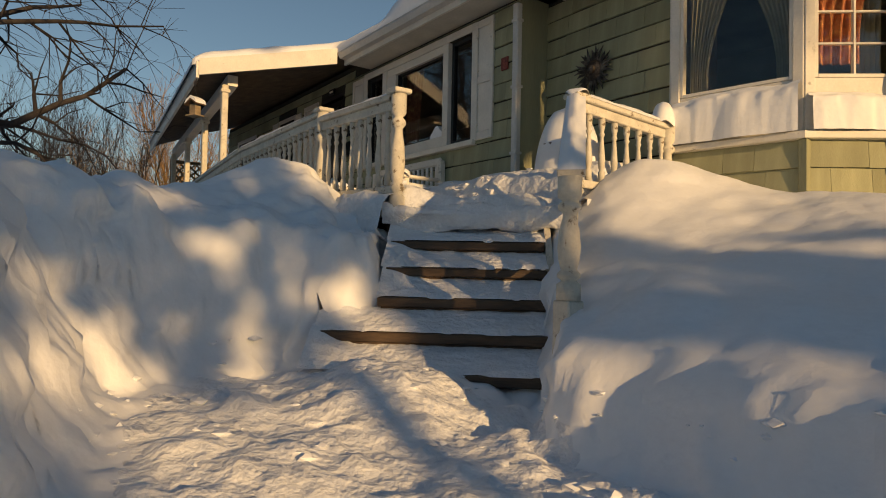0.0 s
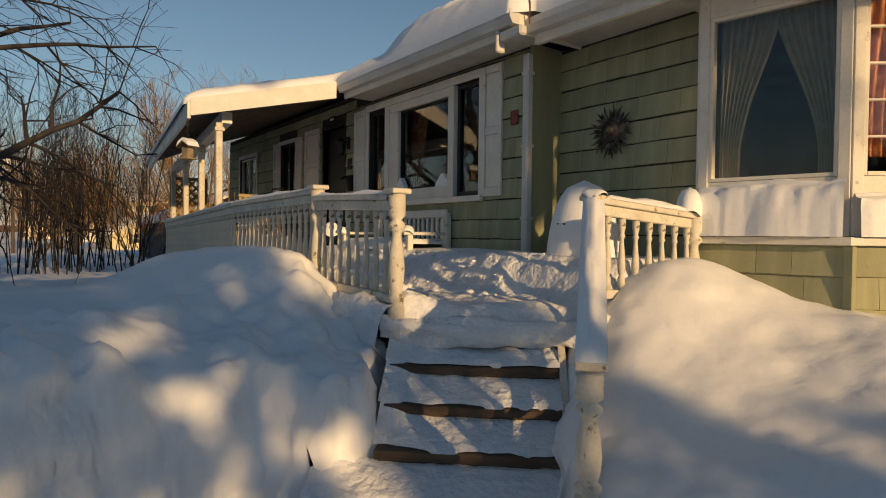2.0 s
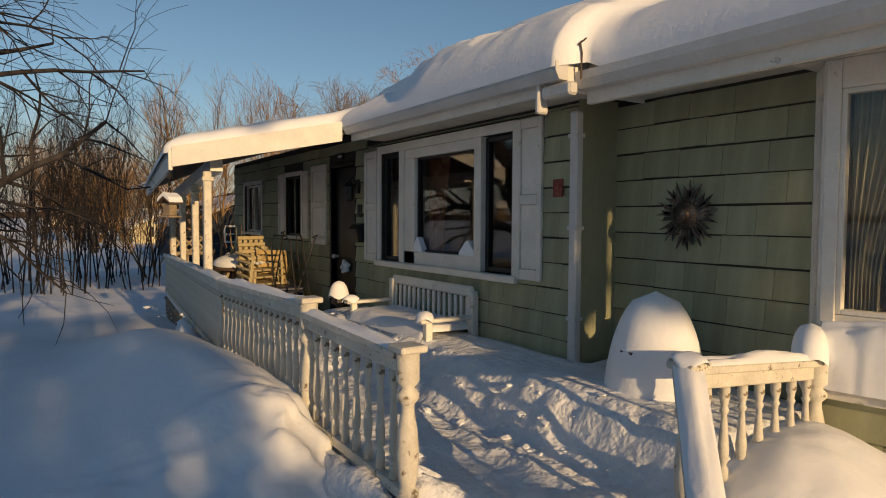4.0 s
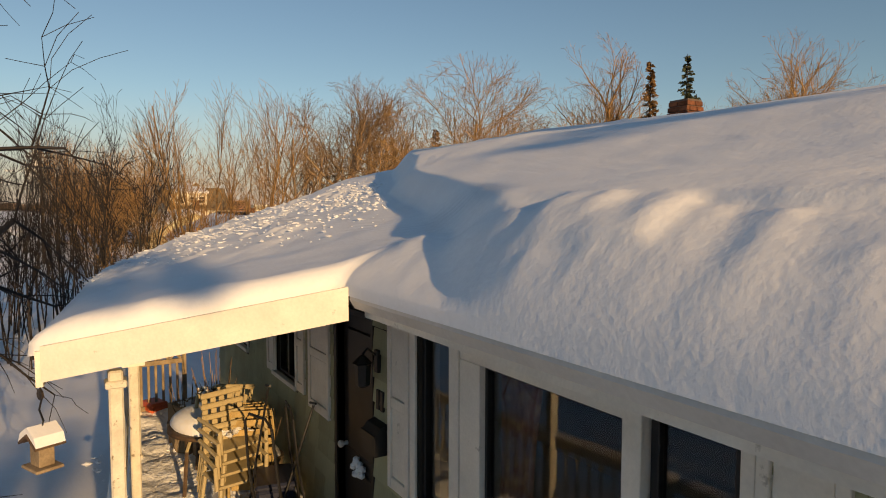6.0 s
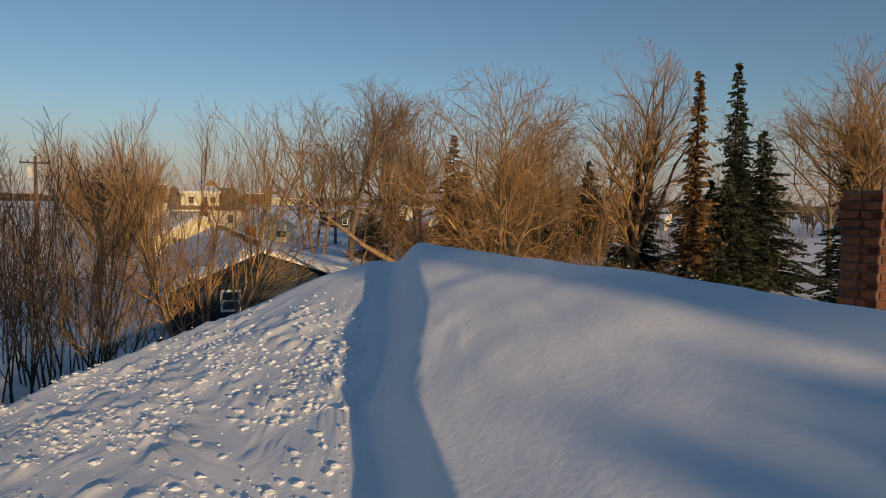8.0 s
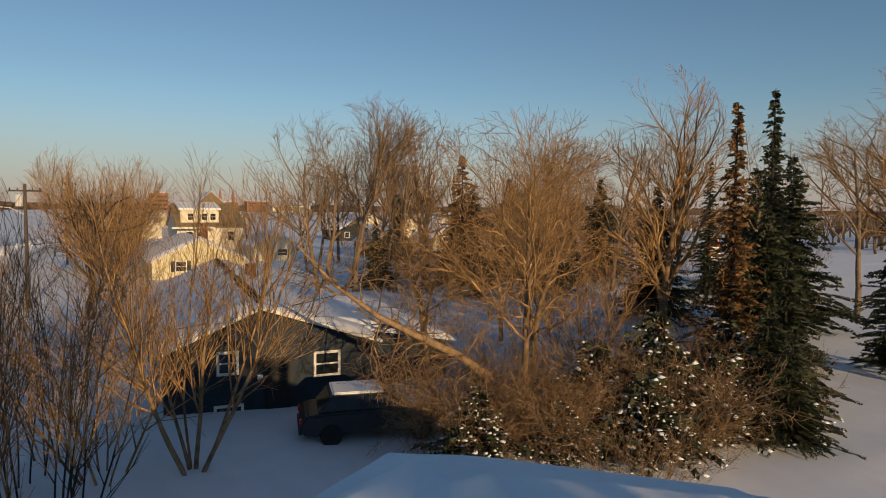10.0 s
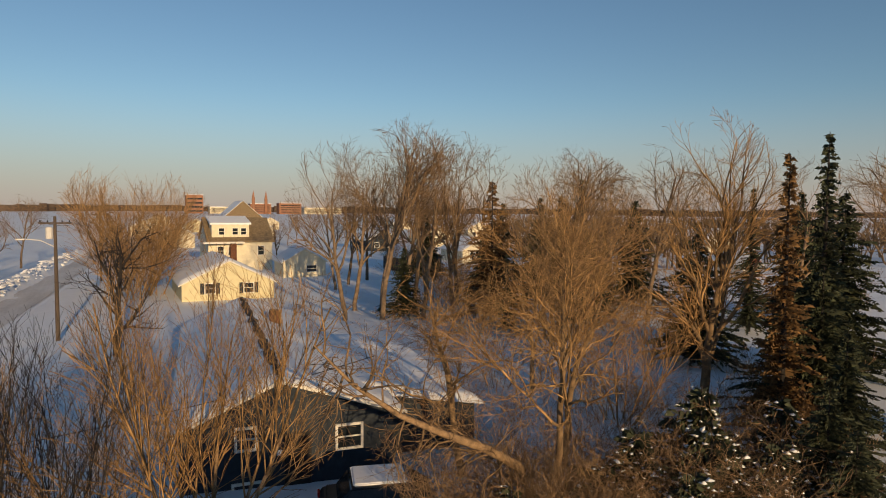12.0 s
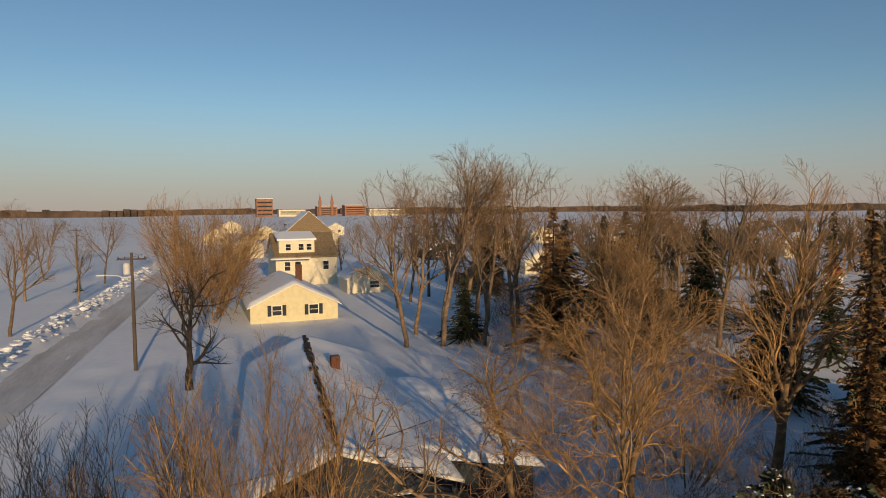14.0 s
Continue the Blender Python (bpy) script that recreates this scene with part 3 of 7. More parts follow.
top[:, 0] -= 0.05
nx, ny = RX.shape
idx = np.arange(nx * ny).reshape(nx, ny)
quads = np.stack([idx[:-1, :-1], idx[1:, :-1], idx[1:, 1:], idx[:-1, 1:]], -1).reshape(-1, 4)
roof_snow = arrays_object("roof_snow", np.stack([RX, RY, top], -1).reshape(-1, 3).tolist(), quads.tolist(), SNOW)
tagged(roof_snow, "thick smooth drift of snow on the roof", "snow", kind="stuff")



def snow_chunks(name, label, rows, seed):
    """Loose broken lumps of snow: rows of (x, y, z, radius)."""
    g = np.random.default_rng(seed)
    n = len(rows)
    rows = np.array(rows, float)
    unit = np.array([(1, 0, 0), (-1, 0, 0), (0, 1, 0), (0, -1, 0), (0, 0, 1), (0, 0, -1), (0.6, 0.6, 0.6), (-0.6, 0.6, 0.5), (0.6, -0.6, 0.5), (-0.6, -0.6, 0.6)])
    tri = np.array([(0, 6, 8), (0, 2, 6), (2, 7, 6), (1, 7, 2), (1, 9, 7), (3, 9, 1), (3, 8, 9), (0, 8, 3), (4, 6, 7), (4, 7, 9), (4, 9, 8), (4, 8, 6), (0, 5, 2), (2, 5, 1), (1, 5, 3), (3, 5, 0)])
    a = g.uniform(0, 2 * np.pi, n)
    P = unit[None] * (1 + g.uniform(-0.32, 0.32, (n, 10, 1))) * np.stack([g.uniform(0.8, 1.5, n), g.uniform(0.7, 1.1, n), g.uniform(0.35, 0.6, n)], -1)[:, None]
    c, s = np.cos(a)[:, None], np.sin(a)[:, None]
    P = np.stack([P[..., 0] * c - P[..., 1] * s, P[..., 0] * s + P[..., 1] * c, P[..., 2]], -1) * rows[:, None, 3:4] + rows[:, None, :3]
    faces = (tri[None] + (np.arange(n) * 10)[:, None, None]).reshape(-1, 3)
    return tagged(arrays_object(name, P.reshape(-1, 3).tolist(), faces.tolist(), SNOW, False), label, "snow", kind="stuff")


def roof_snow_z(x, y):
    return float(top.flat[int(np.argmin((RX - x) ** 2 + (RY - y) ** 2))])


loose = random.Random(19)
rows = []
while len(rows) < 3200:
    x, y = loose.uniform(-10.2, -3.6), loose.uniform(-1.9, 2.2)
    spot_x = -7.9 + 1.0 * y
    if x > np.interp(y, [-0.6, 0.4, 1.1, 2.4], [-3.6, -4.4, -6.2, -8.6]):
        continue
    if loose.random() < math.exp(-((x - spot_x) / 1.9) ** 2) * (1.0 if float(value_noise(np.array(x * 2.5), np.array(y * 2.5))) > 0.45 else 0.15):
        r = 0.006 + 0.026 * loose.random() ** 3
        rows.append((x, y, roof_snow_z(x, y) + r * 0.1, r))
snow_chunks("roof_crumbs", "crumbs of snow fallen over the roof's thin side", rows, 5)

# ---- deck, steps and rails ----
deck = thing("porch_deck", "weathered timber porch deck under trodden snow", "deck")
bm = bmesh.new()
prism(bm, [(X_LEFT + 0.3, float(rail_y(X_LEFT + 0.3)) - 0.03), (-2.6, -2.06), (0.90, -2.06), (1.82, -1.02), (1.86, 0.38), (0.07, 0.38), (0.07, -0.02), (X_LEFT + 0.3, -0.02)], "z", DECK_Z - 0.05, DECK_Z)
part("platform", bm, WOOD, deck)
part("skirt", boxes((-2.6, 0.90, -2.04, -2.0, 1.2, DECK_Z - 0.055)), DARK_WOOD, deck)
part("skirt", slanting_board(X_LEFT + 0.3, float(rail_y(X_LEFT + 0.3)) - 0.01, 1.2, -2.6, -2.04, 1.2, 0.04, DECK_Z - 1.255), DARK_WOOD, deck)

deck_xs = np.arange(X_LEFT + 0.32, 1.9, 0.05)
deck_ys = np.arange(-2.02, 0.40, 0.05)
DX, DY = np.meshgrid(deck_xs, deck_ys, indexing="ij")
DECK_POLY = [(X_LEFT + 0.3, float(rail_y(X_LEFT + 0.3)) + 0.01), (-2.6, -2.02), (0.88, -2.02), (1.80, -1.0), (1.84, 0.38), (0.08, 0.38), (0.08, -0.01), (X_LEFT + 0.3, -0.01)]
for _ in range(2):      # draw the rim of the sheet onto the deck's outline
    out_by = inside_distance(DECK_POLY, DX, DY)
    gx_ = (inside_distance(DECK_POLY, DX + 0.002, DY) - out_by) / 0.002
    gy_ = (inside_distance(DECK_POLY, DX, DY + 0.002) - out_by) / 0.002
    near_rim = (out_by > 0) & (out_by < 0.075)
    DX, DY = np.where(near_rim, DX - gx_ * out_by, DX), np.where(near_rim, DY - gy_ * out_by, DY)
DD = -inside_distance(DECK_POLY, DX, DY)
path_mid = -1.42 + 0.08 * np.sin(DX * 1.3) + 0.6 * (rail_y(DX) + 2.03)
bank = smoothstep(-0.95, -0.62, DY + 0.25 * rough_noise(DX, DY, 2.0, 3)) * smoothstep(-4.6, -3.4, DX)
trodden = 0.10 + 0.10 * rough_noise(DX, DY, 3.5, 4) + 0.10 * smoothstep(0.35, 0.6, np.abs(DY - path_mid))
deck_snow_z = DECK_Z + 0.012 + trodden * (1 - bank) + bank * (0.44 + 0.05 * rough_noise(DX, DY, 1.5, 3))
deck_snow_z = DECK_Z + 0.012 + (deck_snow_z - DECK_Z - 0.012) * np.clip(DD / 0.10, 0, 1) ** 0.5
deck_snow_z = np.maximum(deck_snow_z, DECK_Z + 0.006)
nx, ny = DX.shape
idx = np.arange(nx * ny).reshape(nx, ny)
ok = DD > -0.02
cell = ok[:-1, :-1] & ok[1:, :-1] & ok[1:, 1:] & ok[:-1, 1:]
quads = np.stack([idx[:-1, :-1], idx[1:, :-1], idx[1:, 1:], idx[:-1, 1:]], -1)[cell]
deck_snow = arrays_object("deck_snow", np.stack([DX, DY, deck_snow_z], -1).reshape(-1, 3).tolist(), quads.tolist(), SNOW_TRODDEN)
tagged(deck_snow, "trodden lumpy snow along the porch deck", "snow", kind="stuff")

steps = thing("porch_steps", "dark wooden porch steps half buried in snow", "steps", at=(STEP_MID.x, STEP_MID.y, 0), turn=math.degrees(math.atan2(SIDE.y, SIDE.x)))
RISE, RUN = 0.19, 0.277
snow_cells = []
for k in range(6):
    z = 1.68 - RISE * k
    front = 0.02 - RUN * k            # local y of the nosing
    wide = (-0.72, -0.70, -0.66, -0.66, -0.98, -0.72)[k]
    tread = part("tread", boxes((wide, 0.42, front, front + RUN + 0.03, z - 0.058, z), bevel=0.007), DARK_WOOD, steps)
    if k < 5:
        part("riser", boxes((wide + 0.02, 0.40, front + 0.03, front + 0.05, z - RISE + 0.002, z - 0.060), bevel=0.003), DARK_WOOD, steps)
part("stringer", boxes((0.43, 0.475, -1.45, 0.10, 0.55, 0.75), bevel=0.004), WORN_WHITE, steps)
bm = bmesh.new()
prism(bm, [(0.10, 1.72), (-1.50, 0.62), (-1.50, 0.45), (-1.20, 0.45), (0.10, 1.40)], "x", 0.425, 0.47)
part("stringer", bm, WORN_WHITE, steps, "peeling white side board")

# snow lying on each tread, ragged at the nosing, ramped up to the board above
step_turn = steps.matrix_world
for k in range(6):
    z = 1.68 - RISE * k
    front = 0.02 - RUN * k
    lo = (-0.72, -0.72, -0.70, -0.68, -1.0, -1.0)[k]
    us = np.linspace(lo, 0.43, 60)
    vs = np.linspace(0, 1, 14)
    U, V = np.meshgrid(us, vs, indexing="ij")
    ragged = 0.02 + 0.09 * np.clip(rough_noise(U * 1.0 + 31 * k, V * 0 + k, 4.0, 4) + 0.15, -0.2, 1) + 0.05 * smoothstep(lo + 0.25, lo, U)
    hang = (0.45, 0.30, 0.22, 0.18, 0.10, 0.10)[k]
    fy = front - 0.03 * hang + np.clip(ragged - 0.05 * hang, -0.012, 0.3)
    Y = fy + V * (front + RUN + 0.045 - fy)
    lift = (0.016 + (RISE - 0.085) * V**1.3) * np.clip(V / 0.12, 0, 1) ** 0.5 + 0.012 * rough_noise(U, Y, 12, 3) * V
    lift = lift - 0.040 * hang * (Y < front - 0.001) + 0.02 * hang
    Zs = z + 0.002 + lift + 0.10 * smoothstep(lo + 0.30, lo, U) * V
    nx, ny = U.shape
    idx = np.arange(nx * ny).reshape(nx, ny)
    quads = np.stack([idx[:-1, :-1], idx[1:, :-1], idx[1:, 1:], idx[:-1, 1:]], -1).reshape(-1, 4)
    ob = arrays_object("step_snow", np.stack([U, Y, Zs], -1).reshape(-1, 3).tolist(), quads.tolist(), SNOW_TRODDEN)
    ob.matrix_world = step_turn
    tagged(ob, "scraped snow left lying on a step", "snow", group="snow on the steps", kind="stuff")


def snow_roll(label, points, radius, seed, sink=0.0):
    """Snow drawn over an edge: a lumpy ragged roll along points."""
    pts = [Vector(p) for p in points]
    line = []
    for p, q in zip(pts, pts[1:]):
        n = max(2, int((q - p).length / 0.05))
        line += [p.lerp(q, k / n) for k in range(n)]
    line.append(pts[-1])
    sides = 14
    V, Fq = [], []
    for k, p in enumerate(line):
        d = (line[min(k + 1, len(line) - 1)] - line[max(k - 1, 0)]).normalized()
        a = d.cross(Vector((0, 0, 1))).normalized()
        for j in range(sides):
            w = 2 * math.pi * j / sides
            r = radius * (0.85 + 0.9 * float(rough_noise(np.array(k * 0.05 + seed), np.array(j * 0.17), 3.0, 3)))
            V.append(tuple(p + a * math.cos(w) * r * 0.9 + Vector((0, 0, math.sin(w) * r * 1.25))))
    for k in range(len(line) - 1):
        for j in range(sides):
            Fq.append((k * sides + j, k * sides + (j + 1) % sides, (k + 1) * sides + (j + 1) % sides, (k + 1) * sides + j))
    return tagged(arrays_object("edge_snow", V, Fq, SNOW_TRODDEN), label, "snow", kind="stuff")


snow_roll("ragged snow hanging over the head of the steps", [(0.84, -2.10, 1.69), (1.36, -1.56, 1.69), (1.84, -1.02, 1.70)], 0.085, 2)
snow_roll("snow packed along the side of the deck", [(1.84, -1.04, 1.68), (1.90, -0.3, 1.72), (1.93, 0.1, 1.74)], 0.13, 5)
snow_roll("snow packed against the front of the deck", [(-6.0, -1.78, 1.70), (-2.6, -2.12, 1.74), (0.4, -2.10, 1.70), (0.92, -2.08, 1.66)], 0.13, 9)

rows = []
while len(rows) < 220:
    x, y = loose.uniform(0.9, 4.6), loose.uniform(-5.2, -1.9)
    d = float(inside_distance(FLOOR_POLY, x, y))
    if -0.45 < d < 0.12 or (d < 0 and loose.random() < 0.35):
        r = 0.010 + 0.040 * loose.random() ** 3
        rows.append((x, y, ground_z(x, y) - r * 0.1, r))
snow_chunks("snow_lumps", "broken lumps of snow along the dug-out way", rows, 8)

# ---- windows, doors and fittings of the front ----
def placed(rows, m, bevel=0.004):
    bm = bmesh.new()
    for r in rows:
        box(bm, *r, bevel=bevel)
    bm.transform(m)
    return bm


def pane(x0, x1, z0, z1, parent, m=None, y=0.05, name="pane"):
    bm = boxes((x0, x1, y, y + 0.006, z0, z1), bevel=0)
    if m is not None:
        bm.transform(m)
    p = part(name, bm, GLASS, parent)
    p.visible_shadow = False
    return p


def window_frame(x0, x1, z0, z1, parent, mat, wide=0.05, y0=0.02, y1=0.08, m=None, name="sash"):
    rows = [(x0, x0 + wide, y0, y1, z0, z1), (x1 - wide, x1, y0, y1, z0, z1), (x0 + wide, x1 - wide, y0, y1, z1 - wide, z1), (x0 + wide, x1 - wide, y0, y1, z0, z0 + wide)]
    return part(name, placed(rows, m or Matrix()), mat, parent)


def drape(x0, x1, z0, z1, y, parent, mat, pull=0.0, folds=9, name="curtain", m=None):
    """A hanging cloth with folds; pull draws its lower part towards x0 (negative) or x1 (positive)."""
    us, vs = np.linspace(0, 1, 60), np.linspace(0, 1, 24)
    U, V = np.meshgrid(us, vs, indexing="ij")
    squeeze = 1 - abs(pull) * np.sin(np.clip(V / 0.85, 0, 1) * math.pi / 2) ** 1.5 * 0.9
    X = x0 + (x1 - x0) * (U * squeeze if pull <= 0 else 1 - (1 - U) * squeeze)
    Y = y + 0.022 * np.sin(U * folds * 2 * math.pi + 0.6 * V) + 0.01 * rough_noise(U * 5, V * 2, 1, 2)
    Z = z1 + (z0 - z1) * V
    nx, ny = U.shape
    idx = np.arange(nx * ny).reshape(nx, ny)
    quads = np.stack([idx[:-1, :-1], idx[1:, :-1], idx[1:, 1:], idx[:-1, 1:]], -1).reshape(-1, 4)
    P = np.stack([X, Y, Z], -1).reshape(-1, 3)
    if m is not None:
        R = np.array(m)
        P = P @ R[:3, :3].T + R[:3, 3]
    ob = arrays_object(name, P.tolist(), quads.tolist(), mat)
    ob.parent = parent
    return ob


def shutter(x0, x1, z0, z1, label):
    sh = thing("shutter", label, "shutter", group="window shutters")
    part("stile", boxes((x0, x0 + 0.05, -0.045, -0.014, z0, z1)), WHITE, sh)
    part("stile", boxes((x1 - 0.05, x1, -0.045, -0.014, z0, z1)), WHITE, sh)
    mid = (z0 + z1) / 2
    for za, zb in ((z0, z0 + 0.09), (mid - 0.04, mid + 0.04), (z1 - 0.08, z1)):
        part("rail", boxes((x0 + 0.052, x1 - 0.052, -0.042, -0.016, za, zb)), WHITE, sh)
    for za, zb in ((z0 + 0.09, mid - 0.04), (mid + 0.04, z1 - 0.08)):
        part("panel", boxes((x0 + 0.052, x1 - 0.052, -0.030, -0.016, za + 0.002, zb - 0.002), bevel=0.008), WHITE, sh)
    return sh


# the triple window
triple = tagged(thing("window_1", "white triple window with dark glass, snow in its corners", "window"), kind="structure")
wx0, wx1, wz0, wz1 = WINDOW_GROUP
part("trim", boxes((wx0 - 0.08, wx1 + 0.06, -0.035, -0.012, wz1, wz1 + 0.09)), WHITE, triple)
part("trim", boxes((wx0 - 0.08, wx0, -0.035, -0.012, wz0, wz1)), WHITE, triple)
part("trim", boxes((wx1, wx1 + 0.06, -0.035, -0.012, wz0, wz1)), WHITE, triple)
part("window_sill", boxes((wx0 - 0.10, wx1 + 0.08, -0.075, 0.10, wz0 - 0.065, wz0), bevel=0.008), WHITE, triple)
for x in (-2.70, -1.24):
    part("mullion", boxes((x - 0.055, x + 0.055, -0.03, 0.09, wz0, wz1 - 0.001)), WHITE, triple)
for x0, x1 in ((wx0 + 0.01, -2.765), (-1.175, wx1 - 0.01)):
    window_frame(x0, x1, wz0 + 0.01, wz1 - 0.01, triple, BLACK, 0.045)
    pane(x0 + 0.04, x1 - 0.04, wz0 + 0.05, wz1 - 0.05, triple)
part("trim", boxes((-2.64, -1.30, -0.02, 0.05, wz1 - 0.10, wz1 - 0.002)), WHITE, triple)
part("trim", boxes((-2.64, -2.42, -0.02, 0.05, wz0, wz1 - 0.102)), WHITE, triple)
part("trim", boxes((-2.64, -1.30, -0.02, 0.05, wz0 + 0.001, wz0 + 0.14)), WHITE, triple)
window_frame(-2.42, -1.30, wz0 + 0.142, wz1 - 0.102, triple, BLACK, 0.022)
pane(-2.40, -1.32, wz0 + 0.16, wz1 - 0.12, triple)
bm = bmesh.new()
for cx, w, h in ((-2.36, 0.16, 0.16), (-1.42, 0.22, 0.15)):
    n = 10
    pts = [(cx + w * (k / n - 0.5) * 2 * 0.6, wz0 + 0.14 + h * (0.35 + 0.65 * math.cos((k / n - 0.5) * 2.4) ** 4) * (0.6 if k in (0, n) else 1)) for k in range(n + 1)]
    prism(bm, [(cx - w * 0.62, wz0 + 0.14), *pts, (cx + w * 0.62, wz0 + 0.14)], "y", -0.018, 0.045)
tagged(bm_object("sill_snow", bm, SNOW), "small drifts in the corners of the window", "snow", kind="stuff")
shutter(-0.655, -0.335, 2.76, 4.13, "white wooden panel shutter beside the window")
shutter(-3.62, -3.29, 2.76, 4.10, "white wooden panel shutter beside the window")
drape(-2.66, -2.2, 2.85, 4.1, 0.32, triple, CURTAIN_RED, -0.3, 7)

# smaller windows farther along the porch
for number, (hole, sh) in enumerate(((WINDOW_TWO, ((-6.90, -6.62), (-5.84, -5.56))), (WINDOW_THREE, ())), 2):
    x0, x1, z0, z1 = hole
    w = tagged(thing("window_%d" % number, "white-framed sash window with dark glass", "window"), kind="structure")
    for r in ((x0 - 0.06, x1 + 0.06, -0.03, -0.012, z1, z1 + 0.07), (x0 - 0.06, x0, -0.03, -0.012, z0, z1), (x1, x1 + 0.06, -0.03, -0.012, z0, z1)):
        part("trim", boxes(r), WHITE, w)
    part("window_sill", boxes((x0 - 0.08, x1 + 0.08, -0.06, 0.08, z0 - 0.05, z0)), WHITE, w)
    window_frame(x0 + 0.004, x1 - 0.004, z0 + 0.004, z1 - 0.004, w, BLACK if number == 2 else WHITE, 0.035)
    part("mullion", boxes(((x0 + x1) / 2 - 0.02, (x0 + x1) / 2 + 0.02, 0.015, 0.085, z0 + 0.04, z1 - 0.04)), WHITE if number == 3 else BLACK, w)
    pane(x0 + 0.03, x1 - 0.03, z0 + 0.03, z1 - 0.03, w)
    for a, b in sh:
        shutter(a, b, z0 - 0.03, z1 + 0.05, "narrow white wooden shutter beside a sash window")
shutter(-5.42, -4.86, 2.9, 4.05, "olive panel beside the front door")

# front door
door = tagged(thing("door_1", "dark front door behind a storm screen", "door"), kind="structure")
dx0, dx1, dz0, dz1 = DOOR_HOLE
part("frame", boxes((dx0 - 0.05, dx0, -0.02, 0.14, dz0, dz1 + 0.05)), DARK_DOOR, door)
part("frame", boxes((dx1, dx1 + 0.05, -0.02, 0.14, dz0, dz1 + 0.05)), DARK_DOOR, door)
part("frame", boxes((dx0, dx1, -0.02, 0.14, dz1, dz1 + 0.05)), DARK_DOOR, door)
part("leaf", boxes((dx0 + 0.005, dx1 - 0.005, 0.06, 0.10, dz0 + 0.01, dz1 - 0.005)), DARK_DOOR, door)
for za, zb in ((dz0 + 0.15, dz0 + 0.80), (dz0 + 0.95, dz1 - 0.15)):
    part("panel", boxes((dx0 + 0.12, dx1 - 0.12, 0.045, 0.062, za, zb), bevel=0.012), DARK_DOOR, door)
bm = bmesh.new()
lathe(bm, [(0.02, 0), (0.02, 0.04), (0.032, 0.05), (0.034, 0.075), (0.02, 0.09)], 12, pose(dx0 + 0.07, 0.06, 2.75, 90))
part("knob", bm, METAL_WHITE, door, "pale round door knob")
bm = boxes((-4.47, -4.27, -0.035, -0.014, 4.07, 4.16))
part("number_board", bm, BLACK, door, "dark number board over the door")
part("number_bar", boxes((-4.43, -4.31, -0.042, -0.037, 4.10, 4.13)), WHITE, door)
bm = bmesh.new()
for k in range(9):
    t = k * 2.399
    r = 0.03 + 0.09 * (k / 9) ** 0.5
    bmesh.ops.create_icosphere(bm, subdivisions=1, radius=0.035, matrix=Matrix.Translation((-4.35 + r * math.cos(t), 0.025, 2.62 + r * math.sin(t) * 0.7)))
tagged(bm_object("door_wreath", bm, SNOW), "snowy wreath hanging on the front door", "wreath")

# wall lamp, mailbox and hanging board by the door
lamp = thing("wall_lantern", "black wall lantern beside the door", "lamp")
part("bracket", boxes((-3.84, -3.78, -0.05, -0.014, 3.60, 3.78)), BLACK, lamp)
bm = bmesh.new()
tube(bm, [(-3.81, -0.05, 3.74), (-3.81, -0.12, 3.80), (-3.81, -0.16, 3.76)], 0.010, 6)
part("arm", bm, BLACK, lamp)
bm = bmesh.new()
lathe(bm, [(0.03, 3.50), (0.055, 3.52), (0.065, 3.68), (0.08, 3.69), (0.02, 3.75)], 6, Matrix.Translation((-3.81, -0.16, 0)))
part("shade", bm, BLACK, lamp)
mailbox = thing("mailbox", "black metal mailbox on the wall by the door", "mailbox")
bm = bmesh.new()
prism(bm, [(-0.014, 2.98), (-0.13, 2.98), (-0.13, 3.14), (-0.08, 3.20), (-0.014, 3.22)], "x", -3.90, -3.66)
part("body", bm, BLACK, mailbox)
part("flap", boxes((-3.91, -3.65, -0.14, -0.128, 3.08, 3.15)), BLACK, mailbox)
board = thing("hanging_plaque", "small dark hanging plaque beside the door", "plaque")
part("board", boxes((-3.84, -3.79, -0.035, -0.014, 3.30, 3.46)), BLACK, board)
part("board", boxes((-3.77, -3.72, -0.035, -0.014, 3.30, 3.46)), BLACK, board)

# little red plaque, and the sun ornament
plaque = thing("red_plaque", "small square red plaque on the shingles", "plaque")
part("tile", boxes((-0.20, -0.09, -0.042, -0.020, 3.46, 3.60), bevel=0.006), PLAQUE_RED, plaque)

orn = thing("sun_ornament", "rusty metal sunburst ornament on the wall", "ornament", at=(0.77, 0.345, 3.31))
bm = bmesh.new()
lathe(bm, [(0.115, -0.012), (0.115, 0.0), (0.095, 0.02), (0.06, 0.035), (0.02, 0.04)], 20, pose(0, 0, 0, 90))
part("disc", bm, RUST, orn)
bm = bmesh.new()
lathe(bm, [(0.05, 0.0), (0.045, 0.02), (0.02, 0.03)], 12, pose(0, -0.035, 0, 90))
part("face", bm, RUST, orn)
for k in range(30):
    a = 2 * math.pi * k / 30
    long = 0.255 if k % 2 else 0.215
    bm = bmesh.new()
    wob = 0.014 * (1 if k % 4 < 2 else -1)
    outline = [(0.105, -0.010), (0.17, -0.016 + wob), (long, wob * 0.2), (0.17, 0.014 + wob), (0.105, 0.010)]
    prism(bm, outline, "y", -0.012, -0.004)
    bm.transform(Matrix.Rotation(a, 4, "Y"))
    part("ray", bm, RUST, orn)

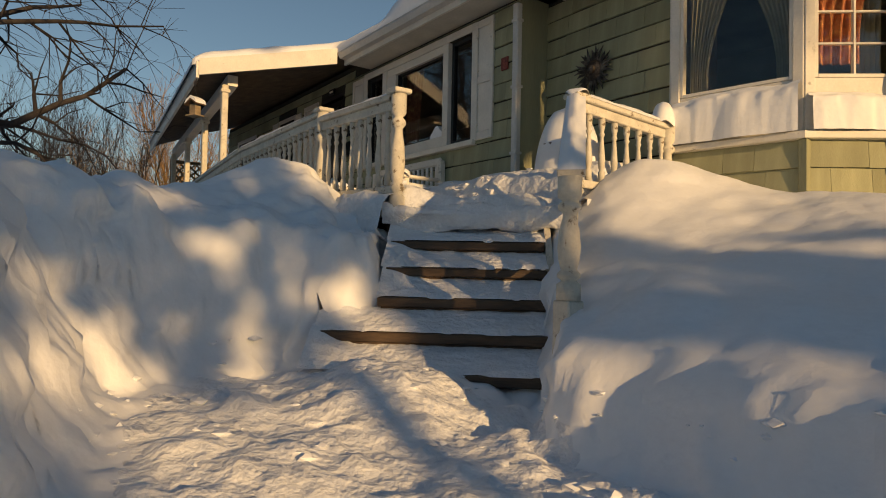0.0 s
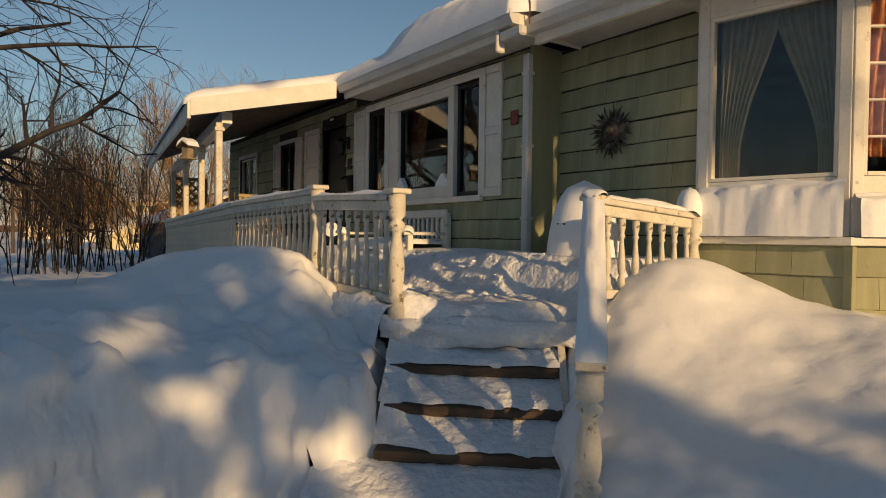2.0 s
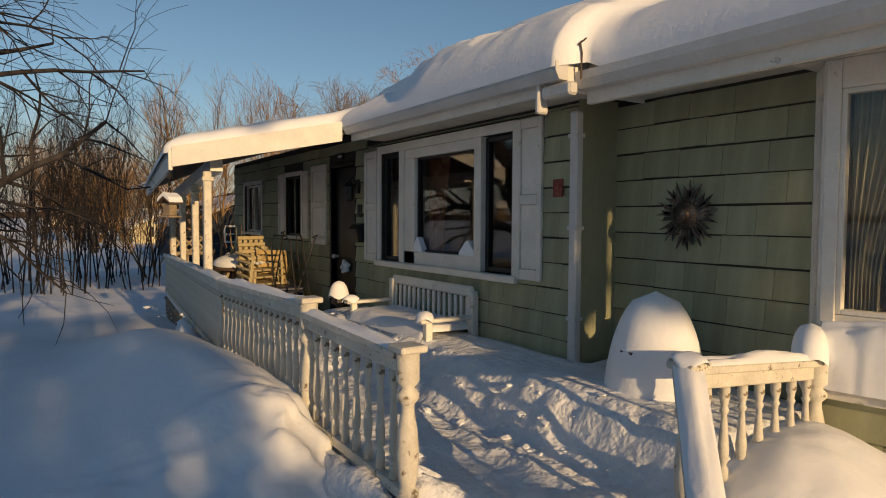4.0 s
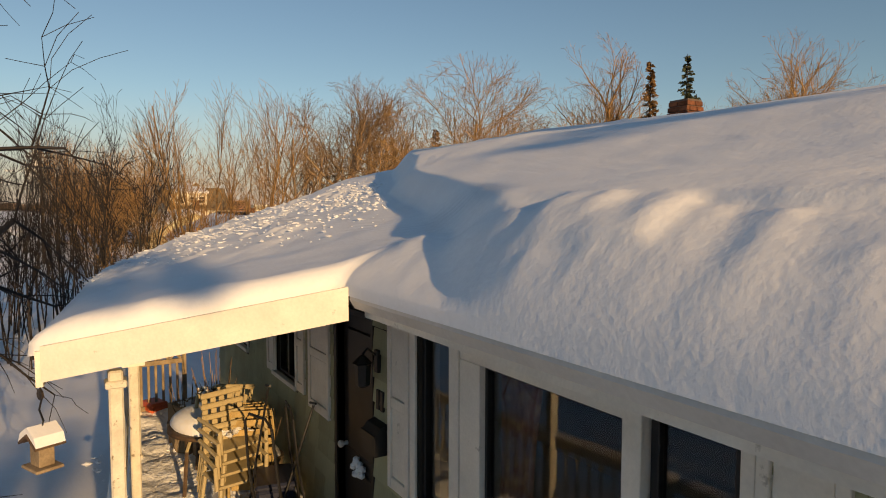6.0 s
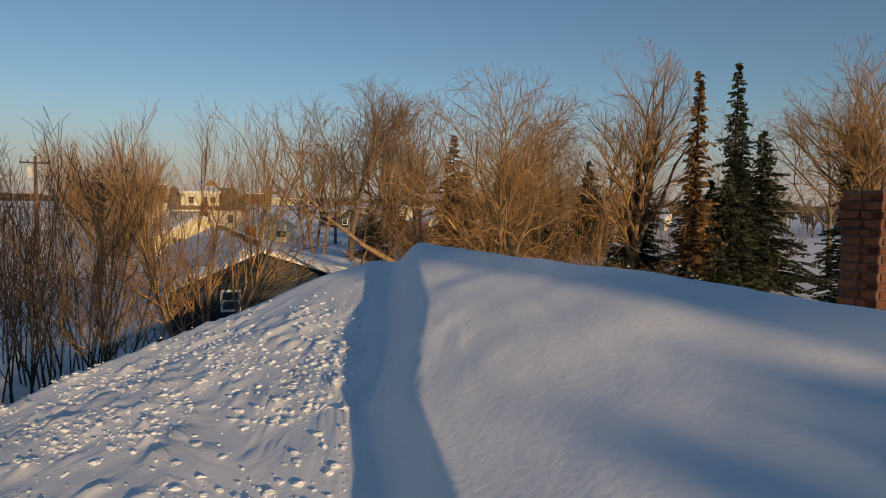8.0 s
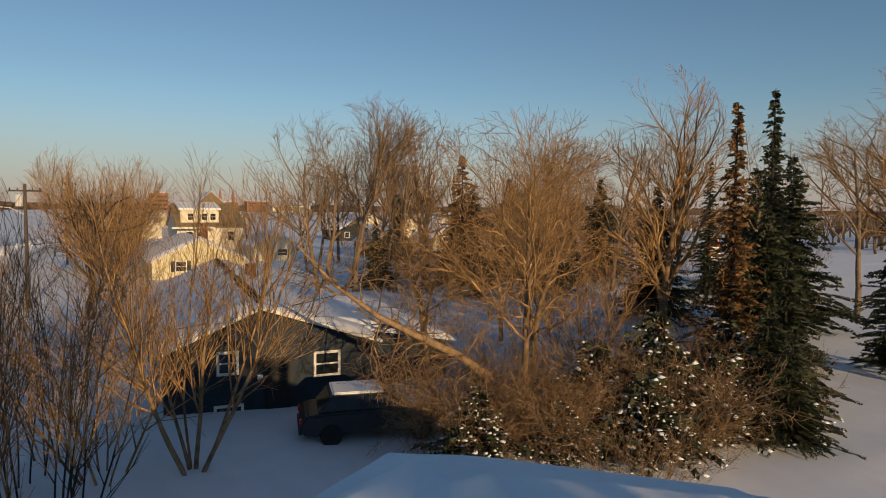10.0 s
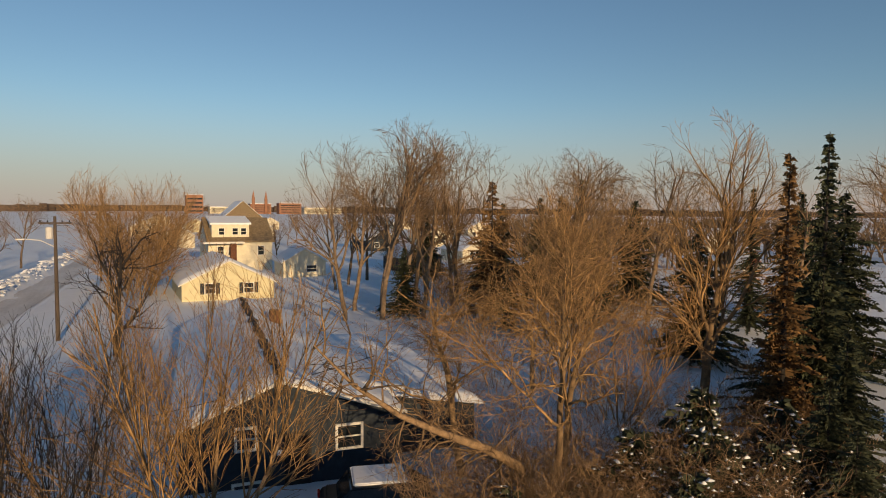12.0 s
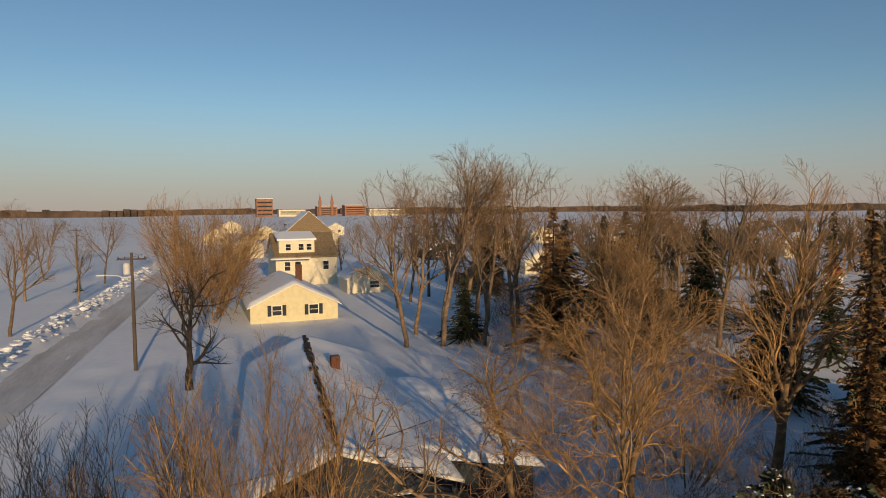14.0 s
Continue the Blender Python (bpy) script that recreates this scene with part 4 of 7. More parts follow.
# downspout and gutter outlet
spout = thing("downspout", "white metal downspout at the corner of the wall", "downspout")
part("pipe", boxes((0.055, 0.135, -0.115, -0.035, 2.10, 4.10), bevel=0.014), METAL_WHITE, spout)
for z in (2.5, 3.2, 3.9):
    part("strap", boxes((0.048, 0.142, -0.120, -0.028, z, z + 0.03), bevel=0.003), METAL_WHITE, spout)
bm = bmesh.new()
tube(bm, [(0.095, -0.075, 2.14), (0.12, -0.10, 2.0), (0.16, -0.15, 1.92)], [0.045, 0.045, 0.042], 8)
part("elbow", bm, METAL_WHITE, spout)
outlet = thing("gutter_outlet", "white gutter outlet box under the eaves", "gutter outlet")
part("funnel", boxes((0.09, 0.135, -0.50, -0.40, 4.04, 4.25), bevel=0.012), METAL_WHITE, outlet, "white funnel catching the sun")
part("pipe", boxes((0.14, 0.43, -0.485, -0.395, 4.135, 4.225), bevel=0.016), METAL_WHITE, outlet)
bm = bmesh.new()
prism(bm, [(-0.437, 4.35), (-0.553, 4.36), (-0.557, 4.30), (-0.522, 4.24), (-0.437, 4.24)], "x", 0.361, 0.368)
part("end_cap", bm, METAL_WHITE, outlet)
bm = bmesh.new()
tube(bm, [(0.41, -0.36, 4.25), (0.43, -0.37, 4.42), (0.42, -0.38, 4.50)], 0.006, 6)
tube(bm, [(0.41, -0.39, 4.48), (0.46, -0.36, 4.52)], 0.006, 6)
part("wire", bm, DARK_WOOD, outlet)

# ---- bay window ----
bay = tagged(thing("bay_window", "white bay window with cream curtains, snow heaped on its sill", "window"), kind="structure")
B = [Vector((1.62, 0.40, 0)), Vector((1.80, 0.13, 0)), Vector((2.80, 0.30, 0)), Vector((3.27, 0.86, 0))]
BAY_FACETS = []
for k in range(3):
    p, q = B[k], B[k + 1]
    L = (q - p).length
    m = pose(p.x, p.y, 0, 0, 0, math.degrees(math.atan2(q.y - p.y, q.x - p.x)))
    BAY_FACETS.append((m, L))
    part("base_wall", placed([(0.0, L, 0.0, 0.06, 0.7, 2.30)], m, 0), SIDING_STUFF, bay)
    part("window_sill", placed([(-0.03, L + 0.03, -0.07, 0.10, 2.30, 2.355)], m), WHITE, bay)
    st = 0.05 if k == 0 else 0.075
    part("stile", placed([(0.002, st, -0.012, 0.09, 2.357, 4.16)], m), WHITE, bay)
    part("stile", placed([(L - st, L - 0.002, -0.012, 0.09, 2.357, 4.16)], m), WHITE, bay)
    part("lower_panel", placed([(st, L - st, 0.005, 0.06, 2.357, 2.76)], m), WHITE, bay)
    part("head", placed([(st, L - st, -0.008, 0.08, 4.00, 4.16)], m), WHITE, bay)
    window_frame(st, L - st, 2.762, 3.998, bay, WHITE, 0.028 if k else 0.02, 0.0, 0.07, m)
    pane(st + 0.02, L - st - 0.02, 2.78, 3.98, bay, m, 0.03)
    if k == 2:
        for f in (0.5,):
            part("muntin", placed([(L * f - 0.008, L * f + 0.008, 0.012, 0.052, 2.79, 3.97)], m, 0.002), WHITE, bay)
        for j in range(1, 5):
            z = 2.78 + 1.2 * j / 5
            part("muntin", placed([(st + 0.03, L - st - 0.03, 0.016, 0.048, z - 0.007, z + 0.007)], m, 0.002), WHITE, bay)
    if k == 1:
        drape(st + 0.02, L * 0.52, 2.70, 4.02, 0.16, bay, CURTAIN, -0.72, 8, m=m)
        drape(L * 0.46, L - st - 0.02, 2.70, 4.02, 0.17, bay, CURTAIN, 0.75, 8, m=m)
    if k == 2:
        drape(st, L - st, 2.9, 4.02, 0.14, bay, CURTAIN_RED, -0.35, 6, m=m)
        drape(L * 0.55, L - st, 2.7, 4.02, 0.20, bay, CURTAIN, 0.3, 5, m=m)
part("bay_top", placed([(1.62, 3.3, 0.12, 0.9, 4.162, 4.20)], Matrix()), SOFFIT, bay)
part("corner_board", placed([(-0.03, 0.03, -0.03, 0.03, 0.8, 2.30)], Matrix.Translation(B[2] + Vector((0.01, -0.01, 0)))), SIDING, bay)


def sill_drift(m, L, high, seed):
    us, vs = np.linspace(0, 1, 60), np.linspace(0, 1, 16)
    U, V = np.meshgrid(us, vs, indexing="ij")
    X = 0.02 + U * (L - 0.04)
    h = high * (0.93 + 0.16 * rough_noise(X + seed, V * 0, 1.6, 3)) * (0.93 + 0.07 * np.sin(U * math.pi))
    Y = -0.078 + V * 0.088 - 0.05 * smoothstep(0.55, 0.2, V) * (0.4 + rough_noise(X * 2 + seed, V, 3.0, 3))
    Z = 2.357 + h * (0.50 * np.clip(V / 0.18, 0, 1) ** 0.6 + 0.50 * np.sqrt(np.clip(1 - (1 - V) ** 2.2, 0, 1))) + 0.05 * rough_noise(X, V, 7, 3) * V * (1 - 0.6 * V)
    nx, ny = U.shape
    idx = np.arange(nx * ny).reshape(nx, ny)
    quads = np.stack([idx[:-1, :-1], idx[1:, :-1], idx[1:, 1:], idx[:-1, 1:]], -1).reshape(-1, 4)
    R = np.array(m)
    P = np.stack([X, Y, Z], -1).reshape(-1, 3) @ R[:3, :3].T + R[:3, 3]
    return tagged(arrays_object("sill_snow", P.tolist(), quads.tolist(), SNOW), "snow heaped on the window sill", "snow", kind="stuff")


sill_drift(*BAY_FACETS[1], 0.43, 3)
sill_drift(*BAY_FACETS[2], 0.30, 8)

# ---- porch posts, lattice, feeder ----
for x, top in ((-4.02, 3.815), (-5.95, 3.75), (-7.7, 3.69), (-9.5, 3.635)):
    py = float(rail_y(x)) + (0.134 if x < -5 else 0.045)
    post = thing("porch_post", "square white porch post with peeling paint", "post", group="porch posts")
    part("shaft", boxes((x - 0.045, x + 0.045, py - 0.045, py + 0.045, DECK_Z, top), bevel=0.012), WORN_WHITE, post)
    part("cap", boxes((x - 0.065, x + 0.065, py - 0.065, py + 0.065, top - 0.115, top - 0.065), bevel=0.008), WORN_WHITE, post)
    part("base", boxes((x - 0.06, x + 0.06, py - 0.06, py + 0.06, DECK_Z, DECK_Z + 0.16), bevel=0.008), WORN_WHITE, post)

lattice = thing("lattice_screen", "weathered diagonal lattice screen closing the porch end", "lattice")
lx = X_LEFT + 0.45
def clipped_slat(y, z, up):
    """One diagonal slat within the upper panel."""
    y0, y1, z0, z1 = -1.24, -0.60, 2.62, 3.45
    pts = []
    for s in np.linspace(-3, 3, 241):
        py, pz = y + s, z + s * up
        if y0 <= py <= y1 and z0 <= pz <= z1:
            pts.append((py, pz))
    return (pts[0], pts[-1]) if len(pts) > 6 else None


for up, xo in ((1, 0.0), (-1, 0.014)):
    for k in range(-14, 15):
        seg = clipped_slat(-1.2 + k * 0.17, 2.7, up)
        if seg:
            (ya, za), (yb, zb) = seg
            L = math.hypot(yb - ya, zb - za)
            bm = boxes((-0.006, 0.006, 0, L, -0.02, 0.02), bevel=0.002)
            bm.transform(Matrix.Translation((lx + xo, ya, za)) @ Matrix.Rotation(math.atan2(zb - za, yb - ya), 4, "X"))
            part("slat", bm, WOOD, lattice)
for r in ((lx - 0.02, lx + 0.034, -1.30, -1.24, 1.76, 3.52), (lx - 0.02, lx + 0.034, -0.60, -0.54, 1.76, 3.52), (lx - 0.02, lx + 0.034, -1.238, -0.602, 3.452, 3.52), (lx - 0.02, lx + 0.034, -1.238, -0.602, 2.55, 2.618), (lx - 0.02, lx + 0.034, -1.238, -0.602, 1.88, 1.948)):
    part("frame", boxes(r), WOOD, lattice)
for k in range(6):
    y = -1.17 + k * 0.10
    part("baluster", boxes((lx - 0.005, lx + 0.02, y - 0.018, y + 0.018, 1.95, 2.548), bevel=0.004), WOOD, lattice)

feeder = thing("bird_feeder", "wooden house-shaped bird feeder hanging on a chain, snow-capped", "bird feeder", at=(-3.91, -2.27, 3.28), turn=25)
part("tray", boxes((-0.10, 0.10, -0.08, 0.08, 0.0, 0.02)), WOOD, feeder)
part("seed_box", boxes((-0.06, 0.06, -0.045, 0.045, 0.022, 0.16)), WOOD, feeder)
bm = bmesh.new()
prism(bm, [(-0.11, 0.15), (0, 0.215), (0.11, 0.15), (0.11, 0.165), (0, 0.235), (-0.11, 0.165)], "y", -0.09, 0.09)
part("roof", bm, DARK_WOOD, feeder)
bm = bmesh.new()
prism(bm, [(-0.115, 0.167), (0, 0.237), (0.115, 0.167), (0.09, 0.225), (0, 0.275), (-0.09, 0.225)], "y", -0.085, 0.085)
part("snow_cap", bm, SNOW, feeder, "snow on its roof")
bm = bmesh.new()
tube(bm, [(0, 0, 0.24), (0.03, 0, 0.30), (-0.02, 0, 0.36), (0.02, 0, 0.44), (0, 0, 0.52), (0.0, 0, 0.56)], 0.006, 5)
part("hook", bm, BLACK, feeder)
bm = bmesh.new()
lathe(bm, [(0.035, -0.006), (0.035, 0.006)], 10, Matrix.Translation((0, 0, 0.46)) @ Matrix.Rotation(math.pi / 2, 4, "X"))
part("disc", bm, RUST, feeder)


# ---- railings ----
BALUSTER = [(0.026, 0.0), (0.026, 0.10), (0.016, 0.12), (0.024, 0.15), (0.028, 0.22), (0.020, 0.34), (0.014, 0.44), (0.024, 0.47), (0.016, 0.49), (0.020, 0.52), (0.026, 0.55), (0.026, 0.62)]
NEWEL = [(0.060, 0.0), (0.060, 0.10), (0.036, 0.12), (0.058, 0.145), (0.058, 0.165), (0.040, 0.19), (0.052, 0.25), (0.058, 0.33), (0.050, 0.44), (0.034, 0.52), (0.034, 0.55), (0.058, 0.575), (0.058, 0.60), (0.034, 0.625), (0.060, 0.65), (0.060, 0.78)]
bm = bmesh.new()
lathe(bm, BALUSTER, 8)
baluster_mesh = bm_object("baluster", bm, WORN_WHITE, True)
BALUSTER_DATA = baluster_mesh.data
bpy.data.objects.remove(baluster_mesh)


def railing(label, a, b, top_a, top_b, count, base_a, base_b, snow=0.03, wide=0.06):
    """A railing from a to b in plan: cap, bottom rail and turned balusters, with snow along the cap."""
    r = thing("porch_railing", label, "railing", group="porch railings")
    a, b = Vector((*a, 0)), Vector((*b, 0))
    L = (b - a).length
    turn = math.atan2(b.y - a.y, b.x - a.x)
    def sloped(y0, y1, za, zb, thick, bevel=0.006, x0=0.0, x1=None):
        x1 = L if x1 is None else x1
        bm = bmesh.new()
        vs = box(bm, x0, x1, y0, y1, 0, thick, bevel)
        for v in bm.verts:
            f = v.co.x / L
            v.co.z += za + (zb - za) * f
        bm.transform(Matrix.Translation(a) @ Matrix.Rotation(turn, 4, "Z"))
        return bm
    part("cap_rail", sloped(-wide, wide, top_a - 0.04, top_b - 0.04, 0.04), WORN_WHITE, r)
    part("top_rail", sloped(-0.03, 0.03, top_a - 0.115, top_b - 0.115, 0.073), WORN_WHITE, r)
    part("bottom_rail", sloped(-0.03, 0.03, base_a, base_b, 0.06), WORN_WHITE, r)
    for k in range(count):
        f = (k + 0.7) / (count + 0.4)
        p = a.lerp(b, f)
        lo, hi = base_a + (base_b - base_a) * f + 0.06, top_a + (top_b - top_a) * f - 0.115
        ob = new("baluster", BALUSTER_DATA)
        ob.parent = r
        ob.matrix_local = Matrix.Translation((p.x, p.y, lo)) @ Matrix.Diagonal((1, 1, (hi - lo) / 0.62, 1))
    if snow:
        n = max(10, int(L * 14))
        us, vs = np.linspace(0, 1, n), np.linspace(-1, 1, 9)
        U, V = np.meshgrid(us, vs, indexing="ij")
        H = snow * (0.6 + 0.9 * rough_noise(U * L + top_a * 9, V * 0.4, 2.5, 3)) * np.sqrt(np.clip(1 - V**2, 0, 1)) * np.clip(np.minimum(U, 1 - U) * L / 0.04, 0, 1) ** 0.5
        Xl, Yl = U * L, V * wide * 0.98
        Z = top_a + (top_b - top_a) * U + 0.001 + np.maximum(H, 0)
        c, s = math.cos(turn), math.sin(turn)
        P = np.stack([a.x + Xl * c - Yl * s, a.y + Xl * s + Yl * c, Z], -1).reshape(-1, 3)
        nx, ny = U.shape
        idx = np.arange(nx * ny).reshape(nx, ny)
        quads = np.stack([idx[:-1, :-1], idx[1:, :-1], idx[1:, 1:], idx[:-1, 1:]], -1).reshape(-1, 4)
        tagged(arrays_object("rail_snow", P.tolist(), quads.tolist(), SNOW), "thin snow along the railing cap", "snow", kind="stuff")
    return r


def newel(label, x, y, z0, z1, cap=True, square=False):
    n = thing("newel_post", label, "post", group="newel posts")
    bm = bmesh.new()
    k = (z1 - z0) / 0.78
    lathe(bm, [(r, z0 + z * k) for r, z in NEWEL], 12, Matrix.Translation((x, y, 0)))
    part("turned_post", bm, WORN_WHITE, n, smooth=True)
    if cap:
        part("cap", boxes((x - 0.075, x + 0.075, y - 0.075, y + 0.075, z1 - 0.002, z1 + 0.035), bevel=0.008), WORN_WHITE, n)
    return n


railing("worn white porch railing beside the steps, turned balusters", (-0.37, -2.03), (0.86, -2.02), 2.66, 2.62, 8, 1.90, 1.86, 0.035)
newel("peeling white turned newel post at the steps", 0.90, -2.02, 1.72, 2.62)
newel("peeling white post joining two railings", -0.40, -2.03, 1.75, 2.72)
railing("long worn white porch railing half buried in drifted snow", (-2.62, -2.03), (-0.42, -2.03), 2.685, 2.72, 16, 1.905, 1.92, 0.05)
railing("long worn white porch railing half buried in drifted snow", (-9.5, float(rail_y(-9.5))), (-2.64, -2.03), 2.57, 2.685, 48, 1.85, 1.905, 0.05)
railing("snow-topped handrail sloping down beside the steps", (2.84, -2.22), (1.78, -1.02), 1.80, 2.60, 5, 1.05, 1.85, 0.05, 0.07)
foot_post = newel("peeling white turned newel post at the foot of the steps", 2.86, -2.25, 1.16, 1.76, cap=False)
part("plinth", boxes((2.805, 2.915, -2.305, -2.195, 0.50, 1.158), bevel=0.008), WORN_WHITE, foot_post)
newel("white turned post at the head of the steps", 1.77, -1.0, 1.72, 2.58)
railing("white side railing with turned balusters, snow along its cap", (1.78, -0.98), (1.83, 0.06), 2.60, 2.52, 7, 1.92, 1.90, 0.06)
newel("white turned end post against the house", 1.84, 0.03, 1.72, 2.52, cap=False)


def dome(name, label, at, rad, high, power=0.6, seed=1):
    """A rounded cap of snow."""
    us, vs = np.linspace(0, 2 * math.pi, 28), np.linspace(0, 1, 12)
    U, V = np.meshgrid(us, vs, indexing="ij")
    R = rad * np.sqrt(np.clip(1 - V**2, 0, 1)) ** (2 * power) * (1 + 0.10 * np.sin(U * 2 + seed) * (1 - V))
    Z = high * V + 0.02 * np.sin(U * 3 + seed) * (1 - V)
    P = np.stack([at[0] + R * np.cos(U), at[1] + R * np.sin(U), at[2] + Z], -1).reshape(-1, 3)
    nx, ny = U.shape
    idx = np.arange(nx * ny).reshape(nx, ny)
    quads = np.stack([idx[:-1, :-1], idx[1:, :-1], idx[1:, 1:], idx[:-1, 1:]], -1).reshape(-1, 4)
    return tagged(arrays_object(name, P.tolist(), quads.tolist(), SNOW), label, "snow", kind="stuff")


stool = thing("garden_stool", "dark round stool buried under a dome of snow", "stool", at=(0.93, -0.22, 2.0))
bm = bmesh.new()
lathe(bm, [(0.20, 0.40), (0.24, 0.41), (0.24, 0.45), (0.20, 0.46)], 18)
part("seat", bm, DARK_WOOD, stool)
for k in range(4):
    a = k * math.pi / 2 + 0.5
    bm = bmesh.new()
    tube(bm, [(0.20 * math.cos(a), 0.20 * math.sin(a), -0.38), (0.15 * math.cos(a), 0.15 * math.sin(a), 0.40)], 0.018, 6)
    part("leg", bm, DARK_WOOD, stool)
dome("snow_dome", "tall dome of snow over a stool", (0.95, -0.20, 2.10), 0.30, 0.72, 0.42)
dome("snow_cap", "upright lump of snow on the end post", (1.83, -0.02, 2.52), 0.10, 0.20, 0.45, 4)
dome("snow_cap", "rounded snow on the post at the head of the steps", (1.77, -1.0, 2.61), 0.09, 0.05, 0.5, 2)

# ---- bench and the things heaped along the porch ----
bench = thing("garden_bench", "white slatted garden bench heaped with snow", "bench", at=(-2.0, 0, DECK_Z))
part("top_slat", boxes((-0.78, 0.78, -0.10, -0.05, 0.80, 0.90), bevel=0.02), WHITE, bench)
part("lower_slat", boxes((-0.74, 0.74, -0.11, -0.075, 0.50, 0.56)), WHITE, bench)
for k in range(15):
    x = -0.70 + k * 0.10
    part("back_slat", boxes((x - 0.022, x + 0.022, -0.10, -0.08, 0.56, 0.80), bevel=0.003), WHITE, bench)
for x in (-0.78, 0.78):
    part("back_post", boxes((x - 0.04, x + 0.04, -0.12, -0.04, 0.0, 0.86), bevel=0.012), WHITE, bench)
    part("front_leg", boxes((x - 0.035, x + 0.035, -0.62, -0.55, 0.0, 0.60), bevel=0.01), WHITE, bench)
    part("armrest", boxes((x - 0.05, x + 0.05, -0.68, -0.125, 0.60, 0.635), bevel=0.01), WHITE, bench)
for k in range(5):
    part("seat_slat", boxes((-0.74, 0.74, -0.60 + k * 0.10, -0.515 + k * 0.10, 0.40, 0.43)), WHITE, bench)
us, vs = np.linspace(-0.76, 0.76, 50), np.linspace(0, 1, 16)
U, V = np.meshgrid(us, vs, indexing="ij")
Yb = -0.66 + V * 0.55
Zb = DECK_Z + 0.43 + (0.13 + 0.04 * rough_noise(U, Yb, 3, 3)) * np.sqrt(np.clip(1 - (1 - np.clip(V / 0.25, 0, 1)) ** 2, 0, 1)) * np.clip((0.77 - np.abs(U)) / 0.03, 0, 1) ** 0.5
nx, ny = U.shape
idx = np.arange(nx * ny).reshape(nx, ny)
quads = np.stack([idx[:-1, :-1], idx[1:, :-1], idx[1:, 1:], idx[:-1, 1:]], -1).reshape(-1, 4)
tagged(arrays_object("bench_snow", np.stack([U - 2.0, Yb, Zb], -1).reshape(-1, 3).tolist(), quads.tolist(), SNOW), "deep snow lying on the bench seat", "snow", kind="stuff")
dome("snow_cap", "lump of snow on the bench arm", (-1.22, -0.62, DECK_Z + 0.63), 0.09, 0.08, 0.5, 3)
dome("snow_cap", "lump of snow on the bench arm", (-2.78, -0.62, DECK_Z + 0.63), 0.09, 0.07, 0.5, 5)

post_lamp = thing("garden_lamp", "short dark garden lamp with a ball of snow on top", "lamp", at=(-3.55, -0.42, DECK_Z))
bm = bmesh.new()
lathe(bm, [(0.06, 0), (0.05, 0.04), (0.03, 0.08), (0.03, 0.46), (0.09, 0.50), (0.09, 0.58), (0.05, 0.60)], 10)
part("stand", bm, BLACK, post_lamp)
dome("snow_cap", "round ball of snow on a garden lamp", (-3.55, -0.42, DECK_Z + 0.58), 0.115, 0.20, 0.42, 6)

# chair colour already holds the yellow of low sun on the slats
SUNLIT_SLATS = material("chair_sun_tint", (0.38, 0.27, 0.11), rough=0.75, vary=0.15, scale=10, bump=0.2)
NAVY = material("navy_plastic", (0.02, 0.025, 0.05), rough=0.4, vary=0.1, bump=0.05)
ORANGE = material("orange_plastic", (0.55, 0.11, 0.04), rough=0.5, vary=0.1, bump=0.05)


def folded_chair(label, at, turn, tilt):
    ch = thing("folding_chair", label, "chair", group="folded chairs on the porch")
    ch.matrix_world = pose(*at, tilt, 0, turn)
    for x in (-0.22, 0.22):
        bm = bmesh.new()
        tube(bm, [(x, 0, 0), (x, 0.02, 0.55), (x, -0.01, 0.95)], 0.016, 7)
        part("frame_tube", bm, SUNLIT_SLATS, ch)
    for k in range(5):
        z = 0.52 + k * 0.095
        part("slat", boxes((-0.21, 0.21, -0.012, 0.006, z, z + 0.065), bevel=0.004), SUNLIT_SLATS, ch)
    part("seat", boxes((-0.20, 0.20, 0.02, 0.045, 0.16, 0.50), bevel=0.006), SUNLIT_SLATS, ch)
    return ch


for k in range(4):
    folded_chair("folding chair leaning in the stack, sun's yellow in its colour", (-5.75 - 0.09 * k, -0.55, DECK_Z + 0.10), 68 + 3 * k, -10 - 3 * k)
cooler = thing("cooler", "navy cooler box with a pale label", "cooler", at=(-5.35, -0.42, DECK_Z + 0.10), turn=-12)
part("body", boxes((-0.24, 0.24, -0.18, 0.18, 0.0, 0.40), bevel=0.025), NAVY, cooler)
part("lid", boxes((-0.25, 0.25, -0.19, 0.19, 0.402, 0.46), bevel=0.02), NAVY, cooler)
for k in range(5):
    part("label_bar", boxes((-0.15 + k * 0.065, -0.11 + k * 0.065, -0.187, -0.182, 0.13, 0.22)), WHITE, cooler)
table = thing("patio_table", "round patio table under a cushion of snow", "table", at=(-6.55, -0.70, DECK_Z + 0.05))
bm = bmesh.new()
lathe(bm, [(0.50, 0.68), (0.52, 0.69), (0.52, 0.72), (0.50, 0.73)], 24)
part("tabletop", bm, DARK_WOOD, table)
for k in range(4):
    a = k * math.pi / 2 + 0.4
    bm = bmesh.new()
    tube(bm, [(0.42 * math.cos(a), 0.42 * math.sin(a), 0), (0.36 * math.cos(a), 0.36 * math.sin(a), 0.69)], 0.022, 6)
    part("leg", bm, DARK_WOOD, table)
dome("table_snow", "thick cushion of snow on the patio table", (-6.55, -0.70, DECK_Z + 0.775), 0.50, 0.20, 0.35, 7)
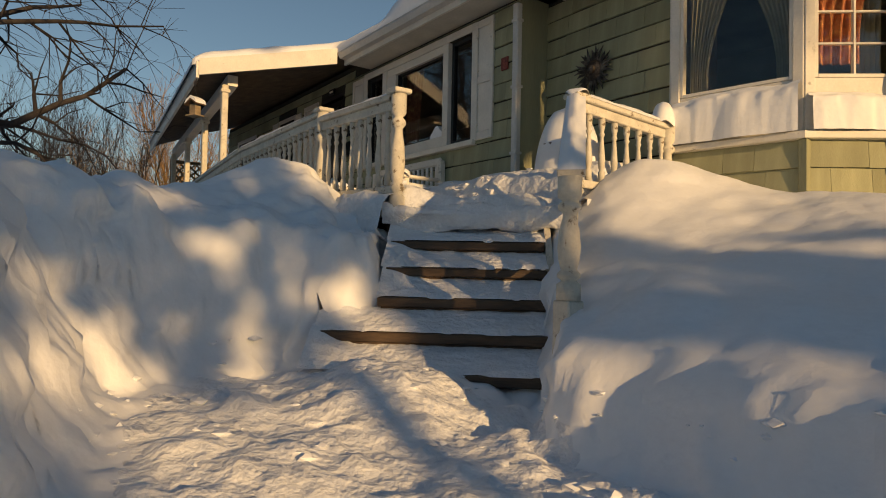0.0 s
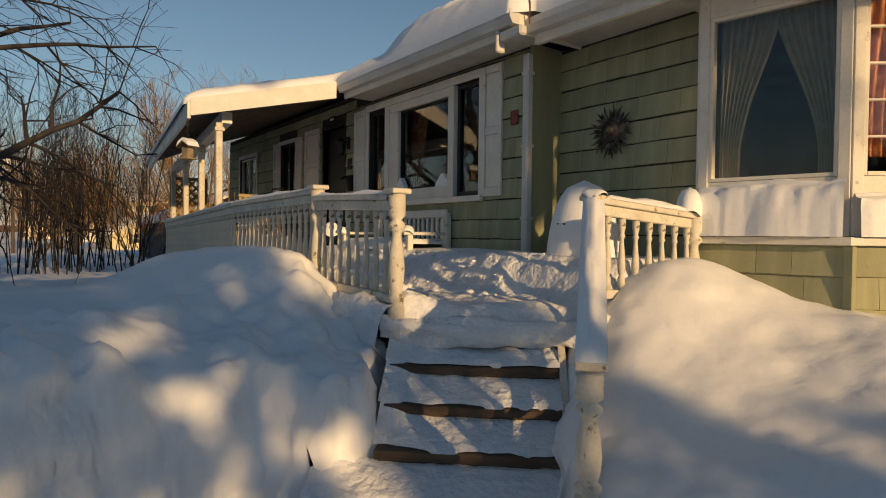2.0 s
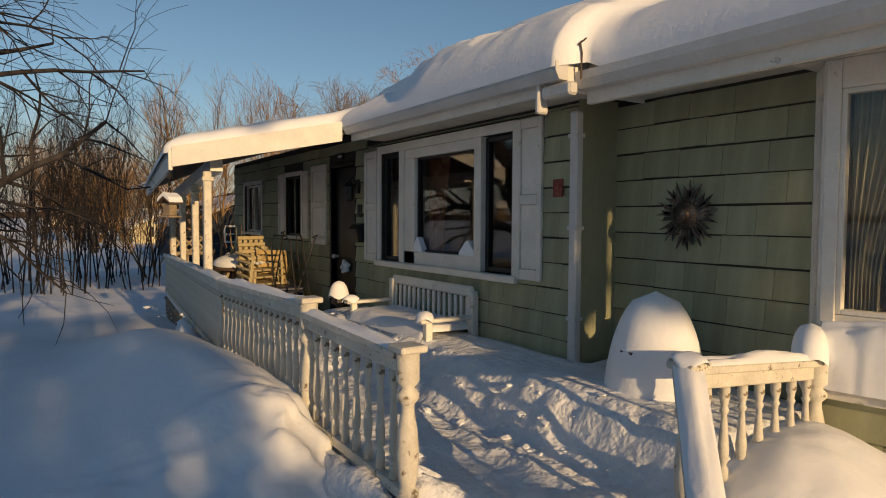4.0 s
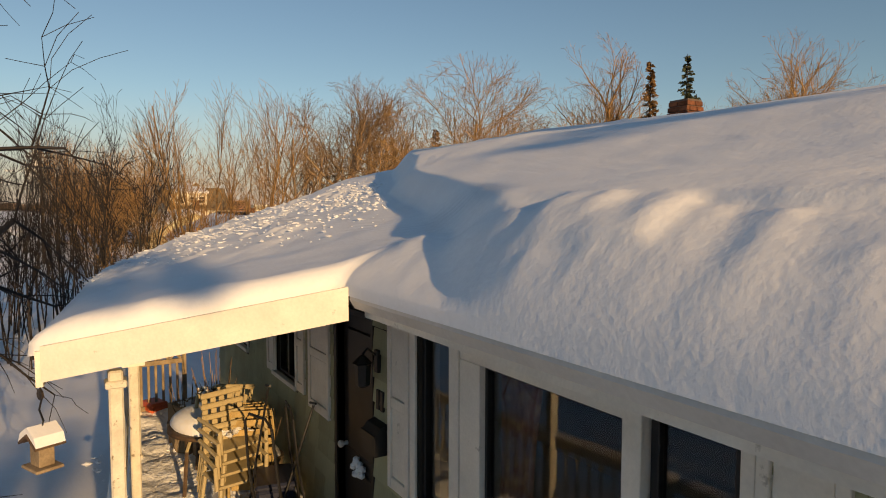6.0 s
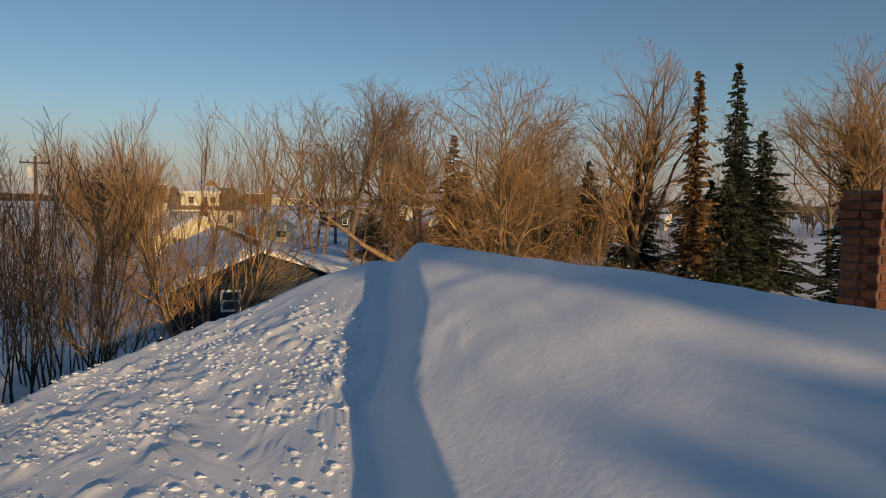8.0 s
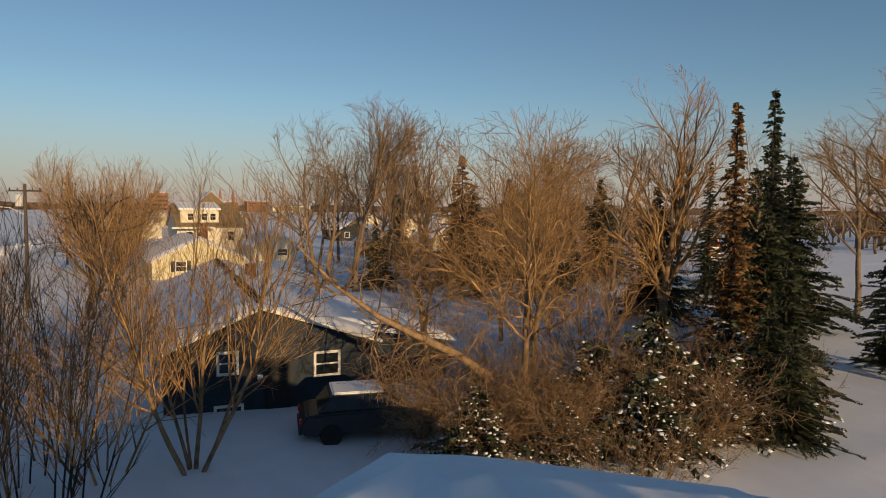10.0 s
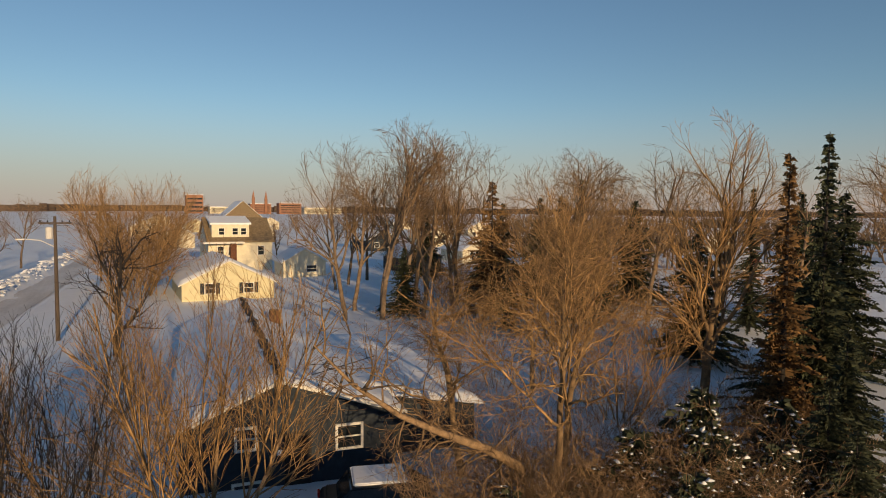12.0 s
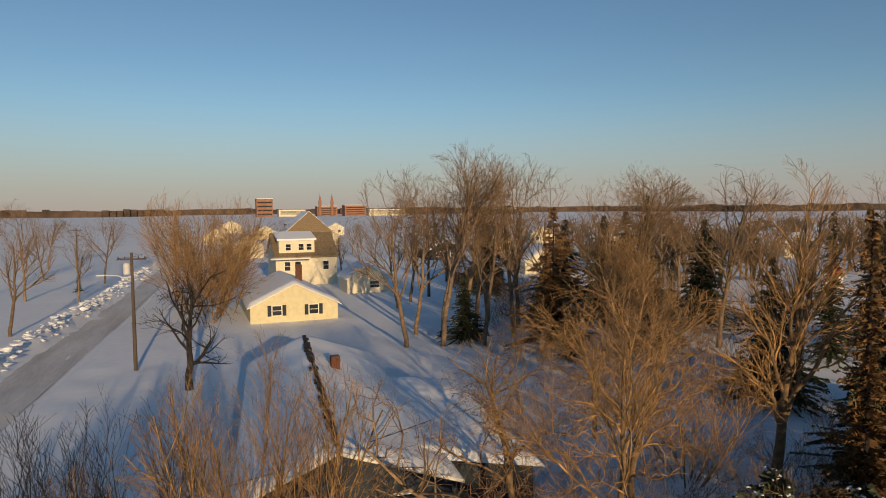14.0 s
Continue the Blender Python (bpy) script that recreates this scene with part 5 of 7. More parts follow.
for x, y, h, r in ((-7.3, -0.55, 1.0, 0.30), (-7.8, -0.8, 0.7, 0.26), (-6.1, -0.30, 0.75, 0.20)):
    tub = thing("planter", "clay planter with dead stems under snow", "planter", at=(x, y, DECK_Z + 0.04), group="planters along the porch")
    bm = bmesh.new()
    lathe(bm, [(r * 0.65, 0), (r * 0.95, h * 0.5), (r, h * 0.52), (r, h * 0.58), (r * 0.85, h * 0.58)], 16)
    part("pot", bm, WOOD, tub)
    rr = random.Random(int(h * 100))
    for k in range(16):
        a, s = rr.uniform(0, 6.28), rr.uniform(0.2, 0.9)
        bm = bmesh.new()
        tube(bm, [(0.3 * r * math.cos(a), 0.3 * r * math.sin(a), h * 0.55), (r * s * math.cos(a), r * s * math.sin(a), h * 0.9), (r * 1.3 * s * math.cos(a), r * 1.3 * s * math.sin(a), h * rr.uniform(1.0, 1.4))], [0.008, 0.006, 0.003], 4)
        part("stem", bm, BARK_WARM, tub)
    dome("snow_cap", "snow heaped in a planter", (x, y, DECK_Z + 0.04 + h * 0.57), r * 0.8, 0.14, 0.4, x)
for label, at, tip in (("dark metal pole leaning on the heap", (-5.25, -0.75, DECK_Z + 0.05), (-5.75, -0.35, 3.05)), ("dark shovel handle leaning by the door", (-5.05, -0.55, DECK_Z + 0.05), (-5.1, -0.10, 3.0))):
    pole = thing("leaning_pole", label, "pole", group="leaning poles")
    bm = bmesh.new()
    tube(bm, [at, tip], 0.012, 6)
    part("shaft", bm, BLACK, pole)
    bm = bmesh.new()
    tube(bm, [Vector(tip) + Vector((-0.10, 0, 0.0)), Vector(tip) + Vector((0.06, 0, 0.03))], 0.012, 6)
    part("handle", bm, BLACK, pole)
sled = thing("plastic_sled", "orange plastic sled at the far end of the porch", "sled", at=(-9.6, -1.0, DECK_Z + 0.12), turn=20)
part("hull", boxes((-0.2, 0.2, -0.15, 0.15, 0.0, 0.14), bevel=0.04), ORANGE, sled)

# ---- the heap of stored things beside the door ----
PLASTIC = material("cream_plastic", (0.40, 0.33, 0.19), rough=0.5, vary=0.06, scale=5, fine=40, bump=0.1)
CARD = material("brown_cardboard", (0.30, 0.20, 0.11), rough=0.9, vary=0.12, scale=6, fine=50, bump=0.2)


def stacked_chair(at, turn, tilt):
    ch = thing("garden_chair", "cream plastic garden chair in a stack, dusted with snow", "chair", group="stacked garden chairs")
    ch.matrix_world = pose(*at, tilt, 0, turn)
    part("seat", boxes((-0.23, 0.23, -0.22, 0.22, 0.40, 0.43), bevel=0.012), PLASTIC, ch)
    for k in range(5):
        x = -0.19 + 0.095 * k
        part("back_slat", boxes((x - 0.03, x + 0.03, 0.20, 0.225, 0.44, 0.84), bevel=0.008), PLASTIC, ch)
    part("back_top", boxes((-0.23, 0.23, 0.195, 0.23, 0.842, 0.90), bevel=0.012), PLASTIC, ch)
    for sx in (-1, 1):
        bm = bmesh.new()
        tube(bm, [(sx * 0.25, -0.20, 0.40), (sx * 0.26, -0.20, 0.62), (sx * 0.26, 0.20, 0.66)], 0.022, 6)
        part("armrest", bm, PLASTIC, ch)
        for sy in (-1, 1):
            bm = bmesh.new()
            tube(bm, [(sx * 0.21, sy * 0.20, 0.40), (sx * 0.25, sy * 0.24, 0.0)], [0.024, 0.018], 6)
            part("leg", bm, PLASTIC, ch)


for k in range(4):
    stacked_chair((-5.75 - 0.05 * k, -0.72 + 0.01 * k, DECK_Z + 0.06 + 0.10 * k), 100 + 3 * k, 2)
stacked_chair((-6.35, -0.75, DECK_Z + 0.45), 60, -35)
for x, y, w, d, h, z, turn in ((-7.25, -0.55, 0.55, 0.45, 0.50, 0.0, 8), (-7.30, -0.58, 0.48, 0.40, 0.36, 0.50, -14), (-7.85, -0.70, 0.50, 0.50, 0.60, 0.0, 20)):
    cb = thing("cardboard_box", "brown cardboard box with snow on its lid", "box", at=(x, y, DECK_Z + 0.06 + z), turn=turn, group="boxes along the wall")
    part("body", boxes((-w / 2, w / 2, -d / 2, d / 2, 0, h - 0.02), bevel=0.006), CARD, cb)
    for s in (-1, 1):
        part("flap", boxes((-w / 2, w / 2, 0.004 * s if s > 0 else -d / 2, d / 2 if s > 0 else -0.004, h - 0.018, h - 0.004), bevel=0.002), CARD, cb)
for label, x, y, turn in (("black curved handle of a snow scoop", -4.95, -0.62, 20), ("black curved handle of a snow scoop by the wall", -5.1, -0.28, -8)):
    sc = thing("snow_scoop", label, "snow scoop", at=(x, y, DECK_Z + 0.08), turn=turn, group="snow scoops")
    bm = bmesh.new()
    tube(bm, [(-0.22, 0.10, 0.0), (-0.22, -0.02, 0.7), (-0.20, -0.06, 1.14), (-0.12, -0.07, 1.22), (0.12, -0.07, 1.22), (0.20, -0.06, 1.14), (0.22, -0.02, 0.7), (0.22, 0.10, 0.0)], 0.013, 6)
    part("handle", bm, BLACK, sc)
    bm = boxes((-0.30, 0.30, 0.05, 0.42, 0.0, 0.03), (-0.30, 0.30, 0.02, 0.05, 0.0, 0.24), bevel=0.008)
    part("pan", bm, BLACK, sc)
rows = []
for _ in range(420):
    x = loose.uniform(-8.5, 0.9)
    y = loose.choice((-1.75, -1.0, -0.95, -0.85)) + loose.gauss(0, 0.13)
    if not -1.95 < y < -0.1:
        continue
    z = float(deck_snow_z.flat[int(np.argmin((DX - x) ** 2 + (DY - y) ** 2))])
    r = 0.012 + 0.04 * loose.random() ** 3
    rows.append((x, y, z + 0.2 * r, r))
for x, y, z, spread, count in ((-5.9, -0.72, DECK_Z + 0.86, 0.14, 30), (-7.28, -0.58, DECK_Z + 0.93, 0.16, 40), (-7.85, -0.7, DECK_Z + 0.66, 0.17, 40)):
    for _ in range(count):
        r = loose.uniform(0.02, 0.05)
        rows.append((x + loose.gauss(0, spread * 0.6), y + loose.gauss(0, spread * 0.6), z - 0.01 + r * 0.3, r))
snow_chunks("deck_lumps", "clods of trodden snow along the porch path", rows, 21)

# ---- street, neighbouring houses and the distance ----
SLATE = material("dark_slate_cladding", (0.027, 0.035, 0.046), rough=0.85, vary=0.12, scale=4, fine=60, bump=0.3)
YELLOW = material("pale_yellow_cladding", (0.62, 0.56, 0.36), rough=0.8, vary=0.05, scale=2, fine=40, bump=0.2)
CREAM = material("cream_cladding", (0.70, 0.64, 0.48), rough=0.8, vary=0.05, scale=2, fine=40, bump=0.2)
ROOF_BROWN = material("brown_roof_shingle", (0.20, 0.15, 0.09), rough=0.9, vary=0.2, scale=3, fine=40, bump=0.3)
ROAD_SNOW = material("packed_road_snow", (0.62, 0.60, 0.58), rough=0.8, vary=0.12, scale=0.5, fine=6, bump=0.4, bump_scale=4, stretch=(0.15, 1, 1), second=(0.74, 0.73, 0.72))
RED_ROOF = material("red_tin_roof", (0.48, 0.05, 0.035), rough=0.5, vary=0.1, scale=2, bump=0.1)
FAR_WOODS = material("far_winter_woods", (0.085, 0.062, 0.05), rough=1, vary=0.3, scale=0.02, fine=0.2, bump=0)
TOWN_BRICK = material("far_brick", (0.30, 0.15, 0.09), rough=0.9, vary=0.1, scale=0.1, bump=0)
DARK_GLASS = material("dark_window_glass", (0.02, 0.025, 0.03), rough=0.08, vary=0.1, bump=0, spec=0.7)
CAR_PAINT = material("dark_car_paint", (0.018, 0.019, 0.022), rough=0.3, vary=0.1, bump=0.0, spec=0.6)
TYRE = material("tyre_rubber", (0.015, 0.015, 0.015), rough=0.85, vary=0.1, bump=0.2)
TAIL_RED = material("tail_light", (0.45, 0.02, 0.015), rough=0.25, vary=0.1, bump=0)
POLE_WOOD = material("tarred_pole", (0.085, 0.065, 0.05), rough=0.9, vary=0.2, scale=3, fine=30, bump=0.3, stretch=(1, 1, 0.15))


def road_mid(x):
    x = np.asarray(x, float)
    return -8.7 - 0.055 * (x + 90) + 0.006 * np.clip(-150 - x, 0, 110) ** 2


xs = np.concatenate([np.arange(-260, -60, 2.0), np.arange(-60, 41, 1.0)])
vs = np.linspace(-2.1, 2.1, 15)
X, V = np.meshgrid(xs, vs, indexing="ij")
Yr = road_mid(X) + V
Zr = ground_height(X, road_mid(X)) + 0.06 - 0.03 * np.exp(-((np.abs(V) - 0.9) / 0.25) ** 2) + 0.015 * rough_noise(X, Yr, 1.5, 3)
nx, ny = X.shape
idx = np.arange(nx * ny).reshape(nx, ny)
quads = np.stack([idx[:-1, :-1], idx[1:, :-1], idx[1:, 1:], idx[:-1, 1:]], -1).reshape(-1, 4)
tagged(arrays_object("road", np.stack([X, Yr, Zr], -1).reshape(-1, 3).tolist(), quads.tolist(), ROAD_SNOW), "ploughed street of grey packed snow", "road", kind="structure")


rows = []
plough = random.Random(77)
for _ in range(700):
    x = plough.uniform(-150, -30)
    y = float(road_mid(x)) - 3.3 + plough.gauss(0, 0.6)
    r = 0.10 + 0.38 * plough.random() ** 2
    rows.append((x, y, ground_z(x, y) + 0.2 * r, r))
snow_chunks("plough_lumps", "blocks of ploughed snow along the street", rows, 13)


def gable_roof(h, x0, x1, y0, y1, eave, ridge, ry, snow=0.28, over=0.35, roof_mat=None, uneven=True):
    """Roof boards, and a rounded blanket of snow on them; the ridge runs along x."""
    s0, s1 = (ridge - eave) / (ry - y0), (ridge - eave) / (y1 - ry)
    bm = bmesh.new()
    prism(bm, [(y0 - over, eave - s0 * over), (ry, ridge), (y1 + over, eave - s1 * over), (y1 + over, eave - s1 * over + 0.12), (ry, ridge + 0.12), (y0 - over, eave - s0 * over + 0.12)], "x", x0 - over, x1 + over)
    part("roof", bm, roof_mat or WHITE, h)
    if not snow:
        return
    us = np.linspace(x0 - over + 0.04, x1 + over - 0.04, max(12, int((x1 - x0) * 2.2)))
    vs = np.linspace(y0 - over + 0.03, y1 + over - 0.03, 40)
    U, V = np.meshgrid(us, vs, indexing="ij")
    base = np.where(V < ry, eave + (V - y0) * s0, eave + (y1 - V) * s1) + 0.125
    d = np.minimum(np.minimum(U - us[0], us[-1] - U), np.minimum(V - vs[0], vs[-1] - V))
    Z = base + (snow + 0.12 * rough_noise(U, V, 0.35, 3)) * np.sqrt(np.clip(1 - (1 - np.clip(d / 0.4, 0, 1)) ** 2, 0, 1)) - 0.06 * np.exp(-((V - ry) / 0.4) ** 2)
    nx, ny = U.shape
    idx = np.arange(nx * ny).reshape(nx, ny)
    q = np.stack([idx[:-1, :-1], idx[1:, :-1], idx[1:, 1:], idx[:-1, 1:]], -1).reshape(-1, 4)
    ob = arrays_object("roof_snow", np.stack([U, V, Z], -1).reshape(-1, 3).tolist(), q.tolist(), SNOW)
    ob.parent = h
    ob["label"] = "snow blanket on the roof"


def gable_house(name, label, x0, x1, y0, y1, base, eave, ridge, cladding, ridge_y=None, snow=0.28, over=0.35, roof_mat=None):
    h = thing(name, label, "house")
    ry = (y0 + y1) / 2 if ridge_y is None else ridge_y
    bm = bmesh.new()
    prism(bm, [(y0, base), (y1, base), (y1, eave), (ry, ridge - 0.05), (y0, eave)], "x", x0, x1)
    part("wall", bm, cladding, h)
    gable_roof(h, x0, x1, y0, y1, eave, ridge, ry, snow, over, roof_mat)
    return h


def facing_window(h, x, y0, y1, z0, z1, shutters=None, trim=0.09, bars=1):
    """A window in a wall that faces +x, at x: recessed glass, frame, sill."""
    w = part("window", placed([(x + 0.005, x + 0.02, y0, y1, z0, z1)], Matrix(), 0), DARK_GLASS, h)
    for r in ((y0 - trim, y0, z0 - trim, z1 + trim), (y1, y1 + trim, z0 - trim, z1 + trim), (y0, y1, z1, z1 + trim), (y0, y1, z0 - trim, z0)):
        part("frame", placed([(x + 0.004, x + 0.06, r[0], r[1], r[2], r[3])], Matrix(), 0), WHITE, w)
    for k in range(bars):
        z = z0 + (z1 - z0) * (k + 1) / (bars + 1)
        part("bar", placed([(x + 0.015, x + 0.04, y0, y1, z - 0.025, z + 0.025)], Matrix(), 0), WHITE, w)
    if shutters:
        for a, b in ((y0 - trim - 0.42, y0 - trim - 0.02), (y1 + trim + 0.02, y1 + trim + 0.42)):
            part("shutter", placed([(x + 0.004, x + 0.05, a, b, z0 - 0.08, z1 + 0.08)], Matrix(), 0.01), shutters, h)
    return w


def brick_chimney(label, x, y, z0, z1, w, d):
    """A stack laid brick by brick with a corbelled head."""
    c = thing("chimney", label, "chimney", at=(x, y, 0))
    part("core", boxes((-w / 2 + 0.012, w / 2 - 0.012, -d / 2 + 0.012, d / 2 - 0.012, z0, z1 - 0.02), bevel=0), MORTAR, c)
    course, bl = 0.075, 0.215
    n = int((z1 - z0) / course)
    bm = boxes((0, bl - 0.012, 0, 0.10, 0, course - 0.012), bevel=0.005)
    unit = bm_object("brick", bm, BRICK)
    data = unit.data
    bpy.data.objects.remove(unit)
    for k in range(n):
        z = z0 + k * course
        out = 0.015 if n - 4 <= k < n - 1 else 0.0
        for side in range(4):
            L = (w if side % 2 == 0 else d) + 2 * out
            W = (d if side % 2 == 0 else w) + 2 * out
            cnt = max(2, round(L / bl))
            step = L / cnt
            for j in range(cnt):
                off = (0.5 * step if k % 2 else 0)
                x0 = -L / 2 + j * step + off * (j < cnt - 1) * 0.6
                ob = new("brick", data)
                ob.parent = c
                ob.matrix_local = Matrix.Rotation(side * math.pi / 2, 4, "Z") @ Matrix.Translation((x0, -W / 2, z)) @ Matrix.Diagonal(((step - 0.004) / bl, 1, 1, 1))
    return c


# dark bungalow next door, with a wing towards the back
dark_house = gable_house("neighbour_house", "dark slate-grey bungalow with snowy roof", -46, -26.9, 2.5, 9.6, 0.2, 3.0, 4.35, SLATE, ridge_y=5.6, snow=0.22)
facing_window(dark_house, -26.9, 7.55, 8.35, 1.85, 2.6)
facing_window(dark_house, -26.9, 4.25, 4.80, 2.20, 2.85)
facing_window(dark_house, -26.9, 4.15, 4.95, 0.55, 1.0, bars=0)
part("door", placed([(-26.895, -26.85, 5.75, 6.65, 0.6, 2.55)], Matrix(), 0.01), DARK_DOOR, dark_house)
part("porch_lamp", placed([(-26.89, -26.78, 5.50, 5.68, 1.85, 2.05)], Matrix(), 0.03), SNOW, dark_house)
bm = bmesh.new()
prism(bm, [(9.6, 0.2), (13.4, 0.2), (13.4, 2.35), (9.6, 3.05)], "x", -40, -28.5)
part("wing_wall", bm, SLATE, dark_house)
us, vs = np.linspace(-40.3, -28.2, 40), np.linspace(8.6, 13.8, 30)
U, V = np.meshgrid(us, vs, indexing="ij")
d = np.minimum(np.minimum(U - us[0], us[-1] - U), vs[-1] - V)
Z = 3.1 - 0.18 * (V - 9.6) + (0.30 + 0.25 * rough_noise(U, V, 0.5, 3)) * np.sqrt(np.clip(1 - (1 - np.clip(d / 0.5, 0, 1)) ** 2, 0, 1))
nx, ny = U.shape
idx = np.arange(nx * ny).reshape(nx, ny)
quads = np.stack([idx[:-1, :-1], idx[1:, :-1], idx[1:, 1:], idx[:-1, 1:]], -1).reshape(-1, 4)
ob = arrays_object("wing_roof_snow", np.stack([U, V, Z], -1).reshape(-1, 3).tolist(), quads.tolist(), SNOW)
ob.parent = dark_house
rr = random.Random(4)
x = -45.8
while x < -27.2:
    w = rr.uniform(0.06, 0.20)
    part("ridge_cap", boxes((x, x + 0.45, 5.6 - w + rr.uniform(-0.06, 0.06), 5.6 + w, 4.40, 4.705 + rr.uniform(-0.02, 0.02)), bevel=0.02), BARK_DARK_SHADE, dark_house)
    x += 0.46
dark_house.matrix_world = Matrix.Translation((-26.9, 5.55, 0)) @ Matrix.Rotation(radians(-5.7), 4, "Z") @ Matrix.Translation((26.9, -5.6, 0))
brick_chimney("small brick chimney on the neighbour's roof", -38.4, 7.85, 3.5, 4.95, 0.45, 0.45)

yellow_house = gable_house("neighbour_house", "pale yellow gabled house with shuttered windows", -90, -76, 6.4, 15.8, -0.6, 2.15, 4.45, YELLOW)
facing_window(yellow_house, -76, 8.70, 9.65, 1.15, 2.15, SLATE)
facing_window(yellow_house, -76, 12.65, 13.6, 1.10, 2.10, SLATE)
brick_chimney("orange brick chimney on the yellow house", -83, 12.6, 4.0, 6.0, 0.7, 0.7)
part("foundation", placed([(-76.0, -75.95, 6.4, 15.8, -0.6, 0.1)], Matrix(), 0), SLATE, yellow_house)

# cream house with a long dormer; its ridge runs across
cream_house = thing("neighbour_house", "cream two-storey house with long dormer, brown roof", "house")
bm = bmesh.new()
prism(bm, [(-124, -0.6), (-112, -0.6), (-112, 4.9), (-118, 8.3), (-124, 4.9)], "y", 13.2, 23.2)
part("wall", bm, CREAM, cream_house)
bm = bmesh.new()
prism(bm, [(-111.6, 4.65), (-118, 8.35), (-124.4, 4.65), (-124.4, 4.9), (-118, 8.6), (-111.6, 4.9)], "y", 12.9, 23.5)
part("roof", bm, ROOF_BROWN, cream_house)
bm = bmesh.new()
prism(bm, [(-112.6, 5.1), (-112.6, 7.5), (-118, 8.4), (-118, 5.6)], "y", 13.8, 19.6)
part("dormer", bm, CREAM, cream_house)
bm = bmesh.new()
prism(bm, [(-112.3, 7.5), (-118.2, 8.55), (-118.2, 8.85), (-112.3, 7.8)], "y", 13.5, 19.9)
part("dormer_roof", bm, SNOW, cream_house)
for y in (14.9, 17.0, 18.3):
    facing_window(cream_house, -112.6, y, y + 0.8, 5.9, 6.9, trim=0.12)
for y in (14.6, 16.3, 20.9):
    facing_window(cream_house, -112, y, y + 0.9, 2.6, 4.0, trim=0.12)
part("porch_roof", placed([(-111.9, -110.0, 12.2, 18.5, 4.55, 4.8)], Matrix(), 0.02), WHITE, cream_house)

gable_house("garden_shed", "cream shed with a thick snow roof", -103, -97, 21.6, 27.8, -0.4, 2.5, 4.3, CREAM)
facing_window(scene.objects["garden_shed"], -97, 25.0, 26.4, 1.0, 1.9)
red_hut = gable_house("red_hut", "small white hut with a bright red roof front", -76, -71, 85.3, 89.3, 0.0, 2.3, 4.6, WHITE, snow=0.12)
bm = bmesh.new()
prism(bm, [(85.4, 2.4), (89.2, 2.4), (87.3, 4.5)], "x", -70.99, -70.9)
part("gable_front", bm, RED_ROOF, red_hut)

far = random.Random(11)
brown = gable_house("far_house", "brown gambrel-roofed house down the street", -196, -184, 24, 37, -0.6, 6.5, 12.2, ROOF_BROWN, snow=0.1)
gable_house("far_house", "low pale house with a snowy roof", -190, -182, 10, 18, -0.6, 3.0, 5.5, CREAM)
for x, y, w, l, e, c in ((-230, 44, 9, 10, 3.2, CREAM), (-150, 58, 8, 12, 2.8, SLATE), (-165, 80, 9, 10, 3.0, CREAM), (-140, 100, 8, 10, 2.8, YELLOW), (-210, 120, 10, 12, 3.2, CREAM), (-180, 150, 10, 12, 3.0, SLATE),
                         (-260, 8, 9, 12, 3.0, CREAM), (-300, 30, 9, 12, 3.0, YELLOW), (-340, 70, 9, 12, 3.2, CREAM), (-120, 140, 10, 12, 3.0, CREAM), (-98, 44, 7, 8, 2.6, SLATE), (-110, 62, 8, 9, 2.6, CREAM), (-330, 140, 10, 12, 3, CREAM), (-400, 20, 12, 14, 3.5, CREAM), (-420, 60, 10, 14, 4, ROOF_BROWN)):
    f = gable_house("far_house", "distant house with a snowy roof among trees", x - l, x, y - w / 2, y + w / 2, -0.6, e, e + w * 0.28, c)
    f["group"] = "distant houses"
    facing_window(f, x, y - w * 0.30, y - w * 0.16, 1.0, 2.2, trim=0.12)
    facing_window(f, x, y + w * 0.14, y + w * 0.28, 1.0, 2.2, trim=0.12)

# the town and the woods on the horizon
for label, x, y, w, d, h, mat in (("square brick apartment block on the horizon", -1500, 146, 36, 30, 40, TOWN_BRICK), ("low pale hall on the horizon", -1480, 205, 60, 30, 14, CREAM), ("brick church nave on the horizon", -1480, 285, 46, 30, 22, TOWN_BRICK),
                                  ("brown mill on the horizon", -1450, 345, 50, 30, 24, TOWN_BRICK), ("pale warehouse on the horizon", -1480, 430, 90, 30, 14, CREAM), ("grey hall on the horizon", -1400, 700, 80, 30, 14, SLATE)):
    b = thing("town_building", label, "building", group="town on the horizon")
    part("block", placed([(x - d, x, y - w / 2, y + w / 2, -0.6, h)], Matrix(), 0.3), mat, b)
    part("roof", placed([(x - d - 0.5, x + 0.5, y - w / 2 - 0.5, y + w / 2 + 0.5, h, h + 1.0)], Matrix(), 0.2), SNOW, b)
    for j in range(4):
        z = 3 + j * (h - 4) / 4
        part("window_band", placed([(x + 0.02, x + 0.3, y - w * 0.44, y + w * 0.44, z, z + (h - 4) / 10)], Matrix(), 0), DARK_GLASS, b)
for y in (268, 296):
    spire = thing("church_spire", "slim church spire on the horizon", "spire", at=(-1478, y, 0), group="church spires")
    bm = bmesh.new()
    lathe(bm, [(3.5, 0), (3.5, 30), (4, 30.5), (0.2, 52)], 8)
    part("tower", bm, TOWN_BRICK, spire)
V, Fc = [], []
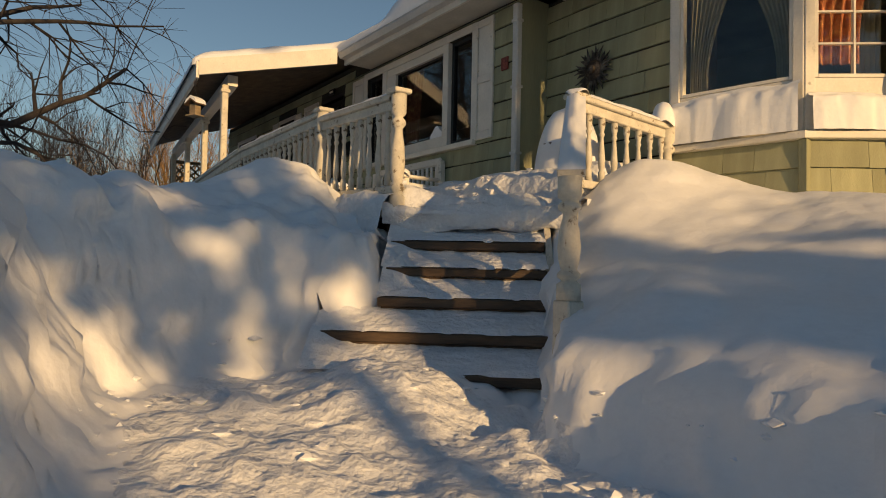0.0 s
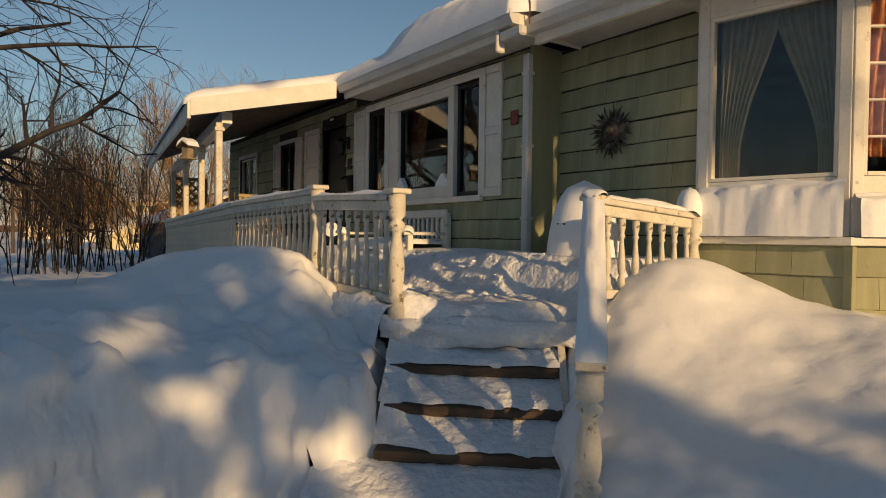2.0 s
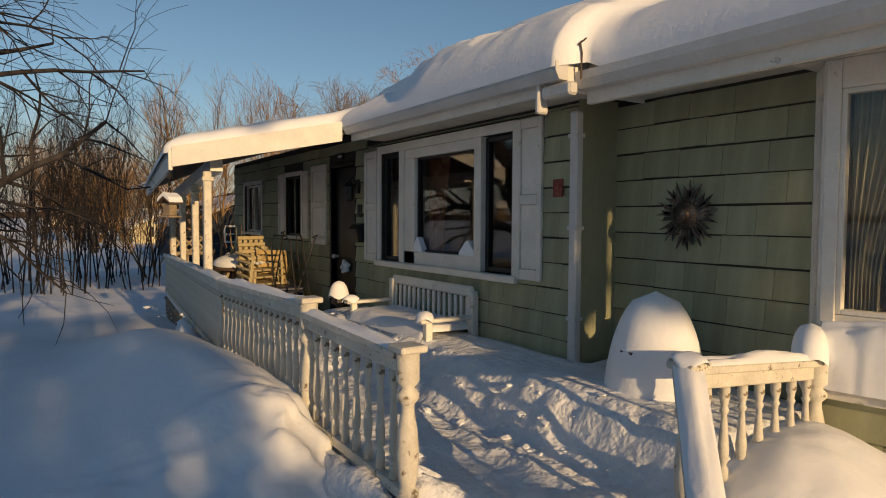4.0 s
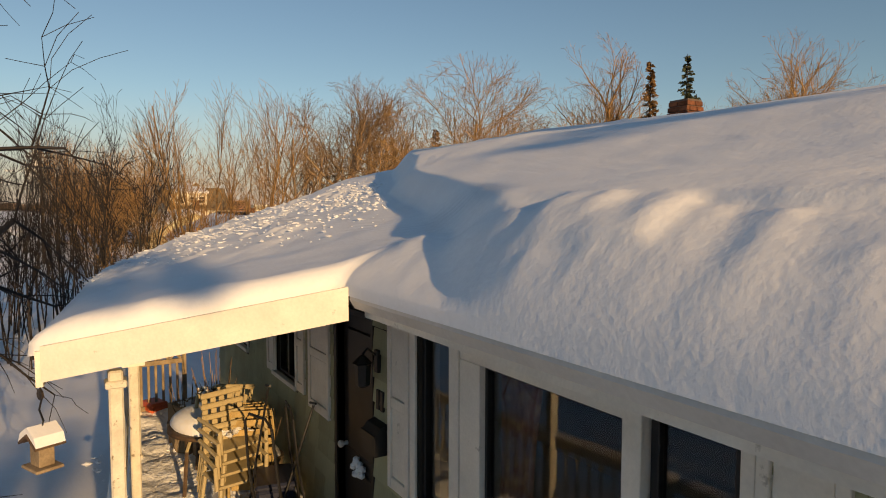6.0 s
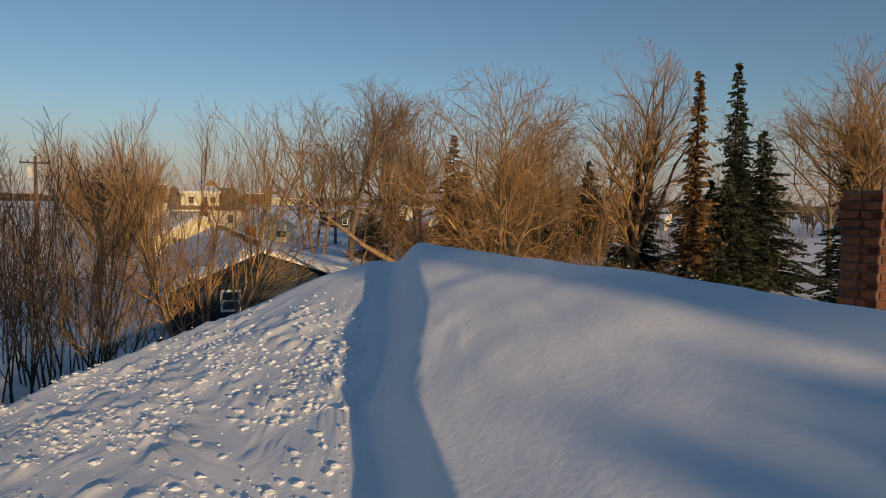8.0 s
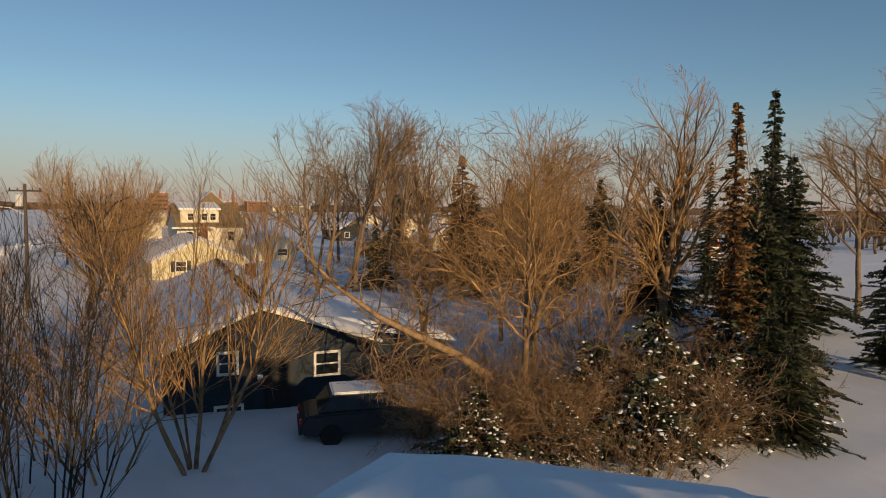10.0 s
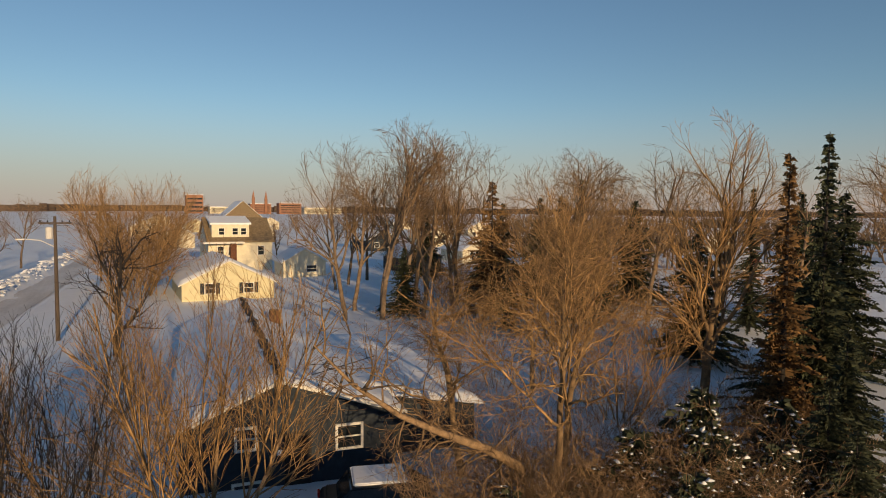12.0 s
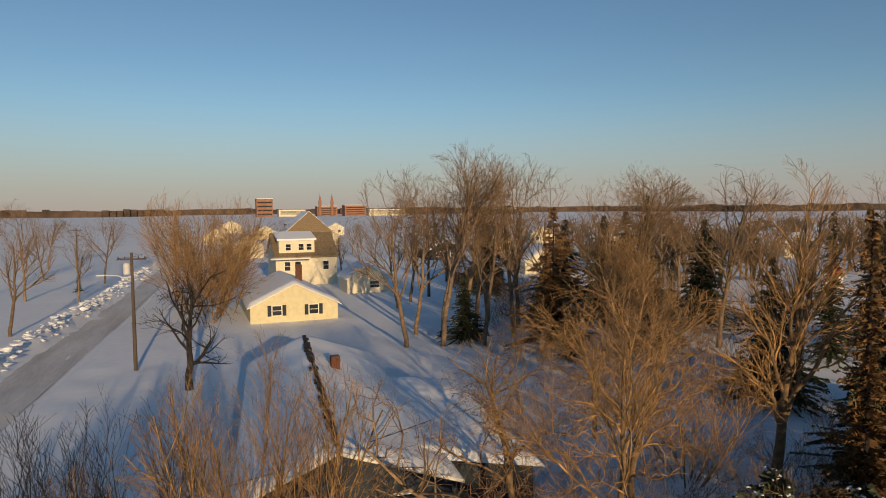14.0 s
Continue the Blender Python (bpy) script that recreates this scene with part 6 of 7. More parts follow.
for side in range(420):
    a0, a1 = math.radians(20 + side * 0.5), math.radians(20 + (side + 1) * 0.5)
    R = 2300 + 300 * math.sin(side * 0.11)
    h = 11 + 10 * float(value_noise(np.array(side * 0.35), np.array(1.5))) + 6 * float(value_noise(np.array(side * 1.7), np.array(4.5)))
    n0 = len(V)
    for a in (a0, a1):
        V += [(-R * math.sin(a), R * math.cos(a), -3), (-R * math.sin(a), R * math.cos(a), h), (-(R + 60) * math.sin(a), (R + 60) * math.cos(a), h - 3)]
    Fc += [(n0, n0 + 3, n0 + 4, n0 + 1), (n0 + 1, n0 + 4, n0 + 5, n0 + 2)]
tagged(arrays_object("far_woods", V, Fc, FAR_WOODS, False), "dark line of woods along the horizon", "woods", kind="stuff")

# poles and wires
def utility_pole(x, y, top, lamp=False):
    z = ground_z(x, y)
    p = thing("utility_pole", "dark wooden utility pole in the snow" if not lamp else "dark wooden utility pole with street lamp and transformer", "utility pole", at=(x, y, z), group="utility poles")
    h = top - z
    bm = bmesh.new()
    lathe(bm, [(0.16, -0.3), (0.15, 0.3), (0.10, h)], 10)
    part("shaft", bm, POLE_WOOD, p)
    part("crossarm", boxes((-0.06, 0.06, -1.0, 1.0, h - 0.55, h - 0.43), bevel=0.01), POLE_WOOD, p)
    for k in (-0.9, -0.45, 0.45, 0.9):
        bm = bmesh.new()
        lathe(bm, [(0.03, 0), (0.05, 0.04), (0.03, 0.09), (0.045, 0.12), (0.01, 0.16)], 8, Matrix.Translation((0, k, h - 0.43)))
        part("insulator", bm, DARK_GLASS, p)
    if lamp:
        bm = bmesh.new()
        lathe(bm, [(0.22, 0), (0.24, 0.05), (0.24, 0.75), (0.16, 0.85)], 12, Matrix.Translation((0.05, -0.35, h - 1.6)))
        part("transformer", bm, METAL_WHITE, p)
        bm = bmesh.new()
        tube(bm, [(0, 0, h - 2.2), (0, -0.9, h - 1.7), (0, -1.9, h - 1.6)], 0.035, 6)
        part("lamp_arm", bm, METAL_WHITE, p)
        part("lamp_head", boxes((-0.10, 0.10, -2.4, -1.85, h - 1.68, h - 1.56), bevel=0.03), METAL_WHITE, p)
    return p


utility_pole(-58.5, -3.2, 9.4, True)
utility_pole(-156, -22, 9.2)
utility_pole(-163, -1.2, 9.6)
utility_pole(-104, -1.6, 9.6)
for label, a, b, sag in (("thin black wire across the yard", (-24, -15.0, 4.4), (-28.0, 9.3, 4.6), 0.9), ("thin black wire between poles", (-58.5, -4.1, 9.0), (-104, -2.5, 9.2), 0.8), ("thin black wire between poles", (-58.5, -2.3, 9.0), (-104, -0.7, 9.2), 0.8), ("thin black wire between poles", (-104, -1.6, 9.2), (-163, -1.2, 9.2), 1.0)):
    bm = bmesh.new()
    tube(bm, [tuple(a[i] + (b[i] - a[i]) * k / 16 - (4 * sag * (k / 16) * (1 - k / 16) if i == 2 else 0) for i in range(3)) for k in range(17)], 0.016, 4)
    tagged(bm_object("wire", bm, BLACK), label, "wire", group="overhead wires")

# parked car
car = thing("parked_car", "dark parked car with snow on its roof", "car", at=(-23.0, 8.1, ground_z(-23.0, 8.1)), turn=75)
bm = bmesh.new()
prism(bm, [(-2.2, 0.35), (-2.25, 0.75), (-2.05, 0.95), (-0.9, 1.0), (1.0, 1.0), (2.0, 0.9), (2.2, 0.7), (2.15, 0.35)], "y", -0.88, 0.88)
bmesh.ops.bevel(bm, geom=list(bm.edges), offset=0.06, segments=2, affect="EDGES")
part("body", bm, CAR_PAINT, car)
bm = bmesh.new()
prism(bm, [(-1.75, 0.98), (-1.35, 1.46), (0.35, 1.48), (1.1, 0.98)], "y", -0.76, 0.76)
bmesh.ops.bevel(bm, geom=list(bm.edges), offset=0.05, segments=2, affect="EDGES")
part("cabin", bm, DARK_GLASS, car)
for y in (-0.765, 0.765):
    part("pillar", placed([(-0.45, -0.37, y - 0.012, y + 0.012, 1.0, 1.46)], Matrix(), 0), CAR_PAINT, car)
part("roof_snow", placed([(-1.30, 0.25, -0.68, 0.66, 1.47, 1.55)], Matrix(), 0.06), SNOW, car, "snow on its roof")
part("bonnet_snow", placed([(1.15, 2.0, -0.75, 0.75, 0.93, 1.03)], Matrix(), 0.04), SNOW, car)
for x in (-1.35, 1.35):
    for y in (-0.86, 0.86):
        bm = bmesh.new()
        lathe(bm, [(0.20, -0.10), (0.31, -0.10), (0.33, -0.06), (0.33, 0.06), (0.31, 0.10), (0.20, 0.10)], 18, Matrix.Translation((x, y, 0.33)) @ Matrix.Rotation(math.pi / 2, 4, "X"))
        wheel = part("wheel", bm, TYRE, car)
        bm = bmesh.new()
        lathe(bm, [(0.20, -0.09), (0.12, -0.105), (0.05, -0.11)], 14, Matrix.Translation((x, y, 0.33)) @ Matrix.Rotation(math.pi / 2 if y < 0 else -math.pi / 2, 4, "X"))
        part("rim", bm, METAL_WHITE, wheel)
for y in (-0.70, 0.70):
    part("tail_light", placed([(-2.27, -2.20, y - 0.14, y + 0.14, 0.68, 0.84)], Matrix(), 0.01), TAIL_RED, car)
    part("headlight", placed([(2.14, 2.21, y - 0.15, y + 0.15, 0.60, 0.74)], Matrix(), 0.01), METAL_WHITE, car)
part("bumper", placed([(-2.30, -2.18, -0.84, 0.84, 0.38, 0.55)], Matrix(), 0.03), CAR_PAINT, car)

# chimney of the house below
brick_chimney("red brick chimney rising from the snowy roof", -5.40, 5.60, 4.4, 6.46, 0.33, 0.33)

# ---- trees ----
class Wood:
    """Tapered branches gathered as plain lists, thick ones apart from thin ones."""
    def __init__(self, seed):
        self.rng = random.Random(seed)
        self.thick, self.thin = [], []

    def segment(self, a, b, r0, r1):
        (self.thick if r0 > 0.04 else self.thin).append((tuple(a), tuple(b), r0, r1))

    def grow(self, p, d, length, r, level, spec):
        rng = self.rng
        n = max(2, int(length / spec["step"][min(level, 3)]))
        step = length / n
        end = max(r * spec["taper"], 0.004)
        env = spec["env"]
        rise = spec["rise"][min(level, 3)]
        bend = spec["bend"] * (1.5 if level else 0.6)
        for k in range(n):
            f1 = (k + 1) / n
            d = (d + Vector((rng.gauss(0, bend), rng.gauss(0, bend), rng.gauss(0, bend) + rise * step))).normalized()
            q = p + d * step
            if level and env and (q.x**2 + q.y**2) / env[0] ** 2 + ((q.z - env[1]) / env[2]) ** 2 > 1.0:
                break
            r0, r1 = r + (end - r) * k / n, r + (end - r) * f1
            self.segment(p, q, r0, r1)
            p = q
            if level < spec["levels"] and f1 > spec["bare"][min(level, 3)]:
                for _ in range(spec["sprout"][level]):
                    if rng.random() < spec["chance"][level]:
                        away = Matrix.Rotation(rng.uniform(0, 2 * math.pi), 3, d) @ d.orthogonal().normalized()
                        spread = rng.uniform(*spec["angle"])
                        nd = (d * math.cos(spread) + away * math.sin(spread)).normalized()
                        nl = length * rng.uniform(*spec["ratio"][level]) * (1.15 - 0.5 * f1)
                        if nl > spec["least"]:
                            self.grow(p, nd, nl, max(r1 * rng.uniform(0.45, 0.72), spec["thinnest"]), level + 1, spec)
        return p


def tubes(name, segs, sides, mat):
    """Many short tapered tubes in one mesh."""
    n = len(segs)
    A = np.array([s[0] for s in segs]).reshape(n, 3)
    B = np.array([s[1] for s in segs]).reshape(n, 3)
    R = np.array([(s[2], s[3]) for s in segs]).reshape(n, 2)
    d = B - A
    d /= np.maximum(np.linalg.norm(d, axis=1, keepdims=True), 1e-9)
    h = np.where(np.abs(d[:, 2:3]) > 0.9, [[1.0, 0, 0]], [[0, 0, 1.0]])
    u = np.cross(d, h)
    u /= np.linalg.norm(u, axis=1, keepdims=True)
    w = np.cross(d, u)
    ang = np.arange(sides) * 2 * np.pi / sides
    ring = u[:, None] * np.cos(ang)[None, :, None] + w[:, None] * np.sin(ang)[None, :, None]
    V = np.concatenate([A[:, None] + ring * R[:, :1, None], B[:, None] + ring * R[:, 1:, None]], 1).reshape(-1, 3)
    base = (np.arange(n) * 2 * sides)[:, None, None]
    k = np.arange(sides)
    F = np.stack([k, (k + 1) % sides, (k + 1) % sides + sides, k + sides], -1)[None] + base
    return arrays_object(name, V.tolist(), F.reshape(-1, 4).tolist(), mat)


TWIGS_OF = {BARK.name: TWIGS, BARK_WARM.name: TWIGS_WARM, BARK_DARK_SHADE.name: TWIGS_DARK_SHADE}


def bare_tree(name, label, seed, spec, bark, stems=1, lean=(0, 0), spread_base=0.0, group="bare trees"):
    tree = thing(name, label, "tree", group=group)
    wood = Wood(seed)
    for s in range(stems):
        a = wood.rng.uniform(0, 2 * math.pi) if stems > 1 else 0
        many = stems > 1
        base = Vector((math.cos(a) * spread_base * many * wood.rng.uniform(0.3, 1), math.sin(a) * spread_base * many * wood.rng.uniform(0.3, 1), -0.3))
        d = Vector((lean[0] + math.cos(a) * spec["open"] * many, lean[1] + math.sin(a) * spec["open"] * many, 1)).normalized()
        wood.grow(base, d, spec["height"] * wood.rng.uniform(0.75, 1.05), spec["trunk"] * (1 if stems == 1 else wood.rng.uniform(0.5, 0.85)), 0, spec)
    if not wood.thick:
        wood.thick = wood.thin[:4]
    trunk = tubes("trunk", wood.thick, 7, bark)
    trunk.parent = tree
    if wood.thin:
        crown = tubes("crown", wood.thin, 3, TWIGS_OF[bark.name])
        crown.parent = tree
        crown["label"] = "bare branching twigs"
    return tree


ROUND = dict(height=7.4, trunk=0.11, step=[0.45, 0.32, 0.22, 0.17], taper=0.30, bend=0.11, rise=[0.05, 0.10, 0.10, 0.08], levels=4, bare=[0.22, 0.2, 0.1, 0.1], sprout=[2, 2, 2, 2], chance=[0.74, 0.60, 0.62, 0.50],
             angle=(0.45, 1.0), ratio=[(0.50, 0.78), (0.36, 0.60), (0.35, 0.62), (0.40, 0.75)], least=0.14, thinnest=0.0036, open=0.3, env=(3.4, 4.6, 3.5))
TALL = dict(ROUND, height=10.5, trunk=0.16, chance=[0.85, 0.75, 0.8, 0.30], bend=0.12, step=[0.8, 0.6, 0.45, 0.45], rise=[0.05, 0.14, 0.10, 0.06], bare=[0.30, 0.2, 0.12, 0.1], angle=(0.35, 0.80), thinnest=0.0085, least=0.3, env=(3.9, 6.6, 4.9))
UPRIGHT = dict(ROUND, levels=3, height=7.0, trunk=0.075, step=[0.5, 0.36, 0.28, 0.3], bend=0.06, rise=[0.04, 0.16, 0.14, 0.10], bare=[0.22, 0.12, 0.1, 0.1], angle=(0.28, 0.62), ratio=[(0.32, 0.52), (0.34, 0.52), (0.35, 0.60)], open=0.42, sprout=[2, 2, 1], chance=[0.85, 0.66, 0.8], thinnest=0.0045, env=(3.2, 3.9, 4.3))
SLIM = dict(UPRIGHT, height=6.4, trunk=0.050, levels=2, open=0.14, sprout=[2, 2], chance=[0.7, 0.6], ratio=[(0.20, 0.38), (0.3, 0.55)], thinnest=0.0055, bare=[0.25, 0.15, 0.1, 0.1], env=None)
BUSHY = dict(UPRIGHT, height=4.6, trunk=0.045, levels=3, step=[0.4, 0.3, 0.3, 0.3], sprout=[2, 2, 1], chance=[0.75, 0.62, 0.8], open=0.60, angle=(0.3, 0.8), bare=[0.15, 0.1, 0.1, 0.1], ratio=[(0.35, 0.6), (0.35, 0.55), (0.4, 0.6)], env=(2.7, 2.4, 2.7))
GNARLED = dict(ROUND, height=5.4, trunk=0.12, bend=0.15, rise=[0.02, 0.05, 0.03, 0.0], angle=(0.5, 1.15), bare=[0.36, 0.15, 0.1, 0.1], env=(2.6, 3.5, 2.6))
BRUSH = dict(BUSHY, height=2.2, trunk=0.02, levels=2, sprout=[2, 2], chance=[0.9, 0.8], bend=0.14, rise=[0, 0.05, 0.0, 0.0], open=0.7, thinnest=0.006, env=None)
SCRUB = dict(BRUSH, height=3.0, step=[0.6, 0.5, 0.5, 0.5], open=0.55, trunk=0.03, thinnest=0.010)
WILLOW = dict(ROUND, levels=3, height=6.5, trunk=0.24, step=[0.6, 0.5, 0.42, 0.36], bend=0.16, rise=[0.05, -0.02, -0.14, -0.30], angle=(0.5, 1.1), bare=[0.30, 0.15, 0.1, 0.1], sprout=[2, 2, 2], chance=[0.9, 0.8, 0.8], ratio=[(0.55, 0.85), (0.35, 0.6), (0.35, 0.8)], thinnest=0.005, env=None)


def tree_height(tree):
    return max(v[2] for child in tree.children if child.type == "MESH" for v in child.bound_box)


def set_down(tree, x, y, turn=0.0, size=1.0, sink=0.05):
    tree.matrix_basis = pose(x, y, ground_z(x, y) - sink, 0, 0, turn) @ Matrix.Scale(size, 4)
    return tree


def set_top(tree, x, y, top, turn=0.0):
    """Stands a tree at x, y, so scaled that its crown ends at the height top."""
    return set_down(tree, x, y, turn, (top - ground_z(x, y)) / tree_height(tree))


def more(tree, rows, label=""):
    for x, y, turn, top in rows:
        t = set_top(copy_thing(tree, Matrix()), x, y, top, turn)
        if label:
            t["label"] = label


tree_round = set_top(bare_tree("bare_tree", "bare round-crowned tree, twigs gold in low sun", 3, dict(ROUND, bare=[0.42, 0.2, 0.1, 0.1], angle=(0.35, 0.85)), BARK_WARM), -20.3, 12.1, 11.0, 40)
tree_round_b = set_top(bare_tree("bare_tree", "wide bare tree with ascending limbs", 14, dict(ROUND, trunk=0.17, chance=[0.74, 0.52, 0.5, 0.36], angle=(0.25, 0.65), bare=[0.32, 0.15, 0.1, 0.1], env=(2.7, 5.4, 4.4)), BARK_WARM), -25.0, 23.0, 14.5, 44)
tree_tall = set_top(bare_tree("bare_tree", "tall bare tree with a domed crown", 8, TALL, BARK), -60, 25.5, 19.0, 0)
tree_tall_b = set_top(bare_tree("bare_tree", "tall bare tree with a broad crown", 18, dict(TALL, env=(5.2, 5.8, 4.6), angle=(0.5, 1.0)), BARK), -57, 21, 17.0, 0)
tree_up = set_top(bare_tree("bare_tree", "vase-shaped bare tree with many golden stems", 5, UPRIGHT, BARK_WARM, stems=7, spread_base=0.15), -21.9, 2.65, 9.6, 10)
tree_slim = set_top(bare_tree("sapling_clump", "clump of slim saplings in snow, shade in their dark bark colour", 9, SLIM, BARK_DARK_SHADE, stems=7, spread_base=0.9, group="sapling clumps"), -19.7, -2.0, 8.4, 0)
tree_bushy = set_top(bare_tree("bare_bush", "dense reddish bare bush glowing in low sun", 12, BUSHY, BARK_WARM, stems=7, spread_base=0.3, group="bare bushes"), -22.5, 0.6, 7.0, 0)
tree_gnarled = set_top(bare_tree("bare_tree", "gnarled bare fruit tree with tangled twigs", 21, GNARLED, BARK_WARM), -25.1, 11.5, 8.6, 20)
brush = set_down(bare_tree("brushwood", "tangle of brown brushwood", 31, BRUSH, BARK, stems=10, spread_base=0.9, group="brushwood"), -22, 13.5, 0, 1.0)
scrub = set_down(bare_tree("bare_shrub", "brown leafless shrub standing in snow", 33, SCRUB, BARK, stems=9, spread_base=0.5, group="garden shrubs"), -34, 18.5, 0, 1.0)

more(tree_tall, ((-63, 20.6, 40, 16.5), (-67, 30, 190, 18.5), (-56, 24.5, 110, 17.0), (-58, 33, 270, 16.5), (-50, 33, 330, 14.0), (-62, 31, 160, 18.0), (-58, 18.0, 250, 16.5), (-64, 26, 75, 19.0), (-59, 29, 305, 17.5), (-84, 27, 30, 15.5), (-80, 24, 260, 14), (-54, 37, 200, 16), (-62, 46, 20, 17.5), (-79, -16, 70, 13.5), (-105, -14, 10, 11.5), (-72, 60, 140, 15.5),
                 (-108, -21, 10, 14.5), (-116, -28, 220, 13.5), (-140, 60, 40, 13), (-132, 48, 10, 12), (-145, -26, 300, 12), (-200, 60, 0, 12), (-110, 90, 0, 14), (-38, 48, 30, 15)))
more(tree_tall_b, ((-61, 22.5, 15, 17.5), (-88, 31, 100, 15.5), (-57, 41, 300, 16.5), (-66, 52, 80, 17), (-84, 72, 0, 14.5), (-131, -14, 80, 12.2), (-150, 40, 70, 11), (-170, -30, 30, 12), (-220, 5, 0, 11), (-30, 50, 70, 15.5), (-47, 42, 20, 16), (-95, 48, 60, 13)))
more(tree_round_b, ((-20.0, 32.5, 90, 15.0), (-16.5, 30, 200, 13.5), (-44, 30, 10, 11.5)))
more(tree_bushy, ((-93, 2.6, 0, 15.6), (-88, 1.0, 60, 14.0), (-99, 4.0, 120, 15.0), (-84, 2.8, 210, 13.0)), "broad russet bare tree beside the street")
set_top(bare_tree("bare_tree", "spreading bare tree in the front yard, shade darkening its bark colour", 22, dict(GNARLED, levels=3, trunk=0.16, bare=[0.25, 0.12, 0.1, 0.1], env=(3.6, 3.6, 3.0), thinnest=0.008), BARK_DARK_SHADE), -51, 0.6, 9.6, 30)
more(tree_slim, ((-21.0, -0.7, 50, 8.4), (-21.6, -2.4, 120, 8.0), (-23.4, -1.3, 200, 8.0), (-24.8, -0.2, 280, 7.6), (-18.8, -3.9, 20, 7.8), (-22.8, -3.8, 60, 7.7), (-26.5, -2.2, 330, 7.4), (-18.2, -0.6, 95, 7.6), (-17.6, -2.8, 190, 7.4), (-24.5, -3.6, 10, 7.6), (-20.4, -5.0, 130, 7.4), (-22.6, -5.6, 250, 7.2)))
more(tree_bushy, ((-79, 2.2, 160, 9.5), (-84, 4.5, 20, 10.5), (-27, 20.5, 200, 7.5), (-80, 33, 10, 8)))
more(tree_gnarled, ((-33, 20, 310, 8.0), (-24.6, 15.6, 140, 9.0)))
more(tree_round, ((-46, 31, 130, 10.5), (-38, 27.5, 250, 9.5)))
THICKET = dict(BRUSH, height=2.9, trunk=0.022, bend=0.20, sprout=[2, 2, 2], levels=3, chance=[0.8, 0.7, 0.5], ratio=[(0.35, 0.7), (0.35, 0.6), (0.4, 0.7)], open=0.75, rise=[-0.02, -0.04, -0.08, -0.1], thinnest=0.006, least=0.2)
thicket = set_down(bare_tree("thicket", "dense tangled thicket of brown stems", 36, THICKET, BARK, stems=12, spread_base=0.8, group="thickets"), -20.2, 9.6, 0, 1.0)
thick_rng = random.Random(23)
for k in range(16):
    f = thick_rng.random()
    set_down(copy_thing(thicket, Matrix()), -20.8 + 3.2 * f + thick_rng.uniform(-1.6, 0.4), 9.0 + 8.5 * f + thick_rng.uniform(-0.5, 1.2), thick_rng.uniform(0, 360), thick_rng.uniform(0.7, 1.25))
spot = random.Random(6)
for k in range(18):
    x, y = spot.uniform(-29, -17.5), spot.uniform(11.5, 26)
    if x > -19 and y < 13:
        continue
    set_down(copy_thing(brush, Matrix()), x, y, spot.uniform(0, 360), spot.uniform(0.8, 1.35))
for k in range(16):
    set_down(copy_thing(brush, Matrix()), spot.uniform(-21.5, -15.8), spot.uniform(10.2, 18), spot.uniform(0, 360), spot.uniform(0.6, 1.0))
for k in range(46):
    a, far_off = radians(spot.uniform(24, 60)), spot.uniform(30, 95)
    x, y = -6 - math.cos(a) * far_off, 1.2 + math.sin(a) * far_off
    set_down(copy_thing(scrub, Matrix()), x, y, spot.uniform(0, 360), spot.uniform(0.7, 1.5))

for k in range(16):
    a, far_off = radians(spot.uniform(-4, 14)), spot.uniform(95, 210)
    x, y = -6 - math.cos(a) * far_off, 1.2 + math.sin(a) * far_off
    if abs(y - float(road_mid(x))) < 5 or (-126 < x < -108 and 9 < y < 25):
        continue
    set_top(copy_thing(tree_tall_b if k % 2 else tree_tall, Matrix()), x, y, spot.uniform(7, 11), spot.uniform(0, 360))

# thin woods and hedges between the far houses, all the way to the shore
far_segs = []
far_rng = random.Random(58)
while len(far_segs) < 16000:
    out = 95 + 330 * far_rng.random() ** 1.2
    aside = far_rng.uniform(0.16, 1.25)
    x, y = -6 - out * (0.924 - 0.377 * aside), 1.2 + out * (0.377 + 0.924 * aside)
    if float(value_noise(np.array(x * 0.02), np.array(y * 0.02))) < 0.36:
        continue
    z, tall = ground_z(x, y) - 0.2, far_rng.uniform(4.5, 10.5)
    for stem in range(far_rng.choice((1, 1, 2, 3))):
        foot = Vector((x + far_rng.gauss(0, 0.5) * stem, y + far_rng.gauss(0, 0.5) * stem, z))
        fork = foot + Vector((far_rng.gauss(0, 0.3), far_rng.gauss(0, 0.3), tall * far_rng.uniform(0.25, 0.4)))
        far_segs.append((tuple(foot), tuple(fork), 0.22, 0.18))
        for limb in range(7):
            a, lean = far_rng.uniform(0, 2 * math.pi), far_rng.uniform(0.15, 0.42)
            tip = fork + Vector((math.cos(a) * lean, math.sin(a) * lean, far_rng.uniform(0.45, 0.62))) * tall
            far_segs.append((tuple(fork), tuple(tip), 0.14, 0.06))
            for twig in range(3):
                p = fork.lerp(tip, far_rng.uniform(0.35, 0.95))
                q = p + Vector((far_rng.gauss(0, 0.11), far_rng.gauss(0, 0.11), far_rng.uniform(0.06, 0.22))) * tall
                far_segs.append((tuple(p), tuple(q), 0.08, 0.04))
tagged(tubes("distant_trees", far_segs, 3, BARK), "bare brown trees and hedges in the distance", "trees", kind="stuff")

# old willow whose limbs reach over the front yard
set_down(bare_tree("willow_tree", "old bare willow with drooping dark twigs", 17, WILLOW, BARK_DARK_SHADE, lean=(0.12, 0.42)), -7.6, -7.0, 0, 0.82)

